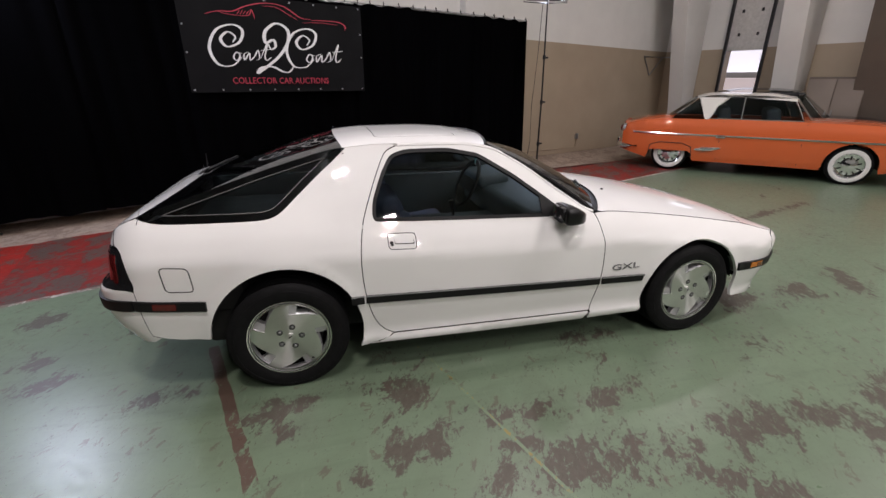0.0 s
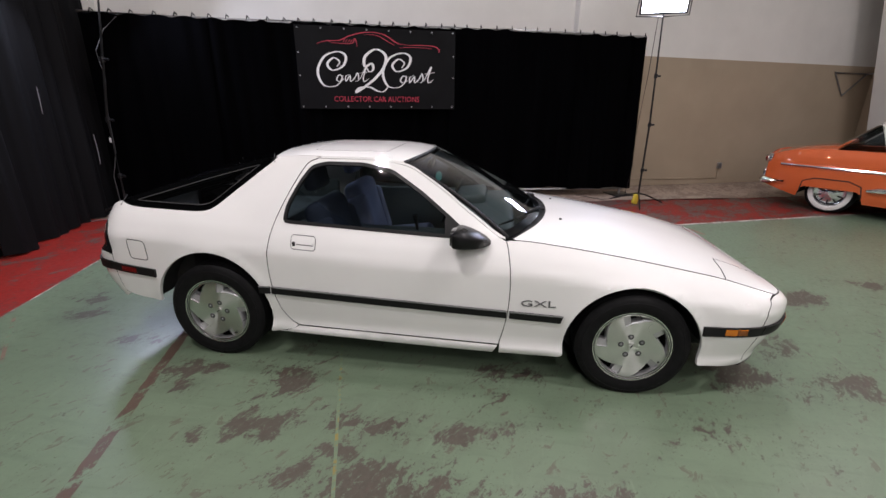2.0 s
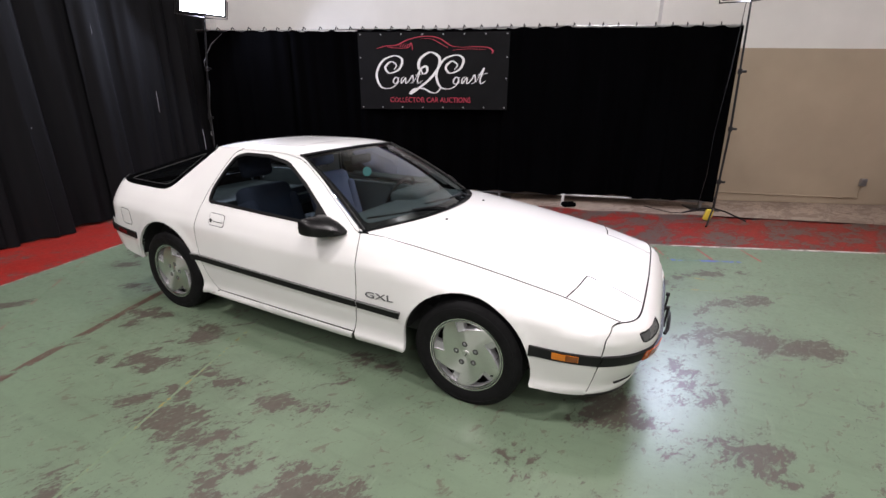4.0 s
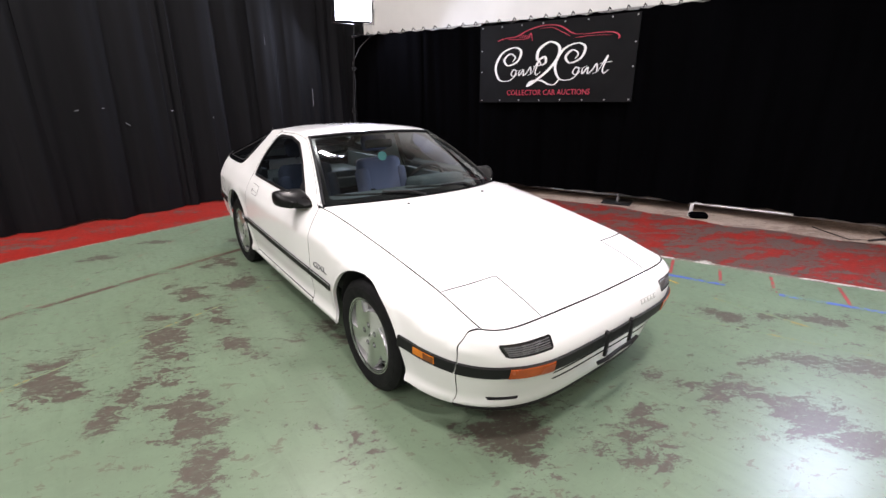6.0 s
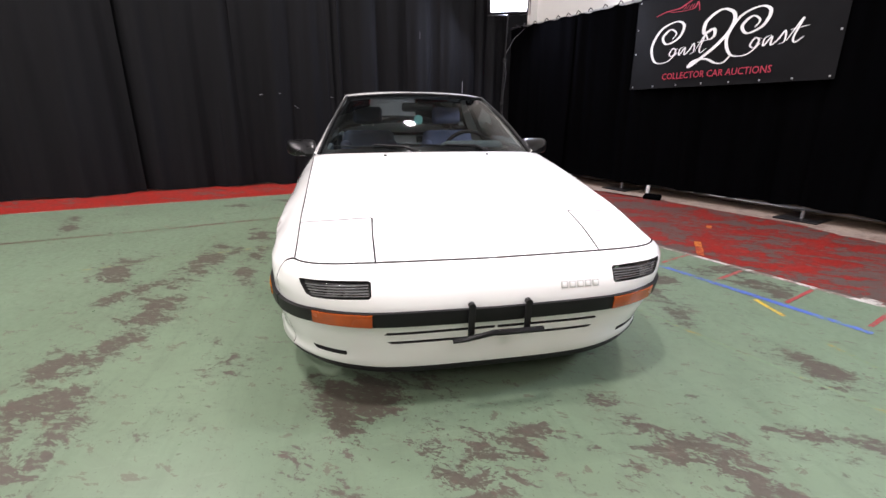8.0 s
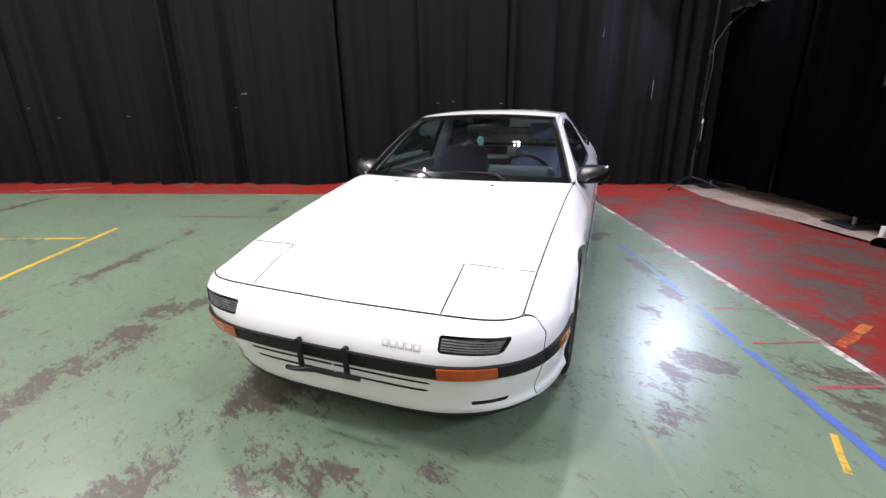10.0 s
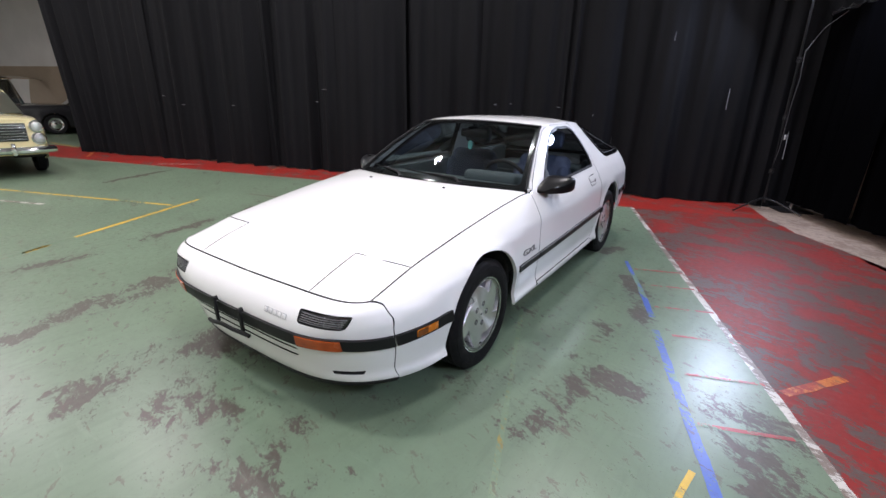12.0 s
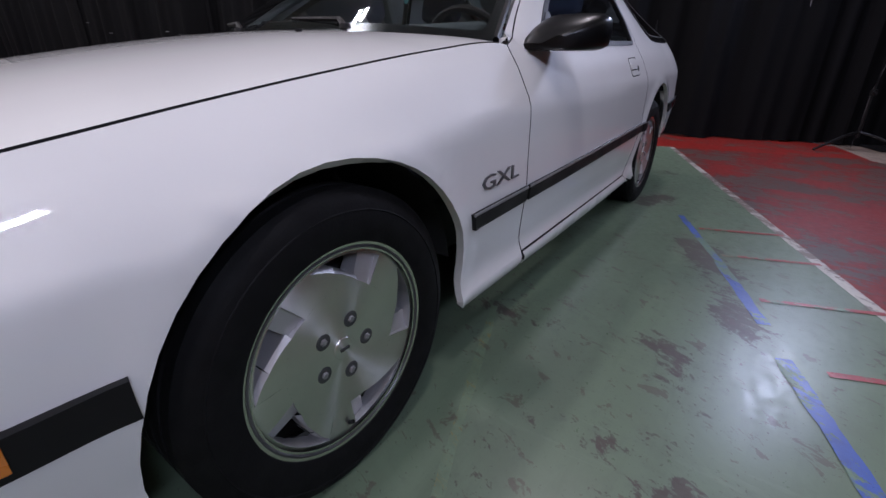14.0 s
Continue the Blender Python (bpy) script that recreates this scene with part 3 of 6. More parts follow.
line("floor_mark_orange_far", (-0.56, -10.64), (-0.96, -11.58), 0.07, ORANGEF, "bent orange mark on the red floor", 0.0018)

# ---- drapes ----


def drape(name, a, b, z0, z1, seed, label, fold=0.05, pitch=0.2, group="", rake=0.0, mat=None, loose=0.0):
    """A hanging cloth with folds, deeper towards the hem, from a to b in the hall's axes."""
    a, b = Vector((*a, 0)), Vector((*b, 0))
    length = (b - a).length
    d = (b - a) / length
    nrm = Vector((-d.y, d.x, 0))
    rnd = random.Random(seed)
    ph = [rnd.uniform(0, 7) for _ in range(6)]

    def f(s, t):
        x = s * length
        w = x + loose * (noise.noise(Vector((x * 1.9, seed * 3.3, 0.25 * t))) + 0.5 * noise.noise(Vector((x * 5.0, seed * 7.7, 0.2 * t)))) + 0.05 * math.sin(x * 2.1 + ph[0]) + 0.03 * math.sin(x * 5 + ph[1] + t)
        deep = fold * (0.45 + 0.75 * (1 - t))
        off = deep * (math.sin(2 * math.pi * w / pitch + ph[2]) * 0.55 + 0.45 * math.sin(2 * math.pi * w / (pitch * 1.9) + ph[3] + 0.6 * (1 - t)))
        if loose:      # uneven gathers: some folds deep and sharp, some nearly flat
            off *= 0.35 + 1.3 * abs(noise.noise(Vector((x * 1.4, seed * 5.1, 0.35 * t)))) ** 0.7
            off += 0.6 * deep * (1 - 2 * abs(math.sin(math.pi * w / (pitch * 0.8) + ph[4]))) * max(0.0, noise.noise(Vector((x * 0.9, seed * 2.3, 0.2 * t))) + 0.15)
        off += 0.012 * math.sin(x * 31 + ph[4] + 3 * t) * (1 - 0.6 * t)
        off += 0.06 * (1 - t) ** 2 * math.sin(x * 1.3 + ph[5])
        z_top = z1 if isinstance(z1, (int, float)) else z1[0] + (z1[1] - z1[0]) * s
        p = a + d * (x + rake * (1 - t) * (1 if s > 0.999 else s)) + nrm * off
        hem = 0.012 * math.sin(x * 3.1 + ph[1]) + 0.01 * math.sin(x * 11 + ph[0])
        top = 0.012 * math.sin(2 * math.pi * x / 0.31 + ph[2])
        return Vector((p.x, p.y, z0 + hem + (z_top + top - z0 - hem) * t))

    bm = sheet(f, max(8, int(length / 0.022)), 26)
    bm.transform(ROOM)
    ob = part(name, bm, mat or CURTAIN)
    for nm, t0, t1 in (("hem", 0.004, 0.03), ("heading", 0.965, 0.996)):      # doubled cloth at foot and head
        bm = sheet(lambda a, b: f(a, t0 + (t1 - t0) * b) - nrm * 0.004, max(8, int(length / 0.022)), 2)
        bm.transform(ROOM)
        part(nm, bm, mat or CURTAIN, ob)
    return tagged(ob, label, "curtain", group)


CV = 4.03
cv = lambda u: float(np.interp(u, [-3.55, -1.1, 1.2, 2.13, 4.35], [3.90, 4.04, 4.03, 3.99, 3.76]))          # the rail's line, bent a little at its joints
top_z = lambda u: float(np.interp(u, [-3.55, 2.13, 4.35], [2.505, 2.598, 2.575]))
cuts = [-3.55, -2.2, -1.1, 0.1, 1.2, 2.13, 3.3, 4.35]
for i, (a, b) in enumerate(zip(cuts, cuts[1:])):
    drape("drape", (a - 0.03, cv(a) + 0.02 * (i % 2)), (b + 0.03, cv(b) + 0.02 * (i % 2)), 0.13, (top_z(a), top_z(b)), i, "black cloth drape hung from a rail before the wall", 0.03, 0.26, "low drapes by the wall", 0.07 if i == 6 else 0.0)
WTOP = 4.9
wd = lambda v: -4.12 + SKEW * (v - 0.4)         # line of the tall drapes
cuts = [-11.2, -9.6, -7.9, -6.3, -4.9, -3.4, -2.0, -0.6, 0.7, 2.0, 3.2, 4.5]
for i, (a, b) in enumerate(zip(cuts, cuts[1:])):
    drape("tall_drape", (wd(b) + 0.05 * (i % 2), b + 0.04), (wd(a) + 0.05 * (i % 2), a - 0.04), 0.015, WTOP, 40 + i, "tall black stage drape reaching the floor", 0.095, 0.50, "tall drapes", -0.6 if i == 0 else 0.0, STAGE, 0.22)
# Pale strips added for light that shows through gaps between the drapes.
LIGHT_SLIT = cloth("pale_lining", (0.20, 0.20, 0.22))
for v, za, zb in ((2.16, 1.06, 2.42), (2.98, 1.33, 1.62), (3.78, 0.68, 1.06)):
    edge = thing("drape_seam", ROOM @ pose(wd(v) + 0.115, v, 0), "pale strip standing for light through a slit in the tall black drape", "cloth strip", "pale drape seams")
    part("strip", tube([(0.005 * math.sin(z * 9), 0.012 * math.sin(z * 3), z) for z in np.linspace(za, zb, 9)], [0.002] + [0.005] * 7 + [0.002], 5), LIGHT_SLIT, edge)
# Small white pieces added as glints of light on the tall drapes.
GLINT_WHITE = plain("white_tape", (0.22, 0.22, 0.23), 0.5)
for v, z, w, tilt in ((-0.35, 1.33, 0.05, 10), (-0.09, 1.35, 0.035, 5), (0.13, 1.16, 0.07, -35), (0.67, 1.31, 0.045, 0), (1.2, 1.21, 0.02, 60), (-7.6, 1.36, 0.06, 0), (-7.07, 1.19, 0.07, 0), (-5.74, 1.2, 0.06, 0), (-3.58, 1.53, 0.09, 0), (-3.76, 1.31, 0.05, 0)):
    fleck_ob = thing("tape_scrap", ROOM @ pose(wd(v) + 0.135, v, z, tilt), "small white fleck standing for a glint of light on the black drape", "tape", "tape scraps")
    part("strip", box(0.003, w, 0.008, pose(0, 0, 0, 0, 0, 12), 0.001), GLINT_WHITE, fleck_ob)
rail = thing("drape_rail", ROOM, "thin pipe frame that carries the low drapes", "pipe frame")
joints = (-3.6, -1.1, 1.2, 2.13, 4.38)
part("top_rail", tube([(u, cv(u) + 0.02, top_z(u) + 0.004) for u in joints], 0.02), STEEL, rail)
part("bottom_rail", tube([(u, cv(u) + 0.07, 0.11) for u in joints], 0.018), STEEL, rail)
for u in (-3.5, -1.1, 1.2, 4.33):
    part("upright", tube([(u, cv(u) + 0.08, 0.0), (u, cv(u) + 0.08, top_z(u))], 0.02), STEEL, rail)
    part("base_plate", box(0.4, 0.4, 0.012, pose(u, cv(u) + 0.08, 0.007), 0.003), BLACK_METAL, rail)
for k in range(36):
    u = -3.45 + k * 0.222 + 0.03 * math.sin(k * 5.1)
    z = top_z(u)
    part("tie", tube([(u, cv(u) - 0.03, z), (u + 0.01, cv(u), z + 0.05), (u + 0.03, cv(u) + 0.03, z + 0.025)], 0.008, 5), BLACK_METAL, rail)
for u in (-0.45, 2.17):
    post = thing("floor_post", ROOM @ pose(u, cv(u) - 0.27, 0), "short white plastic pipe end standing by the drape's foot", "pipe")
    part("pipe", rod((0, 0, 0), (0.01, 0, 0.17), 0.022), plain("off_white_plastic", (0.6, 0.6, 0.58), 0.5), post)
    part("cloth_heap", box(0.22, 0.13, 0.07, pose(0.1, -0.02, 0.03, 8, 0, 20), 0.03, 3), CURTAIN, post)

# ---- banner ----
BANNER = plain("dark_vinyl_banner", (0.006, 0.006, 0.0065), 0.6, spec=0.08, vary=0.2, scale=3, bump=0.02)
INK_W = plain("white_print", (0.75, 0.75, 0.75), 0.45, vary=0.03)
INK_R = plain("crimson_print", (0.42, 0.03, 0.06), 0.45, vary=0.05)
BW, BH = 2.295, 1.10
banner = thing("banner", ROOM @ pose(0.078, CV - 0.07, 1.967, 0, -0.5, -0.6), "dark vinyl banner with white script and a red car outline", "banner")


def ripple(x, z):
    return 0.010 * math.sin(x * 3.7 + 0.5) + 0.006 * math.sin(x * 9 + z * 4)


bm = sheet(lambda a, b: Vector(((a - 0.5) * BW, ripple((a - 0.5) * BW, (b - 0.5) * BH), (b - 0.5) * BH)), 60, 30)
got = bmesh.ops.extrude_face_region(bm, geom=bm.faces[:])
bmesh.ops.translate(bm, vec=(0, 0.003, 0), verts=[g for g in got["geom"] if isinstance(g, bmesh.types.BMVert)])
bmesh.ops.recalc_face_normals(bm, faces=bm.faces)
part("vinyl", bm, BANNER, banner)


def brush(points, width, mat, name, label="", steps=14, taper=True):
    """A flat printed stroke along a smooth line, in the banner's plane."""
    pts = [Vector((x, 0, z)) for x, z in points]
    bm, prev, n = bmesh.new(), None, (len(pts) - 1) * steps
    for i in range(n + 1):
        k = min(i // steps, len(pts) - 2)
        t = i / steps - k
        p0, p1, p2, p3 = pts[max(k - 1, 0)], pts[k], pts[k + 1], pts[min(k + 2, len(pts) - 1)]
        c = 0.5 * ((2 * p1) + (p2 - p0) * t + (2 * p0 - 5 * p1 + 4 * p2 - p3) * t * t + (3 * p1 - p0 - 3 * p2 + p3) * t ** 3)
        d = 0.5 * ((p2 - p0) + 2 * (2 * p0 - 5 * p1 + 4 * p2 - p3) * t + 3 * (3 * p1 - p0 - 3 * p2 + p3) * t * t)
        d = d.normalized() if d.length else Vector((1, 0, 0))
        thick = width * (0.45 + 0.75 * abs(d.z)) if taper else width
        thick *= 0.35 + 0.65 * min(1, 5 * i / n, 5 * (n - i) / n) if taper else 1
        s = Vector((-d.z, 0, d.x)) * thick / 2
        y = ripple(c.x, c.z) - 0.004
        now = (bm.verts.new((c.x + s.x, y, c.z + s.z)), bm.verts.new((c.x - s.x, y, c.z - s.z)))
        if prev:
            bm.faces.new((prev[0], prev[1], now[1], now[0]))
        prev = now
    bmesh.ops.recalc_face_normals(bm, faces=bm.faces)
    return part(name, bm, mat, banner, label, smooth=False)


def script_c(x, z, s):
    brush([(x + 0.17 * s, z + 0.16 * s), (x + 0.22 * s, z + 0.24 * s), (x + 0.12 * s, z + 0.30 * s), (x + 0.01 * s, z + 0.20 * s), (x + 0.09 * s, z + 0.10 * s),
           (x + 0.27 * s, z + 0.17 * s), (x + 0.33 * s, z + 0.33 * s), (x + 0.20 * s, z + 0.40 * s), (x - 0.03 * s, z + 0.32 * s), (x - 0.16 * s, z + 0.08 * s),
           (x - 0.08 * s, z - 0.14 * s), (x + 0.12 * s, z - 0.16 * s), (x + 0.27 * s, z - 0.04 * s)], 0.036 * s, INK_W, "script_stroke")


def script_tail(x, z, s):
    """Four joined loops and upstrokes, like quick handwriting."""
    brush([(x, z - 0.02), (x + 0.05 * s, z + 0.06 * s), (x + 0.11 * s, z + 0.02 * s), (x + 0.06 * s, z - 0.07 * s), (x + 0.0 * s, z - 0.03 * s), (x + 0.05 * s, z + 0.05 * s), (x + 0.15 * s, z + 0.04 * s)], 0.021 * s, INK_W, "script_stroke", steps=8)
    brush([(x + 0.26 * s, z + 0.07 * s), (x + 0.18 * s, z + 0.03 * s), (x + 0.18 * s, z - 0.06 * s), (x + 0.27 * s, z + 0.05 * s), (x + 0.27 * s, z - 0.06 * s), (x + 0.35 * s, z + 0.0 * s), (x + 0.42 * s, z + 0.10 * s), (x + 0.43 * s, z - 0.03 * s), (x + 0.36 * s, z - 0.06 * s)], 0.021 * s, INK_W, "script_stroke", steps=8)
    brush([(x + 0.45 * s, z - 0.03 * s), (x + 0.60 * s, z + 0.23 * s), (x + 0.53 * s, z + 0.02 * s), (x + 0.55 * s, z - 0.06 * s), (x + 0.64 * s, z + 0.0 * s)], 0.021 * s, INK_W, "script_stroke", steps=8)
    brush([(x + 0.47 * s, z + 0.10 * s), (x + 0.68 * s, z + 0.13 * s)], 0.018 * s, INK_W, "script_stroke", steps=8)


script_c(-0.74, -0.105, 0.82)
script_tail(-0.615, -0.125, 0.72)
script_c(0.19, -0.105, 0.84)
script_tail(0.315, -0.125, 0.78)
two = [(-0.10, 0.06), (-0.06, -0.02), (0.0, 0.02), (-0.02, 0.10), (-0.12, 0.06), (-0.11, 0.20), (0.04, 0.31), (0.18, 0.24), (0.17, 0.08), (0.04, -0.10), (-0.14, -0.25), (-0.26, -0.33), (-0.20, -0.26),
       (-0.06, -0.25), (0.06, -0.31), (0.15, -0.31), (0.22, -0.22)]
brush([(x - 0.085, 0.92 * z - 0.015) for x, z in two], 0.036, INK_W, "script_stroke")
brush([(-0.86, 0.32), (-0.72, 0.36), (-0.55, 0.37), (-0.38, 0.44), (-0.15, 0.49), (0.08, 0.47), (0.28, 0.36), (0.42, 0.345)], 0.018, INK_R, "car_outline")
brush([(-0.72, 0.36), (-0.6, 0.335), (-0.38, 0.335), (-0.33, 0.40), (-0.30, 0.30)], 0.012, INK_R, "car_outline")
brush([(0.42, 0.335), (0.62, 0.345), (0.82, 0.335), (0.90, 0.29), (0.89, 0.25)], 0.018, INK_R, "car_outline")
brush([(0.30, 0.30), (0.55, 0.315), (0.80, 0.305)], 0.010, INK_R, "car_outline")
brush([(-0.20, 0.455), (-0.02, 0.455), (0.14, 0.38), (0.24, 0.33)], 0.010, INK_R, "car_outline")
for k in range(4):
    brush([(-0.50 + 0.035 * k, 0.345), (-0.47 + 0.035 * k, 0.385)], 0.008, INK_R, "car_outline", taper=False)


def words(text, size, m, mat, name, parent=None, thick=0.001, align="CENTER"):
    """Lettering turned into a mesh."""
    cu = bpy.data.curves.new(name, "FONT")
    cu.body, cu.size, cu.align_x, cu.align_y, cu.extrude, cu.resolution_u = text, size, align, "CENTER", thick, 2
    tmp = new(name, cu)
    me = bpy.data.meshes.new_from_object(tmp.evaluated_get(bpy.context.evaluated_depsgraph_get()))
    bpy.data.objects.remove(tmp)
    me.materials.append(mat)
    me.transform(m)
    ob = new(name, me)
    if parent:
        ob.parent = parent
    return ob


words("COLLECTOR CAR AUCTIONS", 0.108, pose(-0.04, -0.021, -0.415, 90) @ Matrix.Diagonal((0.88, 1, 1, 1)), INK_R, "lettering", banner)
for x in np.linspace(-BW / 2 + 0.04, BW / 2 - 0.04, 8):
    for z in (-BH / 2 + 0.03, BH / 2 - 0.03):
        part("grommet", box(0.02, 0.006, 0.02, pose(x, ripple(x, z) - 0.003, z), 0.004), STEEL, banner)
for z in (-0.1, 0.2):
    for s in (-1, 1):
        part("grommet", box(0.02, 0.006, 0.02, pose(s * (BW / 2 - 0.03), ripple(s * BW / 2, z) - 0.003, z), 0.004), STEEL, banner)

# ---- light stands ----
PANEL_WHITE = glow("led_panel_face", (0.80, 0.86, 1.0), 30.0)


def light_stand(foot, place, aim, turn, label, sandbag):
    st = thing("light_stand", Matrix.Translation((*foot[:2], 0)), label, "light stand", "light stands")
    p = Vector(place) - Vector((*foot[:2], 0))
    part("pole", tube([(0, 0, 0.12), (0, 0, 1.3), p - UP * 0.22], [0.017, 0.015, 0.011]), BLACK_METAL, st)
    for z in (0.55, 1.25, 1.95):
        q = Vector((0, 0, z)) if z < 1.3 else Vector((p.x * (z - 1.3) / (p.z - 1.5), p.y * (z - 1.3) / (p.z - 1.5), z))
        part("collar", rod(q - UP * 0.03, q + UP * 0.03, 0.027), BLACK_METAL, st)
        part("knob", rod(q + Vector((0.02, 0, 0)), q + Vector((0.07, 0.01, 0)), 0.016), BLACK_METAL, st)
    for k in range(3):
        a = radians(turn + 120 * k)
        part("leg", tube([(0, 0, 0.18), (0.16 * math.cos(a), 0.16 * math.sin(a), 0.14), (0.46 * math.cos(a), 0.46 * math.sin(a), 0.015)], 0.012), BLACK_METAL, st)
    face = look(place, Vector(aim))
    local = Matrix.Translation((-foot[0], -foot[1], 0)) @ face
    head = part("panel_head", box(0.64, 0.44, 0.05, local, 0.012), BLACK_METAL, st)
    part("diffuser", box(0.58, 0.38, 0.006, local @ pose(0, 0, -0.0285), 0.002), PANEL_WHITE, head, "glowing white panel face")
    part("yoke", tube([local @ Vector((-0.34, 0, 0)), local @ Vector((-0.35, -0.25, 0.02)), p - UP * 0.25, local @ Vector((0.35, -0.25, 0.02)), local @ Vector((0.34, 0, 0))], 0.009), BLACK_METAL, st)
    if sandbag:
        part("clamp", box(0.10, 0.05, 0.16, pose(-0.05, -0.05, 0.09, 0, 14, 20), 0.015), plain("yellow_plastic", (0.55, 0.42, 0.04), 0.5), st, "yellow plastic cable reel")
    return st


light_stand((2.68, 4.37), *PANELS[1][:2], 20, "black tripod light stand with lit panel and yellow cable reel", True)
light_stand((-4.46, 2.05), *PANELS[0][:2], 75, "black tripod light stand with lit panel by tall drapes", False)
cord = thing("power_cord", Matrix.Translation(hall(-3.35, 3.6)), "pale power cord hanging down before the black drape", "cable")
CORD = plain("grey_cord", (0.10, 0.10, 0.105), 0.5)
part("cord", tube([ROOM.to_3x3() @ Vector(p) for p in ((0.2, 0.25, 2.47), (0.09, 0.1, 2.3), (0.0, 0.0, 2.05), (0.04, 0.0, 1.73), (-0.01, 0.0, 1.4), (-0.02, 0.0, 0.85), (-0.1, 0.0, 0.54), (-0.09, 0.0, 0.25), (-0.04, -0.04, 0.02), (-0.2, -0.15, 0.008), (-0.6, -0.3, 0.008))], 0.0045, 6), CORD, cord)
part("plug", box(0.03, 0.02, 0.06, pose(-0.08, 0.02, 1.0), 0.006), INK_W, cord)
cord2 = thing("light_cable", Matrix.Translation((2.68, 4.37, 0)), "black cable sagging from the light stand to the floor", "cable")
part("cord", tube([(-0.12, -0.02, 2.75), (-0.13, 0.0, 2.0), (-0.17, 0.02, 1.2), (-0.16, 0.0, 0.6), (-0.2, 0.05, 0.1), (-0.5, 0.2, 0.01), (-0.9, 0.5, 0.01)], 0.005, 6), BLACK_METAL, cord2)

# ---- twin tube lamps under the ceiling ----
TUBE_GLOW = glow("lit_tube", (1.0, 0.95, 0.88), 20.0)
bay = thing("strip_lamp", Matrix.Translation(hall(*BAYS[0], BAY_Z)) @ ROOM, "grey twin tube lamp hung from the ceiling", "ceiling lamp", "ceiling strip lamps")
part("housing", box(0.58, 0.34, 0.07, pose(0, 0, 0.07), 0.012), PAINT_W, bay)
for s in (-1, 1):
    part("tube", rod((-0.22, s * 0.09, -0.015), (0.22, s * 0.09, -0.015), 0.016), TUBE_GLOW, bay, "lit white tube")
    part("end_cap", box(0.05, 0.30, 0.06, pose(s * 0.265, 0, 0.01), 0.008), PAINT_W, bay)
    part("hanger", rod((s * 0.2, 0, 0.10), (s * 0.2, 0, CEIL - BAY_Z - 0.02), 0.006), STEEL, bay)
# Includes fixtures for the two lamps added to brighten the far wall.
for u, v in BAYS[1:]:
    copy_thing(bay, Matrix.Translation(hall(u, v, BAY_Z)) @ ROOM)

# ---- the white coupe ----
from mathutils import geometry


def smooth_curve(xs, ys):
    """A curve through points without overshoot; flat beyond its ends."""
    x, y = np.array(xs, float), np.array(ys, float)
    h, d = np.diff(x), np.diff(y) / np.diff(x)
    m = np.zeros_like(x)
    for k in range(1, len(x) - 1):
        if d[k - 1] * d[k] > 0:
            w1, w2 = 2 * h[k] + h[k - 1], h[k] + 2 * h[k - 1]
            m[k] = (w1 + w2) / (w1 / d[k - 1] + w2 / d[k])
    m[0], m[-1] = d[0], d[-1]

    def f(q):
        q = np.clip(np.asarray(q, float), x[0], x[-1])
        k = np.clip(np.searchsorted(x, q, side="right") - 1, 0, len(x) - 2)
        t = (q - x[k]) / h[k]
        return ((1 + 2 * t) * (1 - t) ** 2 * y[k] + t * (1 - t) ** 2 * h[k] * m[k] + t * t * (3 - 2 * t) * y[k + 1] + t * t * (t - 1) * h[k] * m[k + 1])
    return f


# heights and half-widths along the car, x forward from mid-wheelbase
belt_z = smooth_curve([-2.05, -1.83, -1.5, -1.27, -0.73, 0.19, 0.56, 0.80, 1.10, 1.35, 1.47, 1.63, 1.91, 2.1],
                      [0.890, 0.918, 0.902, 0.893, 0.862, 0.820, 0.834, 0.811, 0.770, 0.730, 0.709, 0.680, 0.607, 0.565])
belt_y = smooth_curve([-2.0, -1.7, -1.3, -0.73, 0.0, 0.3, 0.55, 0.8, 1.1, 1.4, 1.63, 1.91], [0.672, 0.696, 0.722, 0.752, 0.768, 0.765, 0.742, 0.731, 0.725, 0.719, 0.716, 0.712])
wide = smooth_curve([-2.0, -1.6, -1.2, -0.4, 0.4, 1.2, 1.6, 1.9], [0.785, 0.806, 0.822, 0.842, 0.853, 0.856, 0.846, 0.815])
rail_z = smooth_curve([-2.02, -1.99, -1.96, -1.90, -1.83, -1.5, -1.2, -0.88, -0.66, -0.3, -0.1, 0.09, 0.32, 0.52, 0.6], [0.84, 0.866, 0.887, 0.914, 0.941, 1.045, 1.135, 1.212, 1.226, 1.228, 1.205, 1.112, 0.955, 0.845, 0.84])
rail_y = smooth_curve([-2.0, -1.83, -1.5, -1.2, -0.88, -0.66, -0.3, -0.1, 0.09, 0.32, 0.52, 0.6], [0.660, 0.650, 0.585, 0.538, 0.524, 0.530, 0.535, 0.54, 0.59, 0.665, 0.727, 0.742])
tuck = smooth_curve([0, 0.035, 0.08, 0.115, 0.16, 0.3, 0.45, 0.6, 1], [-0.036, -0.020, -0.010, -0.018, -0.024, -0.012, 0, 0, 0])
crown = smooth_curve([0.5, 0.70, 0.755, 0.785, 0.83, 0.91, 1], [0, 0.02, 0.045, 0.10, 0.25, 0.55, 1])
nose_x = smooth_curve([0.15, 0.20, 0.28, 0.36, 0.40, 0.45, 0.50, 0.55, 0.575, 0.60, 0.645, 0.69, 0.73], [2.025, 2.048, 2.066, 2.09, 2.107, 2.111, 2.10, 2.07, 2.043, 2.0, 1.90, 1.79, 1.70])
nose_m = smooth_curve([0.2, 0.30, 0.40, 0.46, 0.52, 0.58, 0.66], [3.7, 4.4, 5.0, 5.6, 7.5, 12, 14])
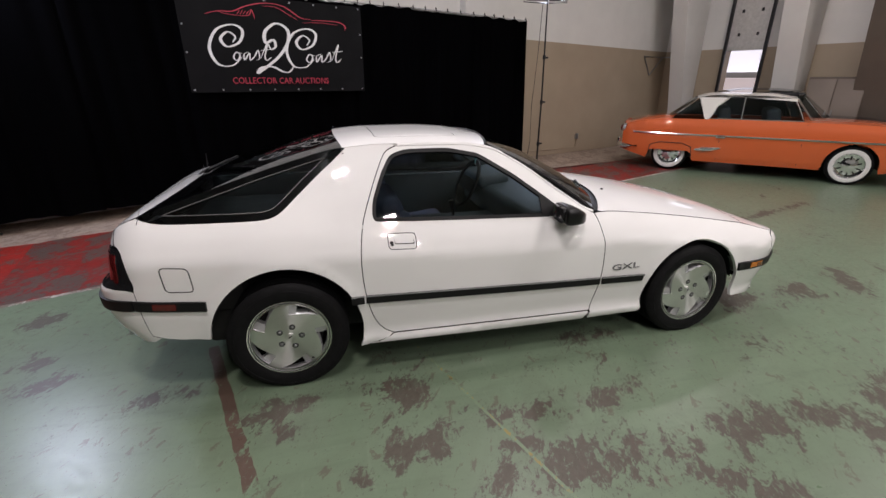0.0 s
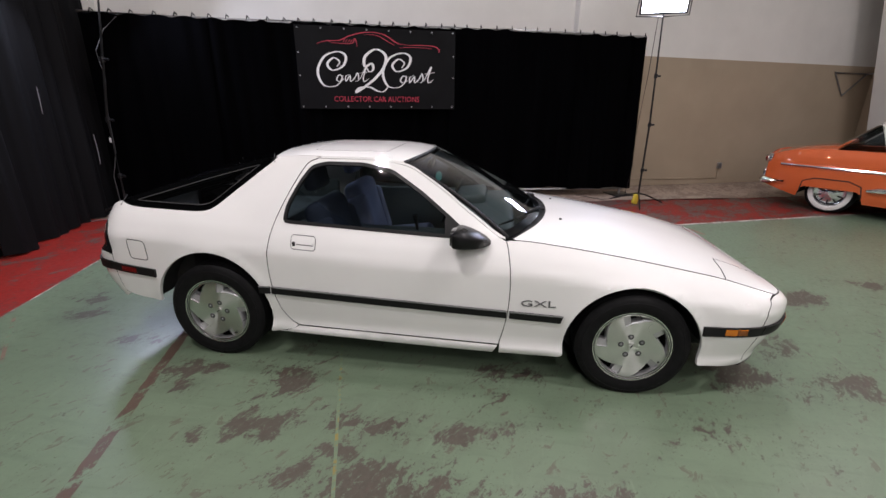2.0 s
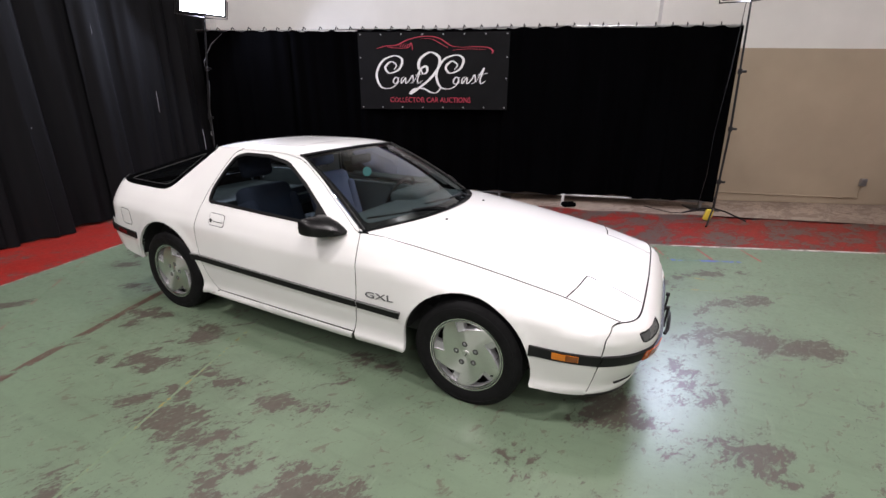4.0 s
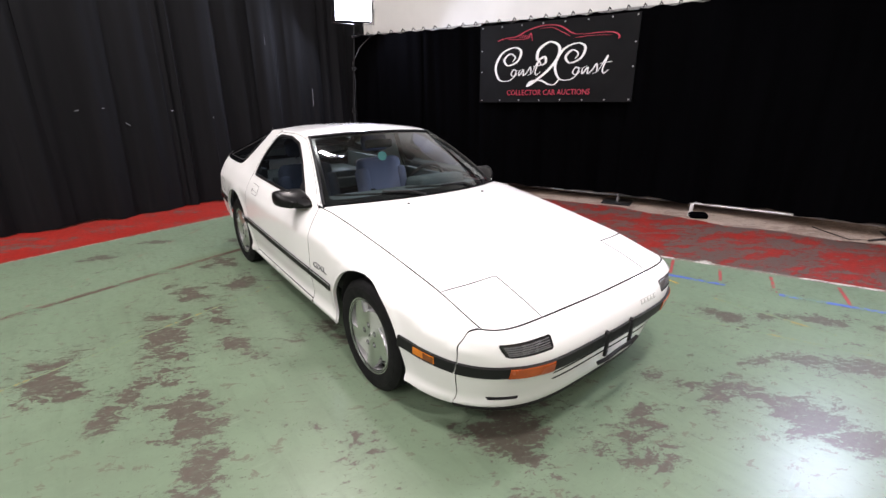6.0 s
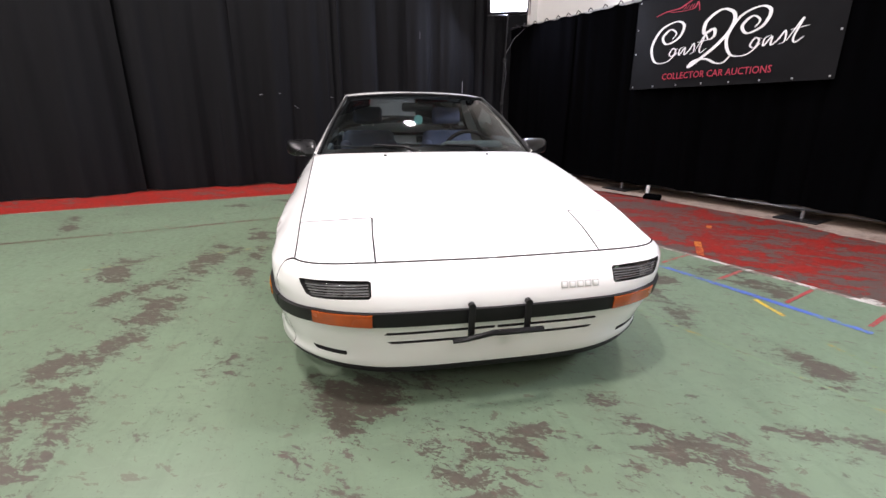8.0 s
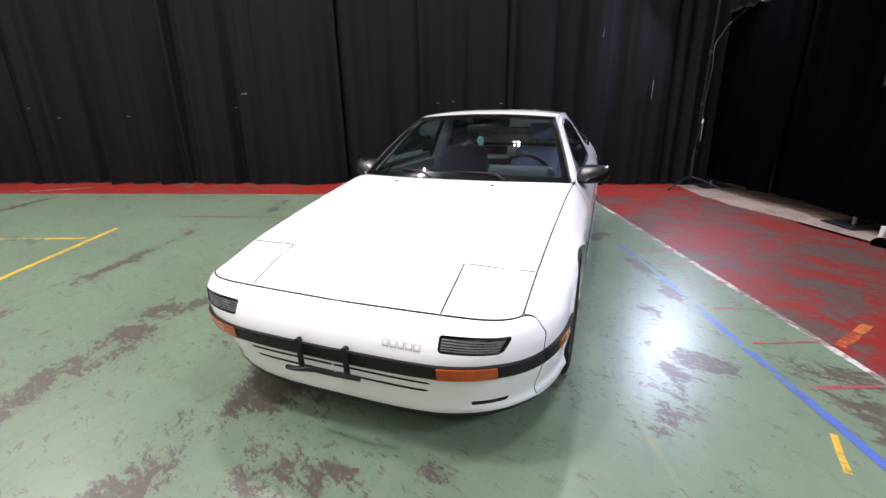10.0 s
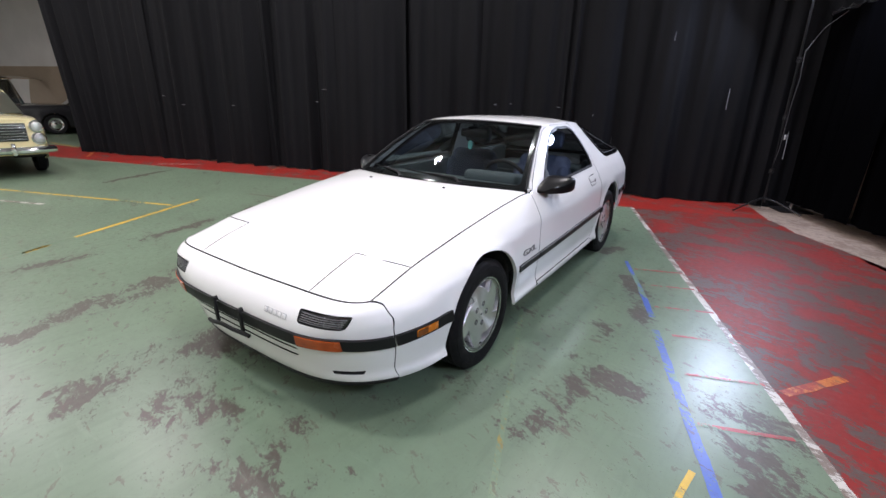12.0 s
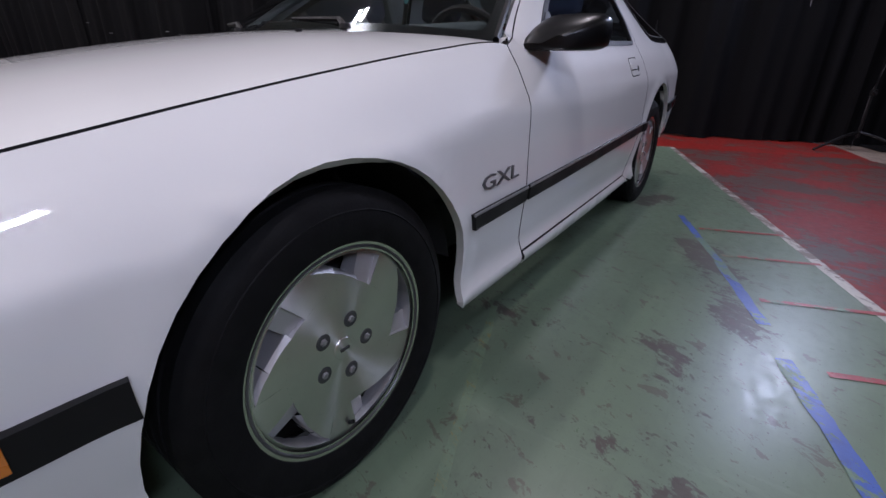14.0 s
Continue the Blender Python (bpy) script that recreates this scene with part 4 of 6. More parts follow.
tail_x = smooth_curve([0.28, 0.36, 0.45, 0.57, 0.62, 0.66, 0.80, 0.90, 0.95], [-1.90, -1.98, -2.05, -2.08, -2.08, -2.02, -2.0, -1.97, -1.94])
hood_c = smooth_curve([0.5, 0.7, 0.84, 1.1, 1.5, 1.73, 1.85, 2.025, 2.1], [0.887, 0.873, 0.862, 0.827, 0.754, 0.702, 0.667, 0.592, 0.555])
roof_c = smooth_curve([-2.03, -2.0, -1.97, -1.9, -1.8, -1.5, -1.2, -1.0, -0.88, -0.7, -0.4, -0.2, -0.02, 0.06], [0.835, 0.866, 0.888, 0.922, 0.968, 1.082, 1.172, 1.22, 1.243, 1.259, 1.262, 1.254, 1.231, 1.215])
X_NOSE, X_TAIL, WRAP, NOSE_N, TAIL_N, TAIL_M = 1.58, -1.78, 1.2, 1.8, 2.0, 9.0
ARCHES = ((1.203, 0.284, 0.357), (-1.220, 0.316, 0.368))


def side_y(x, z):
    """The body's half-width, sill to roof rail."""
    bz, by, w = belt_z(x), belt_y(x), wide(x)
    t = np.clip((z - 0.175) / (bz - 0.175), 0, 1)
    low = w + tuck(t) - (w - by) * crown(t)
    for cx, cz, r in ARCHES:
        d = np.hypot(x - cx, z - cz)
        low = low + 0.010 * np.exp(-((d - r) / 0.04) ** 2) * (z < 0.72)
    s = np.clip((z - bz) / np.maximum(rail_z(x) - bz, 0.03), 0, 1.2)
    high = by + (rail_y(x) - by) * s + (0.012 - 0.010 * (x < -0.95)) * np.sin(np.pi * np.clip(s, 0, 1))
    return np.where(z <= bz, low, high)


def wrap_x(u, m, n):
    """How far round a corner the run u has gone: outwards 1 to 0, and along 0 to 1."""
    out = 1 - np.clip(u, 0, 1) ** n
    return out, np.maximum(1 - out ** m, 0) ** (1 / n)


def side(q):
    """Maps (run, height) to the right-hand skin: the run is x along the flank and wraps round nose and tail."""
    q = np.asarray(q, float)
    p, z = q[:, 0], q[:, 1]
    x = np.clip(p, X_TAIL, X_NOSE)
    fy, fx = wrap_x((p - X_NOSE) / WRAP, nose_m(z), NOSE_N)
    nx = X_NOSE + (nose_x(z) - X_NOSE) * fx
    ny = nose_y(nx, z) * fy
    by, bx = wrap_x((X_TAIL - p) / WRAP, TAIL_M, TAIL_N)
    y = side_y(x, z)
    bx = X_TAIL + (tail_x(z) - X_TAIL) * bx
    px = np.where(p > X_NOSE, nx, np.where(p < X_TAIL, bx, p))
    py = np.where(p > X_NOSE, ny, np.where(p < X_TAIL, y * by, y))
    return np.stack([px, -py, z], 1)


def run_x(x, z):
    """The run at which the skin reaches x at height z."""
    if x > X_NOSE:
        d = min(1, (x - X_NOSE) / (float(nose_x(z)) - X_NOSE))
        return X_NOSE + WRAP * (1 - (1 - d ** NOSE_N) ** (1 / float(nose_m(z)))) ** (1 / NOSE_N)
    if x < X_TAIL:
        d = min(1, (x - X_TAIL) / (float(tail_x(z)) - X_TAIL))
        return X_TAIL - WRAP * (1 - (1 - d ** TAIL_N) ** (1 / TAIL_M)) ** (1 / TAIL_N)
    return x


def nose_y(x, z):
    """Half-width at the corner of the nose before it turns in; the shoulder follows the hood's edge."""
    bz, by, w = belt_z(x), np.interp(x, turn_x, turn_y), wide(X_NOSE)
    t = np.clip((z - 0.175) / (bz - 0.175), 0, 1)
    low = w + tuck(t) - (w - by) * crown(t)
    for cx, cz, r in ARCHES[:1]:
        low = low + 0.010 * np.exp(-((np.hypot(x - cx, z - cz) - r) / 0.04) ** 2) * (z < 0.72)
    return low


shoulder_y = smooth_curve([1.5, 1.63, 1.75, 1.93, 2.1], [0.718, 0.716, 0.714, 0.712, 0.712])
turn_x = np.linspace(X_NOSE, 1.95, 30)
turn_y = [float(shoulder_y(v)) / (1 - ((min(v, 1.93) - X_NOSE) / (float(nose_x(belt_z(min(v, 1.93)))) - X_NOSE)) ** NOSE_N) ** (1 / float(nose_m(belt_z(min(v, 1.93))))) for v in turn_x]


def run_y(y, z, back=False):
    """The run at which nose or tail reaches the half-width y."""
    if back:
        w = float(side_y(np.array(X_TAIL), np.array(z)))
        return X_TAIL - WRAP * (1 - min(1, y / w)) ** (1 / TAIL_N)
    lo, hi = X_NOSE, FRONT
    for _ in range(40):
        mid = (lo + hi) / 2
        lo, hi = (mid, hi) if -side(np.array([[mid, z]]))[0, 1] > y else (lo, mid)
    return (lo + hi) / 2 if y > 0 else FRONT


FRONT, BACK = X_NOSE + WRAP, X_TAIL - WRAP
hl_x = np.linspace(0.5, 1.95, 60)
hl_y = [float(-side(np.array([[run_x(x, float(belt_z(x))), float(belt_z(x))]]))[0, 1]) for x in hl_x]
hood_y = lambda x: np.interp(x, hl_x, hl_y)


def hood(q):
    """The hood, drawn down to meet the nose along its front edge."""
    p = hood_plain(q)
    a = np.abs(p[:, 1])
    near = np.clip(1 - (np.interp(a, edge_y, edge_x) - p[:, 0]) / 0.35, 0, 1.2)
    p[:, 2] += np.interp(a, edge_y, edge_fix) * near * near * (3 - 2 * np.minimum(near, 1))
    return p


def hood_plain(q):
    q = np.asarray(q, float)
    x, y = q[:, 0], q[:, 1]
    c, e = hood_c(x), belt_z(np.minimum(x, 2.05))
    z = c - (c - e) * np.clip(np.abs(y) / hood_y(x), 0, 1.1) ** 2.4
    return np.stack([x, y, z], 1)


def roof(q):
    q = np.asarray(q, float)
    x, y = q[:, 0], q[:, 1]
    c, e = roof_c(x), rail_z(x)
    z = c - (c - e) * np.clip(np.abs(y) / rail_y(x), 0, 1.1) ** 2.8
    return np.stack([x, y, z], 1)


def cowl_x(y):
    return 0.77 - 0.235 * (np.abs(y) / 0.73) ** 2.2


def shield(q):
    """The windscreen, (height 0 to 1, across -1 to 1)."""
    q = np.asarray(q, float)
    a, b = q[:, 0], q[:, 1]
    y0, y1 = 0.722 * b, 0.527 * b
    x0, z0 = cowl_x(y0) - 0.035, 0.872 - 0.034 * b * b
    x1, z1 = -0.018 - 0.088 * b * b, 1.229 - 0.025 * b * b
    lift = 0.03 * np.sin(np.pi * np.clip(a, 0, 1)) * (1 - 0.25 * b * b)
    return np.stack([x0 + (x1 - x0) * a + 0.45 * lift, y0 + (y1 - y0) * a, z0 + (z1 - z0) * a + 0.89 * lift], 1)


def skin_normals(surf, q, flip):
    e = 1e-3
    n = len(q)
    d = np.array([[e, 0]]), np.array([[0, e]])
    big = surf(np.concatenate([q + d[0], q - d[0], q + d[1], q - d[1]]))
    nrm = np.cross(big[:n] - big[n:2 * n], big[2 * n:3 * n] - big[3 * n:])
    nrm /= np.maximum(np.linalg.norm(nrm, axis=1, keepdims=True), 1e-12)
    return -nrm if flip else nrm


def fill(points, step=0.02):
    """Adds points along a closed outline."""
    out = []
    for a, b in zip(points, points[1:] + points[:1]):
        n = max(1, int(math.hypot(b[0] - a[0], b[1] - a[1]) / step))
        out += [(a[0] + (b[0] - a[0]) * i / n, a[1] + (b[1] - a[1]) * i / n) for i in range(n)]
    return out


def bend(points, steps=6):
    """A smooth open line through points."""
    out = []
    for k in range(len(points) - 1):
        p0, p1, p2, p3 = (np.array(points[min(max(j, 0), len(points) - 1)], float) for j in (k - 1, k, k + 1, k + 2))
        for i in range(steps):
            t = i / steps
            out.append(tuple(0.5 * (2 * p1 + (p2 - p0) * t + (2 * p0 - 5 * p1 + 4 * p2 - p3) * t * t + (3 * p1 - p0 - 3 * p2 + p3) * t ** 3)))
    return out + [tuple(points[-1])]


def rounded(points, r, steps=4):
    """A closed outline with its corners rounded."""
    out = []
    n = len(points)
    for i in range(n):
        a, b, c = (np.array(points[j % n], float) for j in (i - 1, i, i + 1))
        u, v = a - b, c - b
        lu, lv = np.linalg.norm(u), np.linalg.norm(v)
        k = min(r, lu * 0.45, lv * 0.45)
        s, e = b + u / lu * k, b + v / lv * k
        out += [tuple((1 - t) ** 2 * s + 2 * t * (1 - t) * b + t * t * e) for t in np.linspace(0, 1, steps + 1)]
    return out


def inset(points, d):
    """An outline moved inwards by d."""
    p = np.array(points)
    area = 0.5 * np.sum(p[:, 0] * np.roll(p[:, 1], -1) - np.roll(p[:, 0], -1) * p[:, 1])
    t = np.roll(p, -1, 0) - np.roll(p, 1, 0)
    t /= np.maximum(np.linalg.norm(t, axis=1, keepdims=True), 1e-9)
    return [tuple(v) for v in p + d * np.sign(area) * np.stack([-t[:, 1], t[:, 0]], 1)]


def inside(pts, poly):
    pts, poly = np.asarray(pts), np.asarray(poly)
    hit = np.zeros(len(pts), bool)
    for (x0, y0), (x1, y1) in zip(poly, np.roll(poly, -1, 0)):
        if y0 == y1:
            continue
        c = ((y0 > pts[:, 1]) != (y1 > pts[:, 1])) & (pts[:, 0] < (x1 - x0) * (pts[:, 1] - y0) / (y1 - y0) + x0)
        hit ^= c
    return hit


def skin(name, surf, outer, mat, parent, holes=(), gap=0.002, depth=0.014, off=0.0, res=0.035, mirror=False, both=False, flip=False, label="", step=0.02, rim_mat=None, mid=None, open_edge=False):
    """A panel cut out of a surface, with turned-in edges. mirror: the other side of the car; both: the two halves in one."""
    if rim_mat is None and mat == WHITE and gap > 0.001:
        rim_mat, gap = DARK, gap * 1.2
    raw = fill(outer, step)
    outer = inset(raw, gap)
    if mid:     # points on the car's middle stay on it
        axis, value = mid
        outer = [tuple(value if i == axis and abs(r[axis] - value) < 1e-6 else v for i, v in enumerate(o)) for o, r in zip(outer, raw)]
    holes = [inset(fill(h, step * 0.7), -gap) for h in holes]
    loops = [outer, *holes]
    lo, hi = np.min(outer, 0), np.max(outer, 0)
    gx, gy = np.meshgrid(np.arange(lo[0] + res / 2, hi[0], res), np.arange(lo[1] + res / 2, hi[1], res))
    grid = np.stack([gx.ravel(), gy.ravel()], 1)
    edge = np.concatenate([np.array(l) for l in loops])
    keep = inside(grid, outer)
    for h in holes:
        keep &= ~inside(grid, h)
    grid = grid[keep]
    if len(grid):
        near = np.min(np.hypot(grid[:, None, 0] - edge[None, :, 0], grid[:, None, 1] - edge[None, :, 1]), 1)
        grid = grid[near > res * 0.4]
    pts = [Vector(v) for v in edge] + [Vector(v) for v in grid]
    edges, base = [], 0
    for l in loops:
        edges += [(base + i, base + (i + 1) % len(l)) for i in range(len(l))]
        base += len(l)
    res_v, _, tris, orig, _, _ = geometry.delaunay_2d_cdt(pts, edges, [], 0, 1e-6)
    q = np.array([v[:] for v in res_v])
    tri = np.array(tris)
    cen = q[tri].mean(1)
    ok = inside(cen, outer)
    for h in holes:
        ok &= ~inside(cen, h)
    tri = tri[ok]
    co, nr = surf(q), skin_normals(surf, q, flip)
    co = co + nr * off
    count = {}
    for a, b, c in tri:
        for e in ((a, b), (b, c), (c, a)):
            count[e] = 1
    rim = [e for e in count if (e[1], e[0]) not in count]
    if mid:
        rim = [e for e in rim if abs(q[e[0], mid[0]] - mid[1]) + abs(q[e[1], mid[0]] - mid[1]) > 1e-6]
    n = len(q)
    verts = np.concatenate([co, co - nr * depth])
    faces = [tuple(t) for t in tri] + [(a, b, b + n, a + n)[::-1] for a, b in rim]
    # keep the outside facing out
    t0 = tri[len(tri) // 2]
    fn = np.cross(co[t0[1]] - co[t0[0]], co[t0[2]] - co[t0[0]])
    if fn @ nr[t0[0]] < 0:
        faces = [f[::-1] for f in faces]
    normals = np.concatenate([nr, nr])
    if mirror or both:
        mv, mn = verts * [1, -1, 1], normals * [1, -1, 1]
        mf = [f[::-1] for f in faces]
        if both:
            mf = [tuple(i + 2 * n for i in f) for f in mf]
            verts, normals, faces = np.concatenate([verts, mv]), np.concatenate([normals, mn]), faces + mf
        else:
            verts, normals, faces = mv, mn, mf
    me = bpy.data.meshes.new(name)
    me.from_pydata(verts.tolist(), [], faces)
    me.materials.append(mat)
    if rim_mat:
        me.materials.append(rim_mat)
        plainly = lambda i: open_edge and (q[i, 1] < 0.213 or any(abs(math.hypot(q[i, 0] - cx, q[i, 1] - cz) - r) < 0.012 for cx, cz, r in ARCHES))
        me.polygons.foreach_set("material_index", [0 if len(f) == 3 or plainly(min(i % (2 * n) for i in f)) else 1 for f in faces])
    me.polygons.foreach_set("use_smooth", [len(f) == 3 for f in faces])
    loopn = []
    for f in faces:
        loopn += [tuple(normals[i]) if len(f) == 3 else (0, 0, 0) for i in f]
    me.normals_split_custom_set(loopn)
    me.validate()
    ob = new(name, me)
    ob.parent = parent
    return tagged(ob, label)


coupe = thing("sports_coupe", pose(0, -0.016, 0, 0, 0, 0.55), "white two-door hatchback coupe with black side mouldings and alloy wheels", "car")


def arch(k, a0, a1, steps=26, grow=0.0):
    cx, cz, r = ARCHES[k]
    return [(cx + (r + grow) * math.cos(radians(a)), cz + (r + grow) * math.sin(radians(a))) for a in np.linspace(a0, a1, steps)]


def on_x(*pts):
    return [(run_x(x, z), z) for x, z in pts]


# front edge of the hood where it meets the nose skin
corner = run_x(1.93, 0.602)
front_edge = [(p, 0.602 - 0.010 * ((p - corner) / (FRONT - corner)) ** 0.7) for p in np.linspace(corner, FRONT, 40)]
front_xy = [tuple(side(np.array([[p, z]]))[0, :2] * [1, -1]) for p, z in front_edge]
edge_y, edge_x, edge_z = (np.array(v)[::-1] for v in ([y for x, y in front_xy], [x for x, y in front_xy], [z for p, z in front_edge]))
edge_fix = edge_z - hood_plain(np.stack([edge_x, edge_y], 1))[:, 2]

door_rear = bend([(-0.69, 0.258), (-0.745, 0.29), (-0.795, 0.37), (-0.832, 0.53), (-0.842, 0.70), (-0.822, 0.85), (-0.775, 0.98), (-0.72, 1.10), (-0.67, 1.185), (-0.61, 1.214)])
door_front = bend([(0.495, 0.245), (0.520, 0.36), (0.538, 0.52), (0.535, 0.68), (0.518, 0.79), (0.505, 0.83)])
top_line = lambda xs, d: [(x, float(rail_z(x)) - d) for x in xs]
seam = on_x((1.93, 0.602), (1.910, 0.596), (1.893, 0.580), (1.882, 0.54), (1.875, 0.48), (1.866, 0.42), (1.853, 0.35), (1.836, 0.27), (1.822, 0.22), (1.815, 0.198))
seam = bend(seam, 4)
seam_rear = bend(on_x((-1.868, 0.625), (-1.862, 0.55), (-1.852, 0.46), (-1.84, 0.385)), 4)
lamp_front = on_x((-1.868, 0.63), (-1.873, 0.68), (-1.886, 0.75), (-1.90, 0.795), (-1.915, 0.815))
# the hatch lid's edge: along the quarter, then round the tail
lid_edge = on_x((-1.836, 0.937), (-1.87, 0.926), (-1.90, 0.912), (-1.925, 0.896), (-1.942, 0.876))
lid_edge += [(p, 0.876 - 0.012 * min(1, (lid_edge[-1][0] - p) / 0.2)) for p in np.linspace(lid_edge[-1][0] - 0.02, BACK, 26)]
lid_pts = side(np.array(lid_edge)) * [1, -1, 1]
lid_fix = lid_pts[:, 2] - roof(lid_pts[:, :2])[:, 2]


def lid_skin(q):
    """The tail end of the hatch, drawn down to meet the quarters and the tail."""
    p = roof(q)
    d = np.hypot(p[:, 0, None] - lid_pts[None, :, 0], np.abs(p[:, 1, None]) - lid_pts[None, :, 1])
    w = np.exp(-(d / 0.012) ** 1.0) + 1e-9
    near = np.min(d, 1)
    p[:, 2] += (w @ lid_fix) / w.sum(1) * np.exp(-(near / 0.05) ** 2)
    return p



hatch_low = bend([lid_edge[0], (-1.79, 0.921), (-1.70, 0.910), (-1.5, 0.905), (-1.33, 0.904), (-1.255, 0.912), (-1.20, 0.938), (-1.12, 1.005), (-1.0, 1.105), (-0.90, 1.185), (-0.872, 1.2115)], 5)
window = rounded([(-0.765, 0.872), (-0.757, 0.96), (-0.70, 1.085), (-0.645, 1.17), (-0.56, 1.193), (-0.33, 1.194), (-0.16, 1.163), (0.03, 1.052), (0.19, 0.938), (0.315, 0.843), (0.22, 0.836)], 0.03, 3)
handle = rounded([(-0.700, 0.738), (-0.557, 0.732), (-0.560, 0.806), (-0.703, 0.812)], 0.02)
fuel = rounded([(-1.736, 0.612), (-1.617, 0.604), (-1.628, 0.722), (-1.748, 0.733)], 0.024)
sill_x = np.linspace(-0.86, 0.86, 40)
sill_low = lambda x: 0.206 - 0.0185 * (x + 0.83)
BADGE = plain("dark_grey_badge", (0.13, 0.13, 0.135), 0.4, 0.3)
GASKET = plain("grey_gasket", (0.06, 0.06, 0.062), 0.4)
NUT_DARK = plain("shaded_alloy", (0.10, 0.10, 0.105), 0.35, 0.6)
for right in (True, False):
    mir = not right
    # front fender
    out = [(0.497, 0.25)] + door_front[1:] + [(x, float(belt_z(x))) for x in np.linspace(0.53, X_NOSE, 24)]
    out += [(run_x(x, float(belt_z(x))), float(belt_z(x))) for x in np.linspace(1.60, 1.92, 10)] + seam + [(1.562, 0.215)]
    out += arch(0, -9, 189) + [(0.846, 0.208), (0.832, 0.196), (0.80, 0.189), (0.497, 0.184)]
    skin("front_fender", side, out, WHITE, coupe, mirror=mir, depth=0.02, open_edge=True)
    # door
    out = [(-0.69, 0.258)] + door_rear[1:] + top_line(np.linspace(-0.57, 0.47, 30), 0.012) + door_front[::-1]
    door_ob = skin("door", side, out, WHITE, coupe, holes=(window, handle), mirror=mir, depth=0.02)
    skin("window_frame", side, inset(fill(window), -0.005), BLACK_TRIM, door_ob, holes=(inset(fill(window), 0.013),), gap=0, off=0.002, mirror=mir, depth=0.016, label="black window surround")
    pane = skin("window_pane", side, window, GLASS, door_ob, gap=-0.004, off=-0.006, depth=0.003, mirror=mir, label="tinted side window")
    pane.visible_shadow = False
    plate_ob = skin("handle_plate", side, handle, WHITE, door_ob, gap=0.0012, off=0.001, mirror=mir, holes=(rounded([(-0.668, 0.761), (-0.570, 0.757), (-0.571, 0.776), (-0.669, 0.781)], 0.006),))
    skin("handle_recess", side, inset(fill(handle), 0.006), DARK, door_ob, gap=0, off=-0.014, depth=0.004, mirror=mir)
    skin("keyhole", side, [(-0.686 + 0.0085 * math.cos(a), 0.768 + 0.0085 * math.sin(a)) for a in np.linspace(0, 2 * math.pi, 14, endpoint=False)], DARK, door_ob, gap=0, off=0.004, depth=0.003, mirror=mir, res=0.02)
    skin("handle_bar", side, rounded([(-0.668, 0.764), (-0.572, 0.760), (-0.573, 0.788), (-0.669, 0.792)], 0.008), WHITE, door_ob, gap=0, off=0.004, depth=0.01, mirror=mir)
    skin("keyhole", side, rounded([(-0.691, 0.752), (-0.675, 0.752), (-0.675, 0.768), (-0.691, 0.768)], 0.0075), BLACK_TRIM, door_ob, gap=0, off=0.003, depth=0.006, mirror=mir)
    # sill
    out = [(x, float(sill_low(x))) for x in sill_x[::-1] if -0.835 < x < 0.49] + [(-0.72, 0.240), (-0.69, 0.256)] + [(x, 0.2565 - 0.0115 * (x + 0.69)) for x in np.linspace(-0.66, 0.46, 20)] + [(0.492, 0.243)]
    skin("sill", side, out, WHITE, coupe, mirror=mir, depth=0.03, open_edge=True)
    # rear quarter with the broad roof pillar
    out = door_rear[::-1] + [(-0.72, 0.235), (-0.835, 0.207)]
    out += arch(1, -18, 176) + [(-1.589, 0.337)]
    out += on_x((-1.61, 0.338), (-1.72, 0.348), (-1.8, 0.37)) + seam_rear[::-1] + lamp_front
    out += [(run_x(-1.938, 0.82), 0.825), (run_x(-1.942, 0.85), 0.85)] + lid_edge[4:0:-1] + hatch_low + top_line(np.linspace(-0.855, -0.63, 8), 0.0)
    skin("rear_quarter", side, out, WHITE, coupe, holes=(fuel,) if right else (), mirror=mir, depth=0.02, open_edge=True)
    if right:
        skin("fuel_door", side, fuel, WHITE, coupe, gap=0.0025)
    # roof rail and windscreen pillar
    xs = np.linspace(-0.60, 0.50, 34)
    out = top_line(xs, 0.0) + top_line(xs[::-1], 0.0125)
    skin("roof_rail", side, out, WHITE, coupe, gap=0.0006, mirror=mir, depth=0.03, res=0.02)
    # hatch side glass
    out = hatch_low + top_line(np.linspace(-0.88, -1.775, 30), 0.0)
    g = skin("hatch_side_glass", side, out, HATCH, coupe, gap=0.001, off=0.001, depth=0.004, mirror=mir, label="dark wraparound hatch glass")
    g.visible_shadow = False
    rim_in = inset(fill(out), 0.034)
    skin("hatch_side_border", side, out, BLACK_GLOSS, coupe, holes=(rim_in,), gap=0.0, off=-0.003, depth=0.008, mirror=mir, label="black glass border")
    skin("glass_gasket", side, inset(fill(out), 0.030), GASKET, coupe, holes=(inset(fill(out), 0.0330),), gap=0.0, off=0.003, depth=0.004, mirror=mir, step=0.012, label="thin grey line round the hatch glass")
    # tail lamp wrapped round the corner
    out = lamp_front[:4] + [(run_x(-1.905, 0.805), 0.806), (run_y(0.25, 0.80, True), 0.808), (run_y(0.25, 0.64, True), 0.64)]
    skin("tail_lamp", side, out, BLACK_GLOSS, coupe, off=0.002, depth=0.03, mirror=mir, label="smoked tail lamp")
    skin("tail_lamp_lens", side, [(run_x(-1.93, 0.655), 0.655), (run_x(-1.925, 0.79), 0.79), (run_y(0.30, 0.79, True), 0.79), (run_y(0.30, 0.655, True), 0.655)], RED_LENS, coupe, gap=0.004, off=0.005, depth=0.01, mirror=mir, label="dark red lens")
    # black side mouldings, one length a panel
    ztop, zbot = lambda x: 0.492 - 0.0285 * (x + 0.4), lambda x: 0.449 - 0.0285 * (x + 0.4)
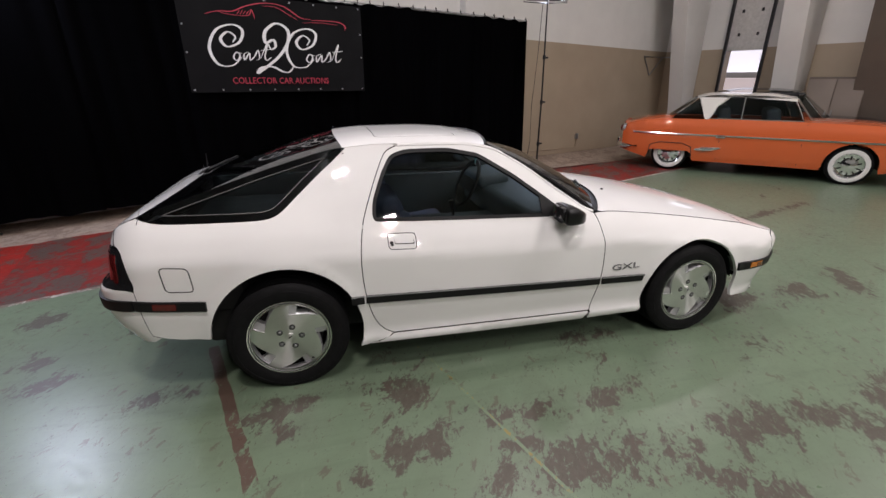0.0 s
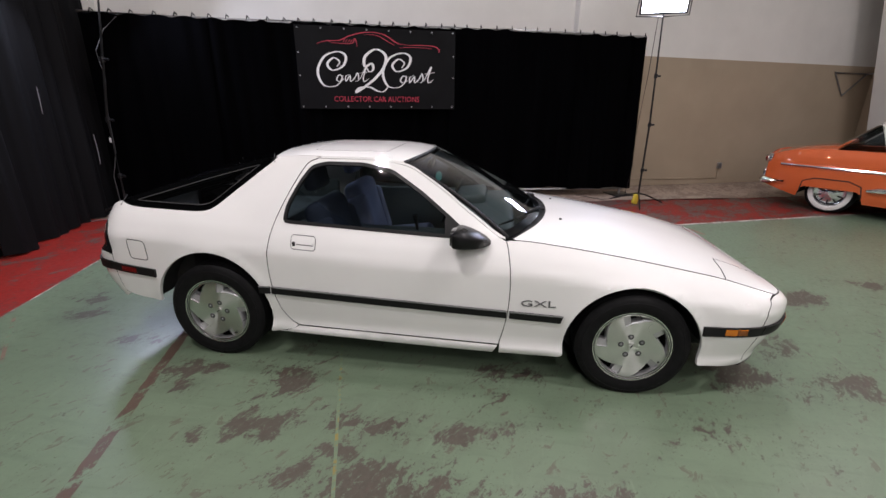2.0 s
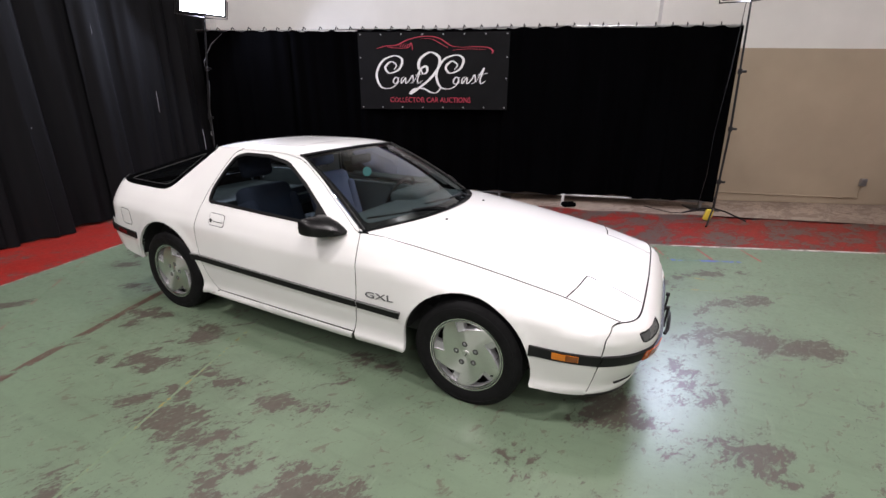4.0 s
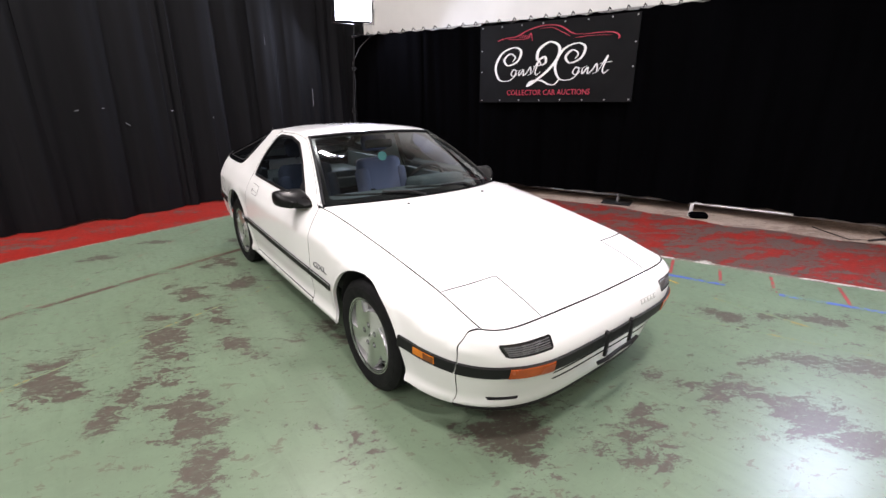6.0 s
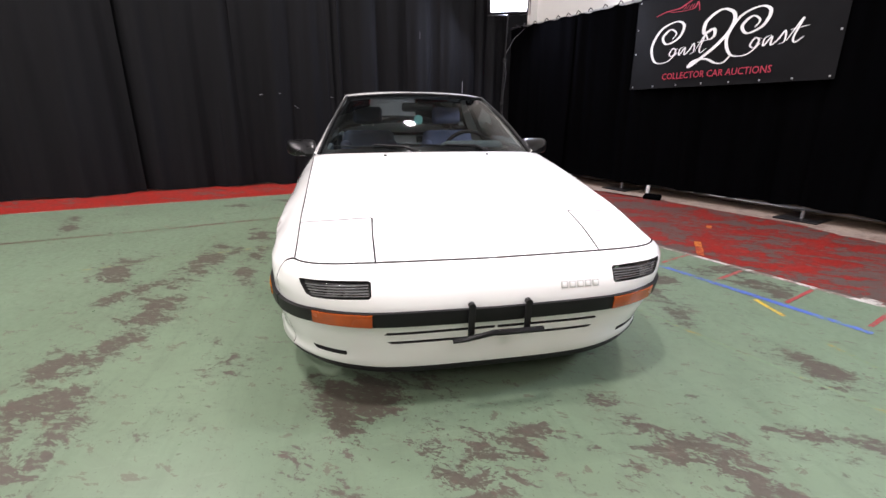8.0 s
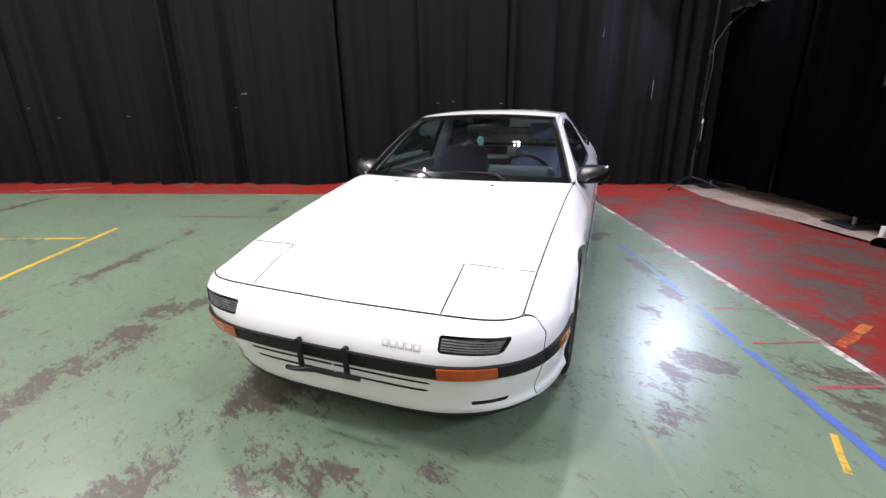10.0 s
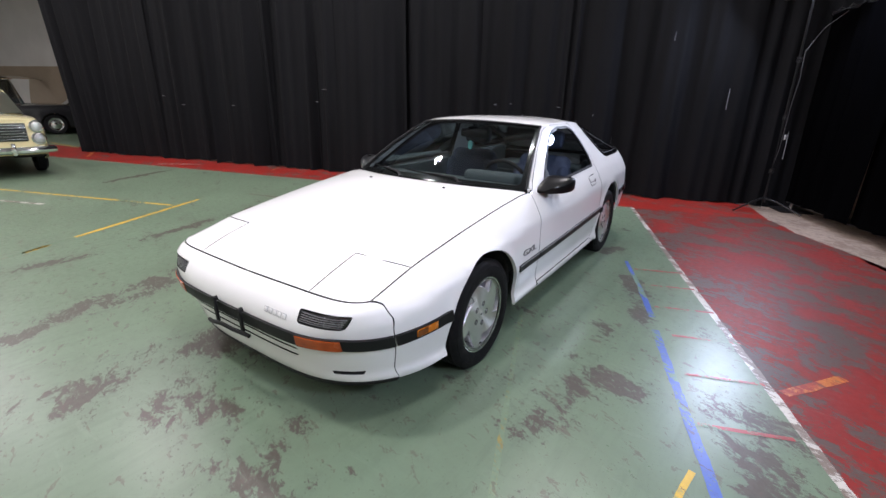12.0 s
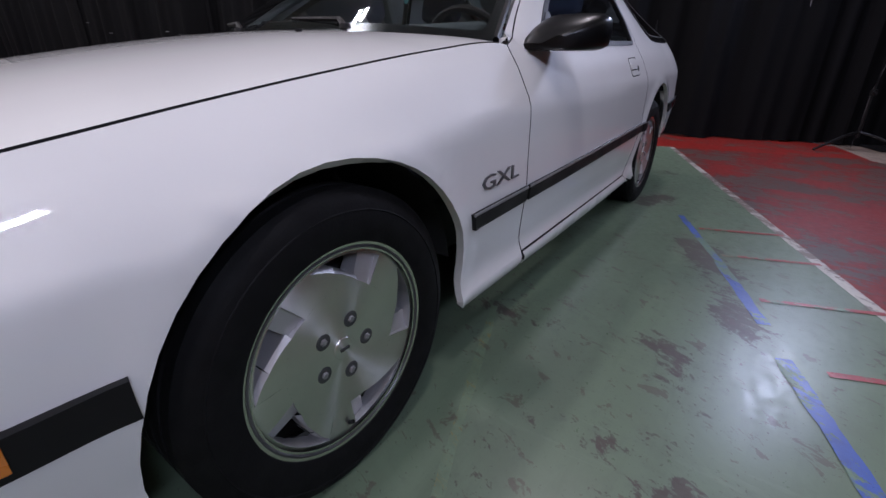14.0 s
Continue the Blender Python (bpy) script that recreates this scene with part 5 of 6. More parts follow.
    for nm, xa, xb in (("side_moulding", -0.905, -0.84), ("side_moulding", -0.832, 0.528), ("side_moulding", 0.542, 0.832)):
        xs = np.linspace(xa, xb, 20)
        out = [(x, ztop(x)) for x in xs] + [(x - (0.012 if xb > 0.8 and i < 1 else 0), zbot(x)) for i, x in enumerate(xs[::-1])]
        skin(nm, side, out, BLACK_TRIM, coupe, gap=0.001, off=0.011, depth=0.012, mirror=mir, res=0.02, label="black rubber side moulding")
        # A grey strip paints the light along the moulding's top edge.
        out2 = [(x, ztop(x) + 0.001) for x in xs] + [(x, ztop(x) - 0.005) for x in xs[::-1]]
        skin("moulding_edge", side, out2, SILVER, coupe, gap=0.0, off=0.012, depth=0.003, mirror=mir, res=0.02, label="thin grey strip for the light on the moulding's top edge")
    # front moulding: flank part with the amber marker
    pa, pb = run_x(1.545, 0.42), run_x(1.862, 0.42)
    xs = np.linspace(pa, pb, 14)
    flank_z = lambda p: 0.456 - 0.009 * (p - xs[0]) / (xs[-1] - xs[0])
    skin("front_moulding", side, [(p, flank_z(p)) for p in xs] + [(p, flank_z(p) - 0.052) for p in xs[::-1]], BLACK_TRIM, coupe, gap=0.001, off=0.013, depth=0.014, mirror=mir, res=0.02, label="black rubber bumper moulding")
    skin("side_marker", side, on_x((1.655, 0.445), (1.772, 0.442), (1.772, 0.410), (1.655, 0.413)), AMBER_M, coupe, gap=0, off=0.016, depth=0.006, mirror=mir, res=0.02, label="amber side marker lamp")
    skin("marker_half", side, on_x((1.716, 0.4425), (1.770, 0.4405), (1.770, 0.4115), (1.716, 0.4130)), AMBER_D, coupe, gap=0, off=0.0175, depth=0.003, mirror=mir, res=0.02, label="darker front half of the marker lamp")
    pa, pb = run_x(-1.875, 0.55), -1.575
    xs = np.linspace(pa, pb, 14)
    skin("rear_moulding", side, [(p, 0.582 - 0.09 * (p - xs[0])) for p in xs] + [(p, 0.532 - 0.09 * (p - xs[0])) for p in xs[::-1]], BLACK_TRIM, coupe, gap=0.001, off=0.012, depth=0.013, mirror=mir, res=0.02, label="black rubber bumper moulding")
    skin("rear_marker", side, [(xs[4], 0.572 - 0.09 * (xs[4] - xs[0])), (xs[8], 0.572 - 0.09 * (xs[8] - xs[0])), (xs[8], 0.542 - 0.09 * (xs[8] - xs[0])), (xs[4], 0.542 - 0.09 * (xs[4] - xs[0]))], RED_LENS, coupe, gap=0, off=0.0145, depth=0.005, mirror=mir, res=0.02, label="dark red side marker lamp")

SLAT = plain("grey_lamp_slat", (0.13, 0.13, 0.135), 0.25, coat=0.5)
# nose: bumper cover in one piece, both halves
sy = lambda y, z: (run_y(y, z), z)
chin = lambda p: 0.206 - 0.030 * np.clip((p - seam[-1][0]) / (0.55 * (FRONT - seam[-1][0])), 0, 1)
fog = [sy(0.690, 0.556), sy(0.60, 0.554), sy(0.52, 0.551), sy(0.458, 0.548), sy(0.452, 0.543), sy(0.453, 0.502), sy(0.460, 0.496), sy(0.52, 0.497), sy(0.60, 0.498), sy(0.650, 0.500), sy(0.668, 0.508), sy(0.680, 0.530)]
vent = rounded([sy(0.672, 0.260), sy(0.55, 0.254), sy(0.55, 0.238), sy(0.660, 0.243)], 0.004)
slot = [sy(y, 0.350) for y in np.linspace(0.40, 0.006, 14)] + [sy(y, 0.343) for y in np.linspace(0.006, 0.41, 14)]
slot2 = [sy(y, 0.307) for y in np.linspace(0.40, 0.006, 14)] + [sy(y, 0.300) for y in np.linspace(0.006, 0.385, 14)]
out = seam[::-1][:-1] + front_edge + [(FRONT, z) for z in np.linspace(0.56, 0.19, 12)] + [(p, chin(p)) for p in np.linspace(FRONT, seam[-1][0] + 0.02, 20)]
cover = skin("front_bumper_cover", side, out, WHITE, coupe, holes=(fog, vent, slot, slot2), gap=0.0022, depth=0.022, both=True, res=0.03, mid=(0, FRONT), open_edge=True)
lip = [(p, chin(p)) for p in np.linspace(seam[-1][0], FRONT, 24)] + [(p, chin(p) - 0.024) for p in np.linspace(FRONT, seam[-1][0], 24)]
skin("chin_lip", side, lip, BLACK_TRIM, coupe, gap=0, off=0.003, depth=0.03, both=True, mid=(0, FRONT), label="black chin lip")
ps = np.linspace(run_x(1.868, 0.42), FRONT, 26)
nose_top = lambda p: float(np.interp(-side(np.array([[p, 0.42]]))[0, 1], [0, 0.447, 0.646, 0.775], [0.440, 0.446, 0.456, 0.447]))
skin("front_moulding", side, [(p, nose_top(p)) for p in ps] + [(p, nose_top(p) - 0.052) for p in ps[::-1]], BLACK_TRIM, coupe, gap=0.0, off=0.013, depth=0.014, both=True, res=0.02, label="black rubber bumper moulding")
for mir in (False, True):
    turn = [sy(0.646, 0.453), sy(0.56, 0.449), sy(0.45, 0.443), sy(0.45, 0.396), sy(0.56, 0.402), sy(0.646, 0.406)]
    skin("turn_signal", side, turn, AMBER, coupe, gap=0, off=0.017, depth=0.012, mirror=mir, res=0.02, label="amber front turn signal")
    lens = skin("driving_lamp", side, fog, LAMP_DARK, coupe, gap=0.003, off=-0.012, depth=0.006, mirror=mir, res=0.02, label="dark ribbed driving lamp")
    for z in (0.504, 0.513, 0.522, 0.531, 0.540):
        ys = np.linspace(0.459, 0.655 + 0.55 * (z - 0.504), 9)
        skin("lamp_slat", side, [(run_y(y, z + 0.002), z + 0.002) for y in ys] + [(run_y(y, z - 0.002), z - 0.002) for y in ys[::-1]], SLAT, lens, gap=0, off=-0.004, depth=0.008, mirror=mir, res=0.05)
    skin("duct", side, inset(fill(vent), -0.01), DARK, cover, gap=0, off=-0.02, depth=0.004, mirror=mir)
skin("grille_backing", side, [sy(y, 0.365) for y in np.linspace(0.45, 0.0, 12)] + [sy(y, 0.27) for y in np.linspace(0.0, 0.45, 12)], DARK, cover, gap=0, off=-0.03, depth=0.004, both=True)
EMB = plain("white_embossing", (0.48, 0.48, 0.475), 0.4)
for k in range(5):
    y = 0.375 - 0.031 * k
    c = side(np.array([[run_y(y, 0.500), 0.500]]))[0]
    nn = skin_normals(side, np.array([[run_y(y, 0.500), 0.500]]), False)[0]
    m = Matrix.Translation((c[0], -c[1], c[2])) @ Vector((nn[0], -nn[1], nn[2])).to_track_quat("Z", "Y").to_matrix().to_4x4()
    bar = part("embossed_bar", box(0.026, 0.026, 0.003, m @ pose(0, 0, 0), 0.001), EMB, cover)
    part("bar_field", box(0.017, 0.017, 0.003, m @ pose(0, 0, 0.0025), 0.001), WHITE, bar)

# hood and headlamp lids
lid_rear = [(1.672, 0.713), (1.702, 0.58), (1.721, 0.432), (1.728, 0.427)]
side_line = lambda a, b, n=14: [(x, float(hood_y(x))) for x in np.linspace(a, b, n)]
k_in = min(range(len(front_xy)), key=lambda i: abs(front_xy[i][1] - 0.436))
out = [(float(cowl_x(y)), y) for y in np.linspace(0.0, 0.725, 18)] + side_line(0.56, 1.655, 30) + [(1.665, float(hood_y(1.665)))] + lid_rear + [(1.85, 0.431)] + front_xy[k_in:]
skin("hood", hood, out, WHITE, coupe, both=True, gap=0.0026, depth=0.02, mid=(1, 0.0))
out = lid_rear[::-1] + [(1.667, float(hood_y(1.665)))] + side_line(1.68, 1.922, 8) + front_xy[:k_in + 1] + [(1.85, 0.431)]
for mir in (False, True):
    skin("headlamp_lid", hood, out, WHITE, coupe, mirror=mir, gap=0.0028, depth=0.02)
    noz = part("washer_nozzle", box(0.016, 0.016, 0.008, Matrix.Translation((0.842, 0.31 * (1 if mir else -1), 0.858)), 0.003), BLACK_TRIM, coupe)

# roof, sunroof, hatch
sun = rounded([(-0.235, 0.40), (-0.225, 0.2), (-0.222, -0.2), (-0.235, -0.40), (-0.70, -0.395), (-0.70, 0.395)], 0.05)
full = [(-0.018 - 0.088 * (y / 0.527) ** 2, y) for y in np.linspace(-0.535, 0.535, 30)] + [(x, float(rail_y(x))) for x in np.linspace(-0.13, -0.86, 20)]
full += [(-0.885 - 0.03 * (1 - (y / 0.524) ** 2), y) for y in np.linspace(0.522, -0.522, 24)] + [(x, -float(rail_y(x))) for x in np.linspace(-0.86, -0.13, 20)]
skin("roof", roof, full, WHITE, coupe, holes=(sun,), gap=0.0006, depth=0.02)
skin("sunroof", roof, sun, WHITE, coupe, gap=0.003)
out = [(-0.885 - 0.03 * (1 - (y / 0.524) ** 2), y) for y in np.linspace(-0.522, 0.522, 24)] + [(x, float(rail_y(x))) for x in np.linspace(-0.9, -1.82, 24)]
glass_end = lambda y: -1.665 - 0.171 * (abs(y) / 0.655) ** 2.3
out += [(glass_end(y), y) for y in np.linspace(0.648, -0.648, 30)] + [(x, -float(rail_y(x))) for x in np.linspace(-1.82, -0.9, 24)]
hg = skin("hatch_glass", roof, out, HATCH, coupe, gap=0.001, depth=0.004, label="dark hatch glass")
hg.visible_shadow = False
skin("hatch_border", roof, out, BLACK_GLOSS, coupe, holes=(inset(fill(out), 0.04),), gap=0.0, off=-0.003, depth=0.008, label="black glass border")
half = [tuple(v[:2]) for v in lid_pts]
out = [(glass_end(y) - 0.006, y) for y in np.linspace(-0.638, 0.638, 30)] + half[1:-1] + [(half[-1][0], 0.0)] + [(x, -y) for x, y in half[-2:0:-1]]
skin("hatch_lid", lid_skin, out, WHITE, coupe, depth=0.04, gap=0.0014, res=0.025)
# tail skin between the lamps and the bumper cover
out = seam_rear + [(run_x(-1.80, 0.37), 0.37)] + [(p, 0.345) for p in np.linspace(run_x(-1.84, 0.345), BACK, 16)] + [(BACK, z) for z in np.linspace(0.36, 0.635, 8)] + [(p, 0.635) for p in np.linspace(BACK, run_x(-1.905, 0.63), 16)]
skin("rear_bumper_cover", side, out, WHITE, coupe, both=True, depth=0.03, mid=(0, BACK))
ps = np.linspace(BACK, run_x(-1.882, 0.56), 20)
skin("rear_moulding", side, [(p, 0.582) for p in ps] + [(p, 0.532) for p in ps[::-1]], BLACK_TRIM, coupe, gap=0, off=0.012, depth=0.013, both=True, res=0.02, label="black rubber bumper moulding")
out = [(BACK, 0.645)] + lid_edge[:4:-1] + [(run_x(-1.945, 0.85), 0.85), (run_x(-1.945, 0.815), 0.818), (run_y(0.25, 0.818, True), 0.818), (run_y(0.25, 0.645, True), 0.645)]
skin("tail_panel", side, out, WHITE, coupe, both=True, depth=0.03, mid=(0, BACK))

# windscreen with its black frame, cowl and wipers
rim = fill([(0.0, -1.0), (0.0, -0.5), (0.0, 0.0), (0.0, 0.5), (0.0, 1.0), (1.0, 1.0), (1.0, 0.0), (1.0, -1.0)], 0.03)
ws = skin("windscreen", shield, rim, SHIELD, coupe, gap=0.004, depth=0.004, res=0.05, flip=True, label="clear laminated windscreen")
ws.visible_shadow = False
hole = fill(rounded([(0.06, -0.945), (0.06, 0.945), (0.955, 0.94), (0.955, -0.94)], 0.05), 0.03)
skin("windscreen_border", shield, rim, BLACK_GLOSS, coupe, holes=(hole,), gap=0.0, off=-0.004, depth=0.006, res=0.05, flip=True, label="black windscreen border")
for s in (-1, 1):
    edge = shield(np.array([[a, s * 0.995] for a in np.linspace(0, 1, 16)]))
    part("windscreen_trim", tube([Vector(p) + Vector((0.006, 0, 0.004)) for p in edge], 0.009, 6), BLACK_TRIM, coupe)
edge = shield(np.array([[0.995, b] for b in np.linspace(-0.99, 0.99, 20)]))
part("windscreen_trim", tube([Vector(p) + Vector((0.004, 0, 0.003)) for p in edge], 0.008, 6), BLACK_TRIM, coupe)
cow = lambda q: np.stack([cowl_x(q[:, 1]) - q[:, 0], q[:, 1], 0.858 - 0.032 * (q[:, 1] / 0.72) ** 2 + 0.0 * q[:, 0]], 1)
skin("cowl", cow, [(-0.004, y) for y in np.linspace(-0.72, 0.72, 30)] + [(0.075, y) for y in np.linspace(0.72, -0.72, 30)], BLACK_TRIM, coupe, gap=0, depth=0.01, label="black cowl grille")


def wiper(y0, y1):
    w = part("wiper", tube([Vector(p) for p in ((cowl_x(y0) - 0.02, y0, 0.872), (cowl_x(y0) - 0.055, y0 + 0.06 * (1 if y1 > y0 else -1), 0.897), (cowl_x((y0 + y1) / 2) - 0.085, (y0 + y1) / 2, 0.905))], [0.011, 0.008, 0.006], 6), BLACK_TRIM, coupe)
    part("blade", tube([Vector((float(cowl_x(y)) - 0.07 - 0.012 * i, y, 0.889 + 0.003 * i - 0.03 * (y / 0.72) ** 2)) for i, y in enumerate(np.linspace(y0 + 0.12 * (y1 - y0), y1, 7))], 0.006, 6), BLACK_TRIM, w)
    part("pivot", lathe([(0.0001, 0.012), (0.014, 0.01), (0.018, -0.004)], 14), BLACK_TRIM, w).matrix_basis = pose(float(cowl_x(y0)) - 0.02, y0, 0.872, 90)


wiper(0.34, -0.18)
wiper(-0.12, -0.62)

# dark inner body, floor and wheel houses
part("floor_pan", box(3.4, 1.22, 0.2, pose(0.05, 0, 0.31), 0.03), DARK, coupe)
part("engine_bay", box(0.9, 1.0, 0.28, pose(1.35, 0, 0.48), 0.05), DARK, coupe)
part("tail_box", box(0.5, 1.3, 0.3, pose(-1.68, 0, 0.55), 0.05), DARK, coupe)
for s in (-1, 1):
    for cx, cz, r in ARCHES:
        n = 20
        bm = sheet(lambda a, b: Vector((cx + (r + 0.012) * math.cos(radians(8 + 164 * a)), s * (0.50 + (0.30 if cx > 0 else 0.275) * b), cz + (r + 0.012) * math.sin(radians(8 + 164 * a)))), n, 2)
        part("wheel_house", bm, DARK, coupe)
        part("brake_backing", lathe([(0.0001, 0.0), (0.33, 0.0), (0.33, 0.01)], 24), DARK, coupe).matrix_basis = pose(cx, s * 0.52, cz)
part("exhaust", tube([(-1.85, -0.60, 0.345), (-2.0, -0.61, 0.34)], 0.02, 12), STEEL, coupe)

# ---- wheels ----
ALLOY = Nodes("machined_alloy")
va = ALLOY.coord()
spin = ALLOY.tree.nodes.new("ShaderNodeTangent")
spin.direction_type, spin.axis = "RADIAL", "Y"
ALLOY.set(Anisotropic=0.9, Tangent=spin.outputs[0], Base_Color=ALLOY.ramp(ALLOY.noise(va, 9.0, 4), (0.3, (0.72, 0.72, 0.715)), (0.7, (0.82, 0.82, 0.81))), Metallic=1.0, Anisotropic_Rotation=0.25, Roughness=ALLOY.ramp(ALLOY.noise(va, 40, 4), (0.3, 0.30), (0.75, 0.40)))
ALLOY = ALLOY.mat
SILVER_PAINT = plain("silver_wheel_paint", (0.50, 0.50, 0.51), 0.38, 0.55, vary=0.06)
POLISH = plain("polished_rim", (0.74, 0.74, 0.72), 0.17, 1.0, vary=0.05)
TR, RR = 0.303, 0.205


def wheel(m):
    """Wheel with its face towards local -y."""
    rim = part("wheel", lathe([(RR - 0.012, -0.088), (RR + 0.004, -0.092), (RR + 0.006, -0.084), (RR - 0.004, -0.076), (RR - 0.014, -0.07), (RR - 0.02, -0.04), (RR - 0.03, 0.09), (RR - 0.02, 0.09), (RR, 0.09)], 64), POLISH, coupe, "five-spoke alloy wheel")
    tread = [(RR - 0.004, -0.075), (RR + 0.004, -0.094), (RR + 0.02, -0.099), (RR + 0.05, -0.102), (RR + 0.073, -0.097), (RR + 0.087, -0.090), (TR - 0.006, -0.084)]
    for k in range(5):
        y = -0.078 + k * 0.034
        tread += [(TR, y), (TR, y + 0.026), (TR - 0.008, y + 0.028), (TR - 0.008, y + 0.032)]
    tread += [(TR - 0.004, 0.09), (RR + 0.05, 0.104), (RR, 0.09)]
    tyre = part("tyre", lathe(tread, 72), RUBBER, rim, "black road tyre")
    for r, d in ((RR + 0.062, 0.1000),):
        part("sidewall_ring", lathe([(r - 0.002, -d + 0.0005), (r, -d - 0.0012), (r + 0.002, -d + 0.0005)], 72), RUBBER, tyre)
    # A dark ring on the rim paints the shade of its groove.
    part("rim_groove", lathe([(RR - 0.0085, -0.0895), (RR - 0.0055, -0.0925), (RR - 0.0025, -0.0912)], 64), NUT_DARK, rim)
    # star face: five broad spokes, between them a window and a sunken silver shelf
    lip = RR + 0.006
    flat_y = lambda r: -0.079 - 0.005 * min(1.0, r / 0.16) ** 1.5
    at = lambda deg, r, drop=0.0: (r * lip * math.cos(radians(deg)), flat_y(r * lip) + drop, r * lip * math.sin(radians(deg)))
    steps = lambda a, b, n=6: [a + (b - a) * i / n for i in range(n + 1)]
    star = bmesh.new()
    face_of = lambda bm, *pts: bm.faces.new([bm.verts.new(p) for p in pts])
    DEEP = 0.05
    for k in range(5):
        b = 72 * k
        shelf = bmesh.new()
        notch = [(b, 0.875), (b + 15, 0.755), (b + 37, 0.63), (b + 53, 0.60), (b + 52, 0.74), (b + 51, 0.885)]
        # flat of the sector, from the hub out to the notch and to the rim
        hub = steps(b, b + 72, 12)
        inner = [np.interp(d, [b, b + 15, b + 37, b + 53, b + 72], [0.875, 0.755, 0.63, 0.60, 0.60]) for d in hub]
        outer_r = [min(0.60, r) for r in inner]
        for d0, d1, r0, r1 in zip(hub, hub[1:], outer_r, outer_r[1:]):
            for p0, p1 in ((0.0, 0.3), (0.3, 0.65), (0.65, 1.0)):
                if p0 == 0:
                    face_of(star, (0, flat_y(0), 0), at(d0, r0 * p1), at(d1, r1 * p1))
                else:
                    face_of(star, at(d0, r0 * p0), at(d0, r0 * p1), at(d1, r1 * p1), at(d1, r1 * p0))
        for (d0, r0), (d1, r1) in zip(notch[:3], notch[1:4]):          # up to the long edge of the window
            for q0, q1 in zip(steps(0, 1, 3), steps(0, 1, 3)[1:]):
                e0, e1 = d0 + (d1 - d0) * q0, d0 + (d1 - d0) * q1
                f0, f1 = r0 + (r1 - r0) * q0, r0 + (r1 - r0) * q1
                face_of(star, at(e0, 0.60), at(e0, max(f0, 0.601)), at(e1, max(f1, 0.601)), at(e1, 0.60))
        for d0, d1 in zip(steps(b + 53, b + 72, 4), steps(b + 53, b + 72, 4)[1:]):           # the spoke's end at the rim
            e0, e1 = (b + 51 + (d - b - 53) * 21 / 19 for d in (d0, d1))
            for q0, q1 in ((0, 0.5), (0.5, 1.0)):
                mid = lambda d, e, q: at(d + (e - d) * q, 0.60 + 0.285 * q)
                face_of(star, mid(d0, e0, q0), mid(d0, e0, q1), mid(d1, e1, q1), mid(d1, e1, q0))
            face_of(star, at(e0, 0.885), at(e0, 0.95, 0.004), at(e1, 0.95, 0.004), at(e1, 0.885))
        for d0, d1 in zip(steps(b, b + 51), steps(b, b + 51)[1:]):          # outer ring over the window
            face_of(star, at(d0, 0.885), at(d0, 0.95, 0.004), at(d1, 0.95, 0.004), at(d1, 0.885))
            face_of(shelf, at(d0, 0.885), at(d1, 0.885), at(d1, 0.885, DEEP), at(d0, 0.885, DEEP))
        for (d0, r0), (d1, r1) in zip(notch[:2], notch[1:3]):          # bevel and wall along the long edge
            face_of(shelf, at(d0, r0), at(d1, r1), at(d1 + 1.5, r1 + 0.035, 0.010), at(d0 + 1.5, r0 + 0.02, 0.010))
            face_of(shelf, at(d0 + 1.5, r0 + 0.02, 0.010), at(d1 + 1.5, r1 + 0.035, 0.010), at(d1 + 1.5, r1 + 0.035, DEEP), at(d0 + 1.5, r0 + 0.02, DEEP))
        face_of(shelf, at(b + 37, 0.63), at(b + 53, 0.60), at(b + 53, 0.60, 0.006), at(b + 37, 0.63, 0.012))
        face_of(shelf, at(b + 53, 0.60), at(b + 51, 0.885), at(b + 51, 0.885, 0.012), at(b + 53, 0.60, 0.006))
        face_of(shelf, at(b + 37, 0.63, 0.012), at(b + 53, 0.60, 0.006), at(b + 51, 0.885, 0.012), at(b + 39, 0.885, 0.020))
        face_of(shelf, at(b + 37, 0.63, 0.012), at(b + 39, 0.885, 0.020), at(b + 39, 0.885, DEEP), at(b + 37, 0.63, DEEP))
        bmesh.ops.remove_doubles(shelf, verts=shelf.verts, dist=2e-4)
        bmesh.ops.recalc_face_normals(shelf, faces=shelf.faces)
        part("wheel_shelf", shelf, SILVER_PAINT, rim, smooth=False)
    bmesh.ops.remove_doubles(star, verts=star.verts, dist=2e-4)
    bmesh.ops.recalc_face_normals(star, faces=star.faces)
    part("wheel_face", star, ALLOY, rim)
    part("hub_cap", lathe([(0.0001, -0.0825), (0.021, -0.0825), (0.023, -0.081), (0.024, -0.072)], 28), ALLOY, rim)
    part("hub_badge", box(0.022, 0.004, 0.006, pose(0, -0.083, 0), 0.001), NUT_DARK, rim)
    for k in range(5):
        a = radians(40 + 72 * k)
        x, z = 0.058 * math.cos(a), 0.058 * math.sin(a)
        # A flat dark disc paints the shade of each sunken nut hole.
        part("nut_recess", lathe([(0.0001, -0.0812), (0.0150, -0.0812), (0.0165, -0.0800)], 18), NUT_DARK, rim).matrix_basis = pose(x, 0, z)
        part("lug_nut", lathe([(0.0001, -0.0850), (0.005, -0.0850), (0.0070, -0.0835), (0.0080, -0.0800)], 6), SILVER, rim).matrix_basis = pose(x, 0, z)
    part("brake_disc", lathe([(0.0001, 0.0), (0.135, 0.0), (0.135, 0.012)], 40), STEEL, rim)
    # Dark disc put in to paint the shade seen through the wheel's windows.
    part("drum", lathe([(0.0001, -0.012), (0.165, -0.012), (0.172, 0.01)], 32), DARK, rim)
    part("valve", rod((0.006, -0.082, -0.175), (0.006, -0.095, -0.165), 0.004), BLACK_TRIM, rim)
    rim.matrix_basis = m
    return rim


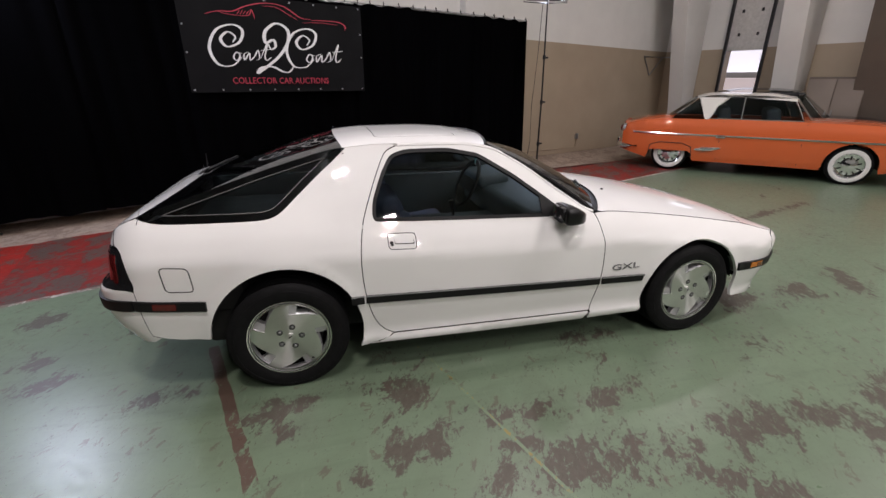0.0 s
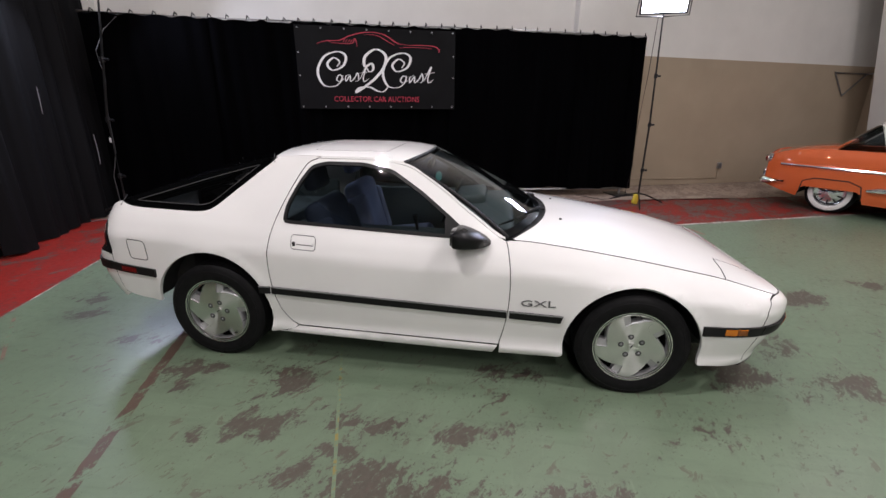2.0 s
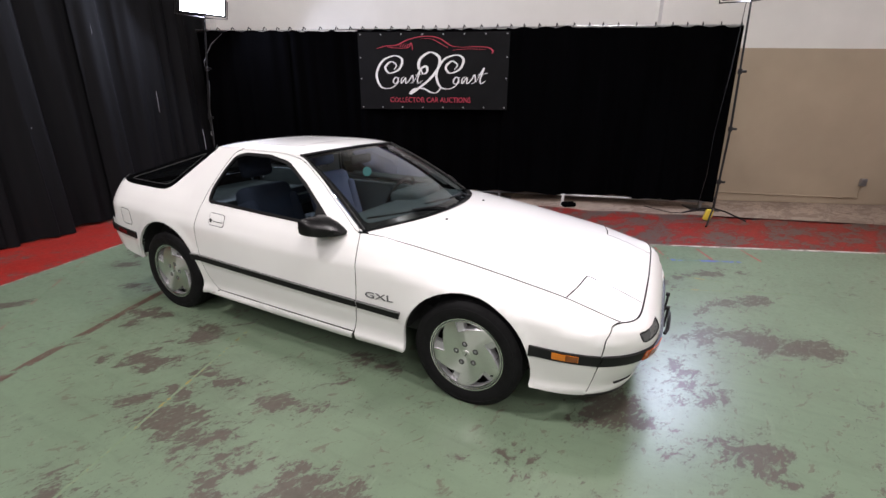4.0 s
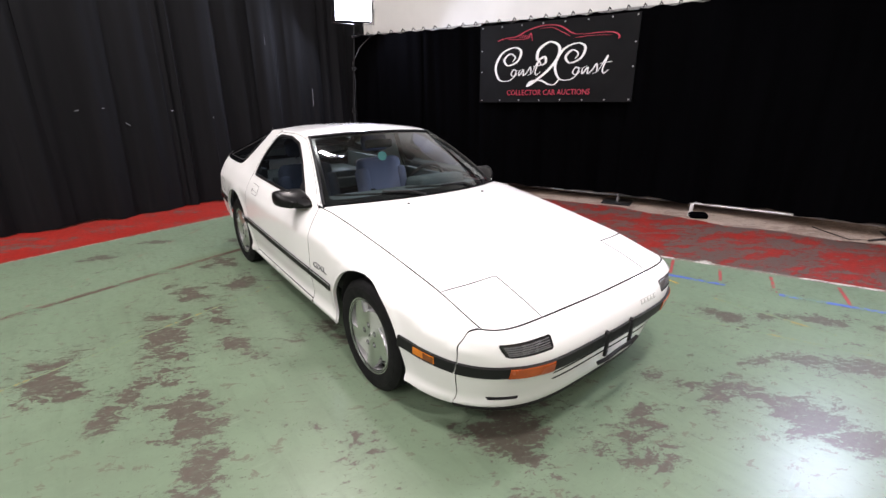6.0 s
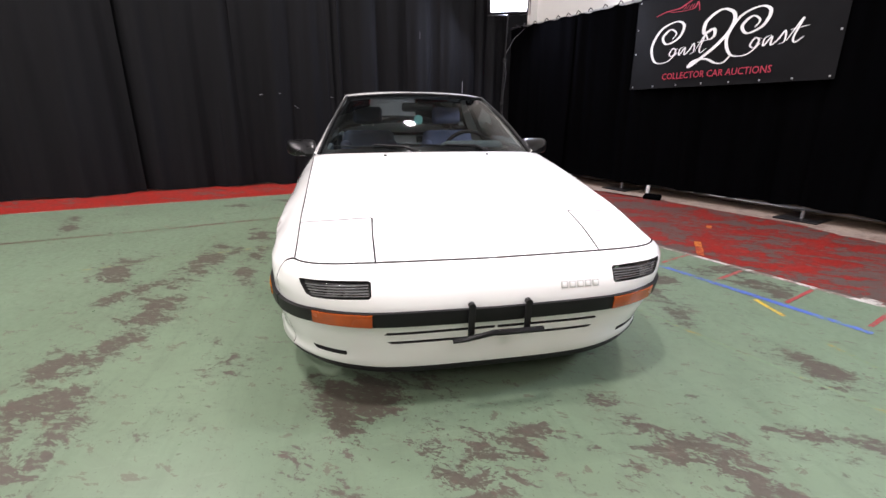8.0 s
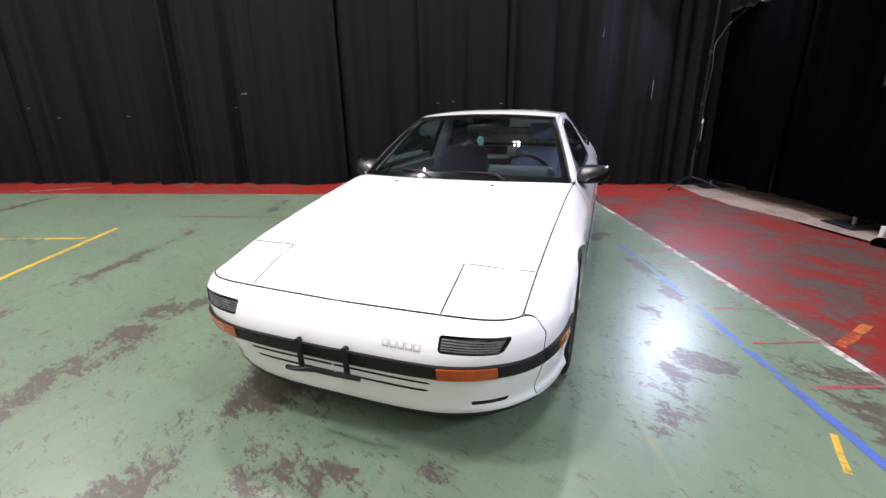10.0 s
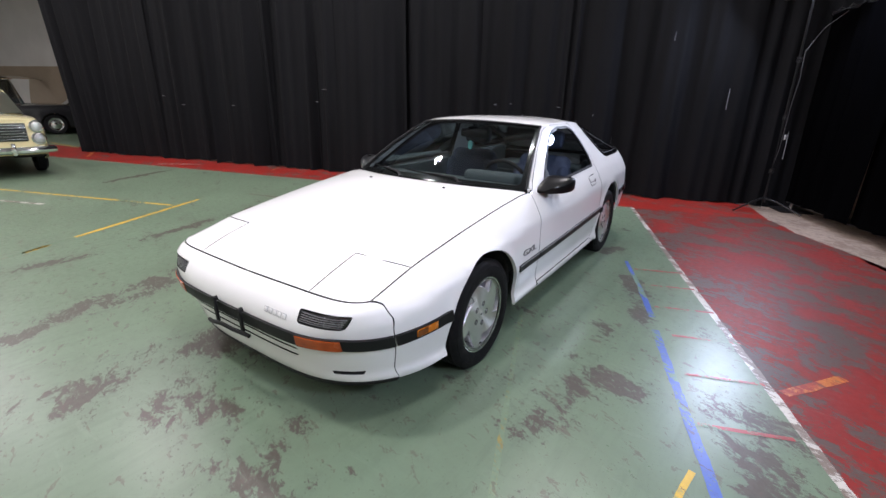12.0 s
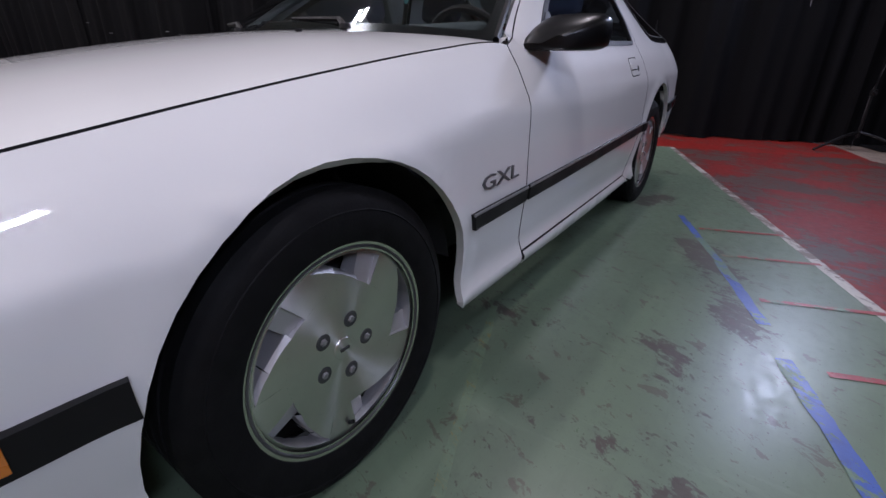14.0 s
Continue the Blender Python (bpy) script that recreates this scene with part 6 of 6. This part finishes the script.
def copy_part(ob, m):
    """A second part with its own sub-parts, under the same thing."""
    made = {}
    for o in (ob, *ob.children_recursive):
        made[o] = o.copy()
        scene.collection.objects.link(made[o])
        made[o].parent = made.get(o.parent, o.parent)
    made[ob].matrix_basis = m
    return made[ob]


first = wheel(pose(1.215, -0.747, 0.291, 0, -60, 0))
copy_part(first, pose(-1.226, -0.707, 0.292, 0, -35, 0))
FLIP = Matrix.Diagonal((-1, 1, 1, 1))
copy_part(first, pose(1.215, 0.747, 0.291, 0, 0, 180) @ FLIP)
copy_part(first, pose(-1.22, 0.707, 0.292, 0, 10, 180) @ FLIP)

MIRROR_BLACK = plain("satin_black_plastic", (0.004, 0.004, 0.0045), 0.3, spec=0.3)
# ---- mirrors, badges, plate bracket, antenna ----
for s in (-1, 1):
    stations = [(0.213, 0.845, 0.085, 0.869, 0.040), (0.222, 0.845, 0.094, 0.869, 0.048), (0.25, 0.845, 0.097, 0.868, 0.050), (0.30, 0.841, 0.096, 0.862, 0.044), (0.36, 0.828, 0.084, 0.850, 0.033), (0.41, 0.806, 0.060, 0.837, 0.020), (0.44, 0.786, 0.032, 0.827, 0.008)]
    stations = [(0.240 + (v[0] - 0.213) * 0.80, *v[1:]) for v in stations]
    bm, rings = bmesh.new(), []
    for x, yc, hy, zc, hz in stations:
        ring = []
        for k in range(20):
            a = 2 * math.pi * k / 20
            c, d = math.cos(a), math.sin(a)
            ring.append(bm.verts.new((x - 0.02 * c * (c > 0), s * (yc + hy * abs(c) ** 0.42 * (1 if c > 0 else -1)), zc + hz * abs(d) ** 0.45 * (1 if d > 0 else -1))))
        rings.append(ring)
    for A, B in zip(rings, rings[1:]):
        for k in range(20):
            bm.faces.new((A[k], A[(k + 1) % 20], B[(k + 1) % 20], B[k]))
    bm.faces.new(rings[0]), bm.faces.new(rings[-1])
    bmesh.ops.recalc_face_normals(bm, faces=bm.faces)
    mo = part("door_mirror", bm, MIRROR_BLACK, coupe, "black plastic door mirror")
    part("mirror_glass", box(0.004, 0.135, 0.08, pose(0.2375, s * 0.842, 0.869, 0, 0, s * 6), 0.02, 3), LAMP_DARK, mo)
    # sail panel in the window's front corner
    skin("mirror_sail", side, [(0.325, 0.838), (0.17, 0.834), (0.165, 0.935), (0.19, 0.932)], BLACK_TRIM, mo, gap=0.0, off=0.004, depth=0.01, mirror=s > 0)
    # trim letters on the fender, set upright on the skin
    bx, bzz = 0.692, 0.518
    wy = float(side_y(np.array(bx), np.array(bzz))) + 0.002
    flat = pose(bx, s * wy, bzz, 90, 0, 0 if s < 0 else 180) @ pose(0, 0, 0, 0, 0, 1.6 * -s if s < 0 else 1.6)
    words("GXL", 0.052, flat @ Matrix.Diagonal((1.9, 1, 1, 1)), BADGE, "trim_letters", coupe, 0.002)
pb = part("plate_bracket", tube([(2.142, -0.175, 0.333), (2.155, -0.13, 0.343), (2.160, -0.03, 0.362), (2.160, 0.06, 0.362), (2.142, 0.16, 0.352)], 0.010, 6), BLACK_TRIM, coupe, "bent black plate bracket")
for y in (-0.108, 0.10):
    part("bracket_arm", box(0.012, 0.024, 0.12, pose(2.137, y, 0.402, 0, 3, 0), 0.004), BLACK_TRIM, pb)
    part("bracket_bolt", rod((2.126, y, 0.461), (2.148, y, 0.461), 0.012), BLACK_TRIM, pb)
part("antenna", tube([(-1.792, 0.612, 0.930), (-1.788, 0.612, 1.05)], [0.007, 0.003], 6), BLACK_TRIM, coupe)
rw = part("rear_wiper", tube([Vector(p) + UP * h for p, h in zip(roof(np.array([[-1.70, 0.0], [-1.66, 0.02], [-1.54, 0.20]])), (-0.004, 0.010, 0.006))], [0.014, 0.008, 0.004], 6), MIRROR_BLACK, coupe)
part("blade", tube([Vector(p) + UP * 0.006 for p in roof(np.array([[-1.64, 0.02], [-1.58, 0.13], [-1.52, 0.24]]))], 0.004, 6), MIRROR_BLACK, rw)
# ---- cabin ----
part("dashboard", box(0.42, 1.34, 0.22, pose(0.36, 0, 0.73, 0, -6, 0), 0.06, 4), DASH, coupe)
part("instrument_hood", box(0.24, 0.44, 0.10, pose(0.24, 0.36, 0.845, 0, -8, 0), 0.04, 4), DASH, coupe)
part("centre_console", box(0.95, 0.22, 0.30, pose(-0.15, 0, 0.50), 0.04, 3), DASH, coupe)
part("gear_lever", tube([(-0.12, 0, 0.64), (-0.14, 0, 0.76)], [0.008, 0.02], 10), BLACK_TRIM, coupe)
part("cargo_floor", box(0.95, 1.1, 0.10, pose(-1.32, 0, 0.70), 0.03), DASH, coupe)
part("cargo_cover", box(0.06, 1.12, 0.12, pose(-0.92, 0, 0.75), 0.02), DASH, coupe)
for s in (-1, 1):
    part("door_card", box(1.15, 0.05, 0.42, pose(-0.15, s * 0.70, 0.62), 0.02), DASH, coupe)
    part("cargo_side", box(0.85, 0.06, 0.22, pose(-1.35, s * 0.62, 0.78), 0.02), DASH, coupe)
sw = part("steering_wheel", tube([Vector((0.09, 0.36, 0.80)) + pose(0, 0, 0, 0, -66, 0) @ Vector((0.18 * math.cos(a), 0.18 * math.sin(a), 0)) for a in np.linspace(0, 2 * math.pi, 36, endpoint=False)], 0.014, 8, True), BLACK_TRIM, coupe)
part("spokes", box(0.10, 0.33, 0.02, Matrix.Translation((0.10, 0.36, 0.795)) @ pose(0, 0, 0, 0, -66, 0), 0.01), BLACK_TRIM, sw)
part("column", tube([(0.11, 0.36, 0.79), (0.3, 0.36, 0.72)], 0.03, 10), BLACK_TRIM, sw)


SEAT_DARK = cloth("dark_blue_seat_cloth", (0.028, 0.036, 0.055))
# Paler copy for the driver's seat: window light put into the cloth's colour.
SEAT_LIT = cloth("pale_blue_seat_cover", (0.17, 0.195, 0.30))


def seat(y, hide):
    st = part("seat", box(0.50, 0.50, 0.16, pose(-0.32, y, 0.45, 0, -8, 0), 0.06, 4), hide, coupe, "blue-grey bucket seat")
    part("backrest", box(0.15, 0.46, 0.52, pose(-0.60, y, 0.69, 0, -16, 0), 0.065, 4), hide, st)
    for s in (-1, 1):
        part("bolster", box(0.16, 0.10, 0.40, pose(-0.57, y + s * 0.20, 0.66, 0, -16, 0), 0.045, 3), hide, st)
    part("headrest", box(0.09, 0.26, 0.15, pose(-0.715, y, 1.07, 0, -12, 0), 0.04, 4), hide, st)
    for s in (-1, 1):
        part("headrest_post", rod((-0.70, y + s * 0.05, 0.98), (-0.71, y + s * 0.05, 1.05), 0.007), CHROME, st)
    return st


seat(-0.36, SEAT_DARK)
seat(0.36, SEAT_LIT)
part("inside_mirror", box(0.03, 0.24, 0.065, pose(-0.02, 0.0, 1.135), 0.02, 3), BLACK_GLOSS, coupe)
TEAL = plain("teal_card", (0.13, 0.42, 0.42), 0.6)
disc = part("air_freshener", lathe([(0.0001, -0.002), (0.035, -0.002), (0.035, 0.002), (0.0001, 0.002)], 24), TEAL, coupe, "round teal card hung from the inside mirror")
disc.matrix_basis = pose(0.03, 0.0, 1.045, 0, 0, 62)

# ---- the other parked cars ----


def background_car(name, m, label, paint, roof_paint, wb, ro, fo, hw, belt, deck, roof_line, wr, low=0.22, skirt=False, white_wall=False, group="parked cars", pillar=None):
    """A parked saloon: local x forward from the rear axle, y to its left, z up."""
    car = thing(name, m, label, "car", group)
    bz, dz = smooth_curve(*zip(*belt)), smooth_curve(*zip(*deck))
    rz = smooth_curve([p[0] for p in roof_line], [p[1] for p in roof_line])
    x0, x1 = -ro, wb + fo
    plan = smooth_curve([x0, x0 + 0.12, x0 + 0.5, wb * 0.4, x1 - 0.6, x1 - 0.15, x1], [0.86, 0.93, 0.975, 1.0, 0.985, 0.93, 0.85])
    prof = smooth_curve([0, 0.12, 0.5, 0.72, 0.9, 1], [0.94, 0.975, 1.0, 0.992, 0.96, 0.90])

    def flank(q):
        q = np.asarray(q, float)
        x, z = q[:, 0], q[:, 1]
        t = np.clip((z - low) / (bz(x) - low), 0, 1)
        return np.stack([x, -hw * plan(x) * prof(t), z], 1)

    def top(q):
        q = np.asarray(q, float)
        x, y = q[:, 0], q[:, 1]
        e = hw * plan(x) * 0.90
        return np.stack([x, y, dz(x) - (dz(x) - bz(x)) * np.clip(np.abs(y) / e, 0, 1.05) ** 2.6], 1)

    ends = lambda x: float(hw * plan(x) * 0.90)
    ar = wr + 0.05
    for mir in (False, True):
        out = [(x, float(bz(x))) for x in np.linspace(x0, x1, 50)] + [(x1, low + 0.12), (wb + ar + 0.02, low)]
        out += [(wb + ar * math.cos(radians(a)), wr - 0.02 + ar * math.sin(radians(a))) for a in np.linspace(-5, 185, 22)] + [(wb - ar - 0.02, low), (ar + 0.04, low)]
        if skirt:
            out += [(ar * 1.0, wr + 0.03), (ar * 0.85, wr + 0.065), (-ar * 0.85, wr + 0.065), (-ar * 1.0, wr + 0.03)]
        else:
            out += [(ar * math.cos(radians(a)), wr - 0.02 + ar * math.sin(radians(a))) for a in np.linspace(-5, 185, 22)]
        out += [(-ar - 0.04, low), (x0, low + 0.14)]
        skin("side_panel", flank, out, paint, car, gap=0, depth=0.03, mirror=mir, res=0.08, step=0.05)
        xs = roof_line
        ra, rb, rc, rd = xs[0][0], xs[1][0], xs[-2][0], xs[-1][0]

        def glasshouse(q):
            q = np.asarray(q, float)
            x, z = q[:, 0], q[:, 1]
            s = np.clip((z - bz(x)) / np.maximum(1e-3, max(p[1] for p in roof_line) - bz(x)), 0, 1)
            return np.stack([x, -hw * (0.90 - 0.17 * s), z], 1)

        zt = lambda x: float(rz(x)) - 0.05
        qb, qt = pillar or (ra + 0.55, rb + 0.18)
        out = [(x, float(bz(x)) + 0.012) for x in np.linspace(rd - 0.12, qb, 12)] + [(qb + (qt - qb) * 0.35, float(bz(qb)) + 0.6 * (zt(qt) - float(bz(qb)))), (qt, zt(qt)), (rc, zt(rc))]
        pane = skin("side_window", glasshouse, out, GLASS, car, gap=0, depth=0.004, mirror=mir, res=0.1, step=0.06)
        pane.visible_shadow = False
        loop = [glasshouse(np.array([p]))[0] * ([1, -1, 1] if mir else [1, 1, 1]) for p in fill(out, 0.08)]
        part("window_trim", tube([Vector(p) for p in loop], 0.012, 5, True), CHROME, car)
        out = [(ra + 0.02, float(bz(ra)) + 0.004), (qb - 0.085, float(bz(ra)) + 0.004), (rb + 0.02, float(rz(rb)) - 0.01)]
        q = skin("rear_side_glass", glasshouse, out, GLASS, car, gap=0, depth=0.004, mirror=mir, res=0.1, step=0.06)
        q.visible_shadow = False
        out = [(qb - 0.08, float(bz(ra)) + 0.004), (qb - 0.015, float(bz(ra)) + 0.004), (qb + (qt - qb) * 0.35 - 0.015, float(bz(qb)) + 0.6 * (zt(qt) - float(bz(qb)))), (qt - 0.015, zt(qt) + 0.012), (rc + 0.02, zt(rc)), (rc, float(rz(rc)) + 0.0), (rb, float(rz(rb)))]
        skin("roof_side", glasshouse, out, roof_paint, car, gap=0, depth=0.02, mirror=mir, res=0.08, step=0.05)
    ra, rb, rc, rd = roof_line[0][0], roof_line[1][0], roof_line[-2][0], roof_line[-1][0]
    skin("boot_lid", top, [(x0, -ends(x0))] + [(x0 - 0.03, 0.0)] + [(x, ends(x)) for x in np.linspace(x0, ra + 0.05, 14)] + [(x, -ends(x)) for x in np.linspace(ra + 0.05, x0 + 0.05, 14)], paint, car, gap=0, res=0.1, step=0.06)
    skin("bonnet", top, [(x, ends(x)) for x in np.linspace(rd - 0.1, x1, 20)] + [(x1 + 0.03, 0.0)] + [(x, -ends(x)) for x in np.linspace(x1, rd - 0.1, 20)], paint, car, gap=0, res=0.1, step=0.06)
    rw = hw * 0.73
    bm = sheet(lambda a, b: Vector((rb - 0.04 + (rc - rb + 0.08) * a, (b - 0.5) * 2 * rw, float(rz(rb + (rc - rb) * a)) + 0.05 * (1 - (2 * b - 1) ** 2) - 0.02)), 16, 10)
    part("roof", bm, roof_paint, car)
    for nm, xa, za, xb in (("rear_window", ra + 0.03, float(dz(ra)), rb), ("windscreen", rd - 0.02, float(dz(rd)), rc)):
        bm = sheet(lambda a, b: Vector((xa + (xb - xa) * a + (0.10 if nm == "windscreen" else -0.10) * (1 - (2 * b - 1) ** 2), (b - 0.5) * 2 * hw * (0.88 - 0.15 * a), za + (float(rz(xb)) - za) * a - 0.005)), 8, 12)
        w = part(nm, bm, SHIELD, car)
        w.visible_shadow = False
    for xe, s in ((x0, -1), (x1, 1)):
        bm = sheet(lambda a, b: Vector((xe + s * 0.03 * (1 - (2 * a - 1) ** 2), (a - 0.5) * 2 * hw * 0.86 * (0.96 + 0.06 * math.sin(math.pi * b)), low + 0.12 + (float(bz(xe)) - low - 0.10 + (float(dz(xe)) - float(bz(xe))) * (1 - (2 * a - 1) ** 2)) * b)), 12, 6)
        part("tail" if s < 0 else "grille_panel", bm, paint, car)
        bar = [Vector((xe + s * (0.10 - 0.10 * (2 * a - 1) ** 4) - s * 0.02, (a - 0.5) * 2 * hw * 0.97, low + 0.20)) for a in np.linspace(0, 1, 15)]
        bar = [Vector((xe - s * 0.30, -hw * 0.985, low + 0.21))] + bar + [Vector((xe - s * 0.30, hw * 0.985, low + 0.21))]
        bp = part("bumper", tube(bar, [0.02] + [0.058] * 15 + [0.02], 10), CHROME, car, "chrome bumper")
        for y in (-0.4, 0.4):
            part("overrider", box(0.07, 0.07, 0.2, pose(xe + s * 0.12, y * hw, low + 0.22), 0.025), CHROME, bp)
    part("underbody", box(wb + 0.6, hw * 1.5, 0.25, pose(wb / 2, 0, low + 0.16), 0.03), DARK, car)
    part("cabin_floor", box(rd - ra, hw * 1.6, 0.1, pose((ra + rd) / 2, 0, float(bz(wb / 2)) - 0.25), 0.02), DARK, car)
    for x in (wb * 0.30, wb * 0.58):
        part("bench_seat", box(0.2, hw * 1.4, 0.45, pose(x, 0, float(bz(wb / 2)) - 0.02, 0, -12), 0.06, 3), DASH, car)
    for x in (0.0, wb):
        for s in (-1, 1):
            tw = lathe([(wr * 0.62, -0.07), (wr * 0.7, -0.085), (wr * 0.9, -0.085), (wr, -0.05), (wr, 0.06), (wr * 0.6, 0.07)], 36)
            w = part("wheel", tw, RUBBER, car, "black tyre with chrome hub cap")
            if white_wall:
                part("white_wall", lathe([(wr * 0.64, -0.082), (wr * 0.70, -0.0885), (wr * 0.83, -0.0885), (wr * 0.85, -0.085)], 36), PAINT_W, w, "white tyre wall")
            part("hub_cap", lathe([(0.0001, -0.10), (wr * 0.2, -0.10), (wr * 0.3, -0.08), (wr * 0.5, -0.07), (wr * 0.62, -0.085), (wr * 0.66, -0.07)], 32), CHROME, w)
            if white_wall:
                for k in range(10):
                    fin = part("cap_slot", box(wr * 0.06, 0.012, wr * 0.17, pose(0, 0, 0, 0, 36 * k, 0) @ pose(0, -0.082, wr * 0.42), 0.004), DARK, w)
            part("wheel_dark", lathe([(0.0001, -0.05), (wr * 0.63, -0.05)], 24), DARK, w)
            w.matrix_basis = pose(x, s * (hw - (0.21 if skirt and x == 0 else 0.13)), wr - 0.005, 0, 0, 0 if s < 0 else 180)
            bm = sheet(lambda a, b: Vector((x + (ar + 0.02) * math.cos(radians(-5 + 190 * a)), s * (hw * 0.45 + hw * 0.5 * b), wr - 0.02 + (ar + 0.02) * math.sin(radians(-5 + 190 * a)))), 14, 1)
            part("wheel_house", bm, DARK, car)
    return car, flank


ORANGE = car_paint("orange_car_paint", (0.60, 0.115, 0.028))
CREAM_W = car_paint("cream_white_roof_paint", (0.72, 0.70, 0.64))
CREAM = car_paint("cream_car_paint", (0.62, 0.55, 0.30))
CAR_BLACK = car_paint("black_car_paint", (0.01, 0.01, 0.012))
TAN = car_paint("tan_car_paint", (0.33, 0.26, 0.17))
head = -44.4
m = Matrix.Translation((5.36, 4.25, 0)) @ pose(0, 0, 0, 0, 0, head) @ pose(0, 0.86, 0)
orange_car, flank = background_car("vintage_hardtop", m, "orange 1950s two-door hardtop with white roof and chrome trim", ORANGE, CREAM_W, 2.68, 0.88, 0.95, 0.86,
    [(-0.88, 0.80), (-0.6, 0.90), (0, 0.955), (1.0, 0.965), (2.0, 0.965), (2.8, 0.95), (3.4, 0.90), (3.63, 0.83)],
    [(-0.88, 0.86), (-0.6, 0.94), (-0.2, 1.0), (0.3, 1.02), (2.0, 1.0), (2.8, 0.995), (3.4, 0.94), (3.63, 0.86)],
    [(-0.08, 1.0), (0.34, 1.335), (0.6, 1.395), (1.25, 1.395), (1.78, 1.335), (2.06, 1.0)], 0.315, low=0.21, skirt=True, white_wall=True, pillar=(0.57, 0.84))
for s in (-1, 1):
    def along(xs, zs, off=0.012):
        pts = flank(np.stack([np.array(xs, float), np.array(zs, float)], 1))
        return [Vector((p[0], s * (abs(p[1]) + off), p[2])) for p in pts]
    xs = np.linspace(-0.68, 3.5, 24)
    part("side_strip", tube(along(xs, 0.685 + 0.0 * xs), 0.016, 6), CHROME, orange_car, "chrome side strip")
    part("stone_shield", tube(along([0.42, 0.55, 0.7, 0.82], [0.42, 0.44, 0.45, 0.47]), [0.02, 0.045, 0.04, 0.012], 8), CHROME, orange_car)
    part("door_handle", tube(along([0.72, 0.86], [0.66, 0.66], 0.03), 0.014, 6), CHROME, orange_car)
    part("skirt_edge", tube(along([-0.37, -0.35, -0.2, 0.2, 0.35, 0.38], [0.30, 0.46, 0.52, 0.52, 0.46, 0.30], 0.002), 0.008, 5), DARK, orange_car)
    for x, z1 in ((0.78, 0.93), (1.98, 0.93)):
        part("door_gap", tube(along([x, x, x + 0.02], [0.26, 0.6, z1], -0.001), 0.005, 5), DARK, orange_car)
    tl = part("tail_lamp", lathe([(0.0001, -0.06), (0.05, -0.05), (0.07, 0.0), (0.07, 0.06)], 20), RED_LENS, orange_car, "round red tail lamp")
    tl.matrix_basis = pose(-0.89, s * 0.66, 0.74, 0, 0, -90)
    part("lamp_ring", lathe([(0.07, -0.015), (0.088, 0.0), (0.085, 0.05)], 20), CHROME, tl)
    hl = part("headlamp", lathe([(0.0001, -0.03), (0.08, -0.02), (0.09, 0.02)], 20), CHROME, orange_car)
    hl.matrix_basis = pose(3.62, s * 0.62, 0.72, 0, 0, 90)
part("roof_pillar", tube([(1.05, -0.76, 0.975), (1.05, -0.65, 1.345)], 0.015, 6), CHROME, orange_car)
part("boot_handle", box(0.03, 0.14, 0.05, pose(-0.91, 0, 0.66), 0.01), CHROME, orange_car)

dark = [(-1.0, 0.82), (0, 0.93), (2.6, 0.93), (3.3, 0.85), (3.5, 0.72)]
dark2 = [(-1.0, 0.88), (0, 1.0), (2.6, 0.98), (3.3, 0.88), (3.5, 0.74)]
roofl = [(-0.4, 1.0), (0.2, 1.40), (0.7, 1.48), (1.2, 1.47), (1.6, 1.42), (2.1, 1.0)]
background_car("black_saloon", Matrix.Translation((7.5, 5.75, 0)) @ pose(0, 0, 0, 0, 0, head + 2), "black saloon with a raised roof behind the orange car", CAR_BLACK, CAR_BLACK, 2.7, 1.0, 0.8, 0.86, dark, dark2, roofl, 0.32)
tall_b = [(-1.2, 0.90), (0, 0.97), (2.8, 0.96), (3.5, 0.93), (3.65, 0.90)]
tall_d = [(-1.2, 0.94), (0, 1.01), (2.8, 1.01), (3.5, 0.97), (3.65, 0.93)]
tall_r = [(0.1, 1.0), (0.7, 1.40), (1.1, 1.45), (1.5, 1.45), (1.8, 1.40), (2.3, 1.0)]
cr, cf = background_car("cream_saloon", Matrix.Translation((1.50, -8.24, 0)) @ pose(0, 0, 0, 0, 0, 86) @ pose(-3.65, 0, 0), "cream 1960s car with stacked round headlamps and chrome bumper", CREAM, CREAM, 2.8, 1.2, 0.85, 0.92, tall_b, tall_d, tall_r, 0.34, low=0.25)
gr = part("grille", box(0.05, 1.2, 0.30, pose(3.66, 0, 0.74), 0.02), BLACK_GLOSS, cr, "dark slatted grille")
for k in range(6):
    part("grille_slat", box(0.03, 1.2, 0.008, pose(3.69, 0, 0.63 + 0.045 * k), 0.002), CHROME, gr)
for s in (-1, 1):
    for z in (0.85, 0.655):
        h = part("headlamp", lathe([(0.0001, -0.045), (0.05, -0.04), (0.082, -0.02), (0.085, 0.03)], 24), plain("lamp_glass", (0.5, 0.52, 0.52), 0.08, 0.6), cr, "round glass headlamp")
        h.matrix_basis = pose(3.66, s * 0.73, z - 0.02, 0, 0, 90)
        part("bezel", lathe([(0.084, -0.04), (0.1, -0.03), (0.1, 0.03)], 24), CHROME, h)
background_car("black_coupe", Matrix.Translation((-4.88, -18.69, 0)) @ pose(0, 0, 0, 0, 0, -8), "glossy black muscle coupe half hidden by the drape", CAR_BLACK, CAR_BLACK, 2.7, 1.0, 0.9, 0.9, tall_b, tall_d, tall_r, 0.34)
background_car("tan_pickup", Matrix.Translation((-1.64, -23.43, 0)) @ pose(0, 0, 0, 0, 0, 125), "tan old pickup with a tall cab in the far bay", TAN, TAN, 2.8, 1.0, 0.9, 0.95, dark, dark2, [(-0.2, 0.97), (0.05, 1.78), (0.45, 1.93), (1.2, 1.93), (1.5, 1.86), (2.0, 0.97)], 0.36)
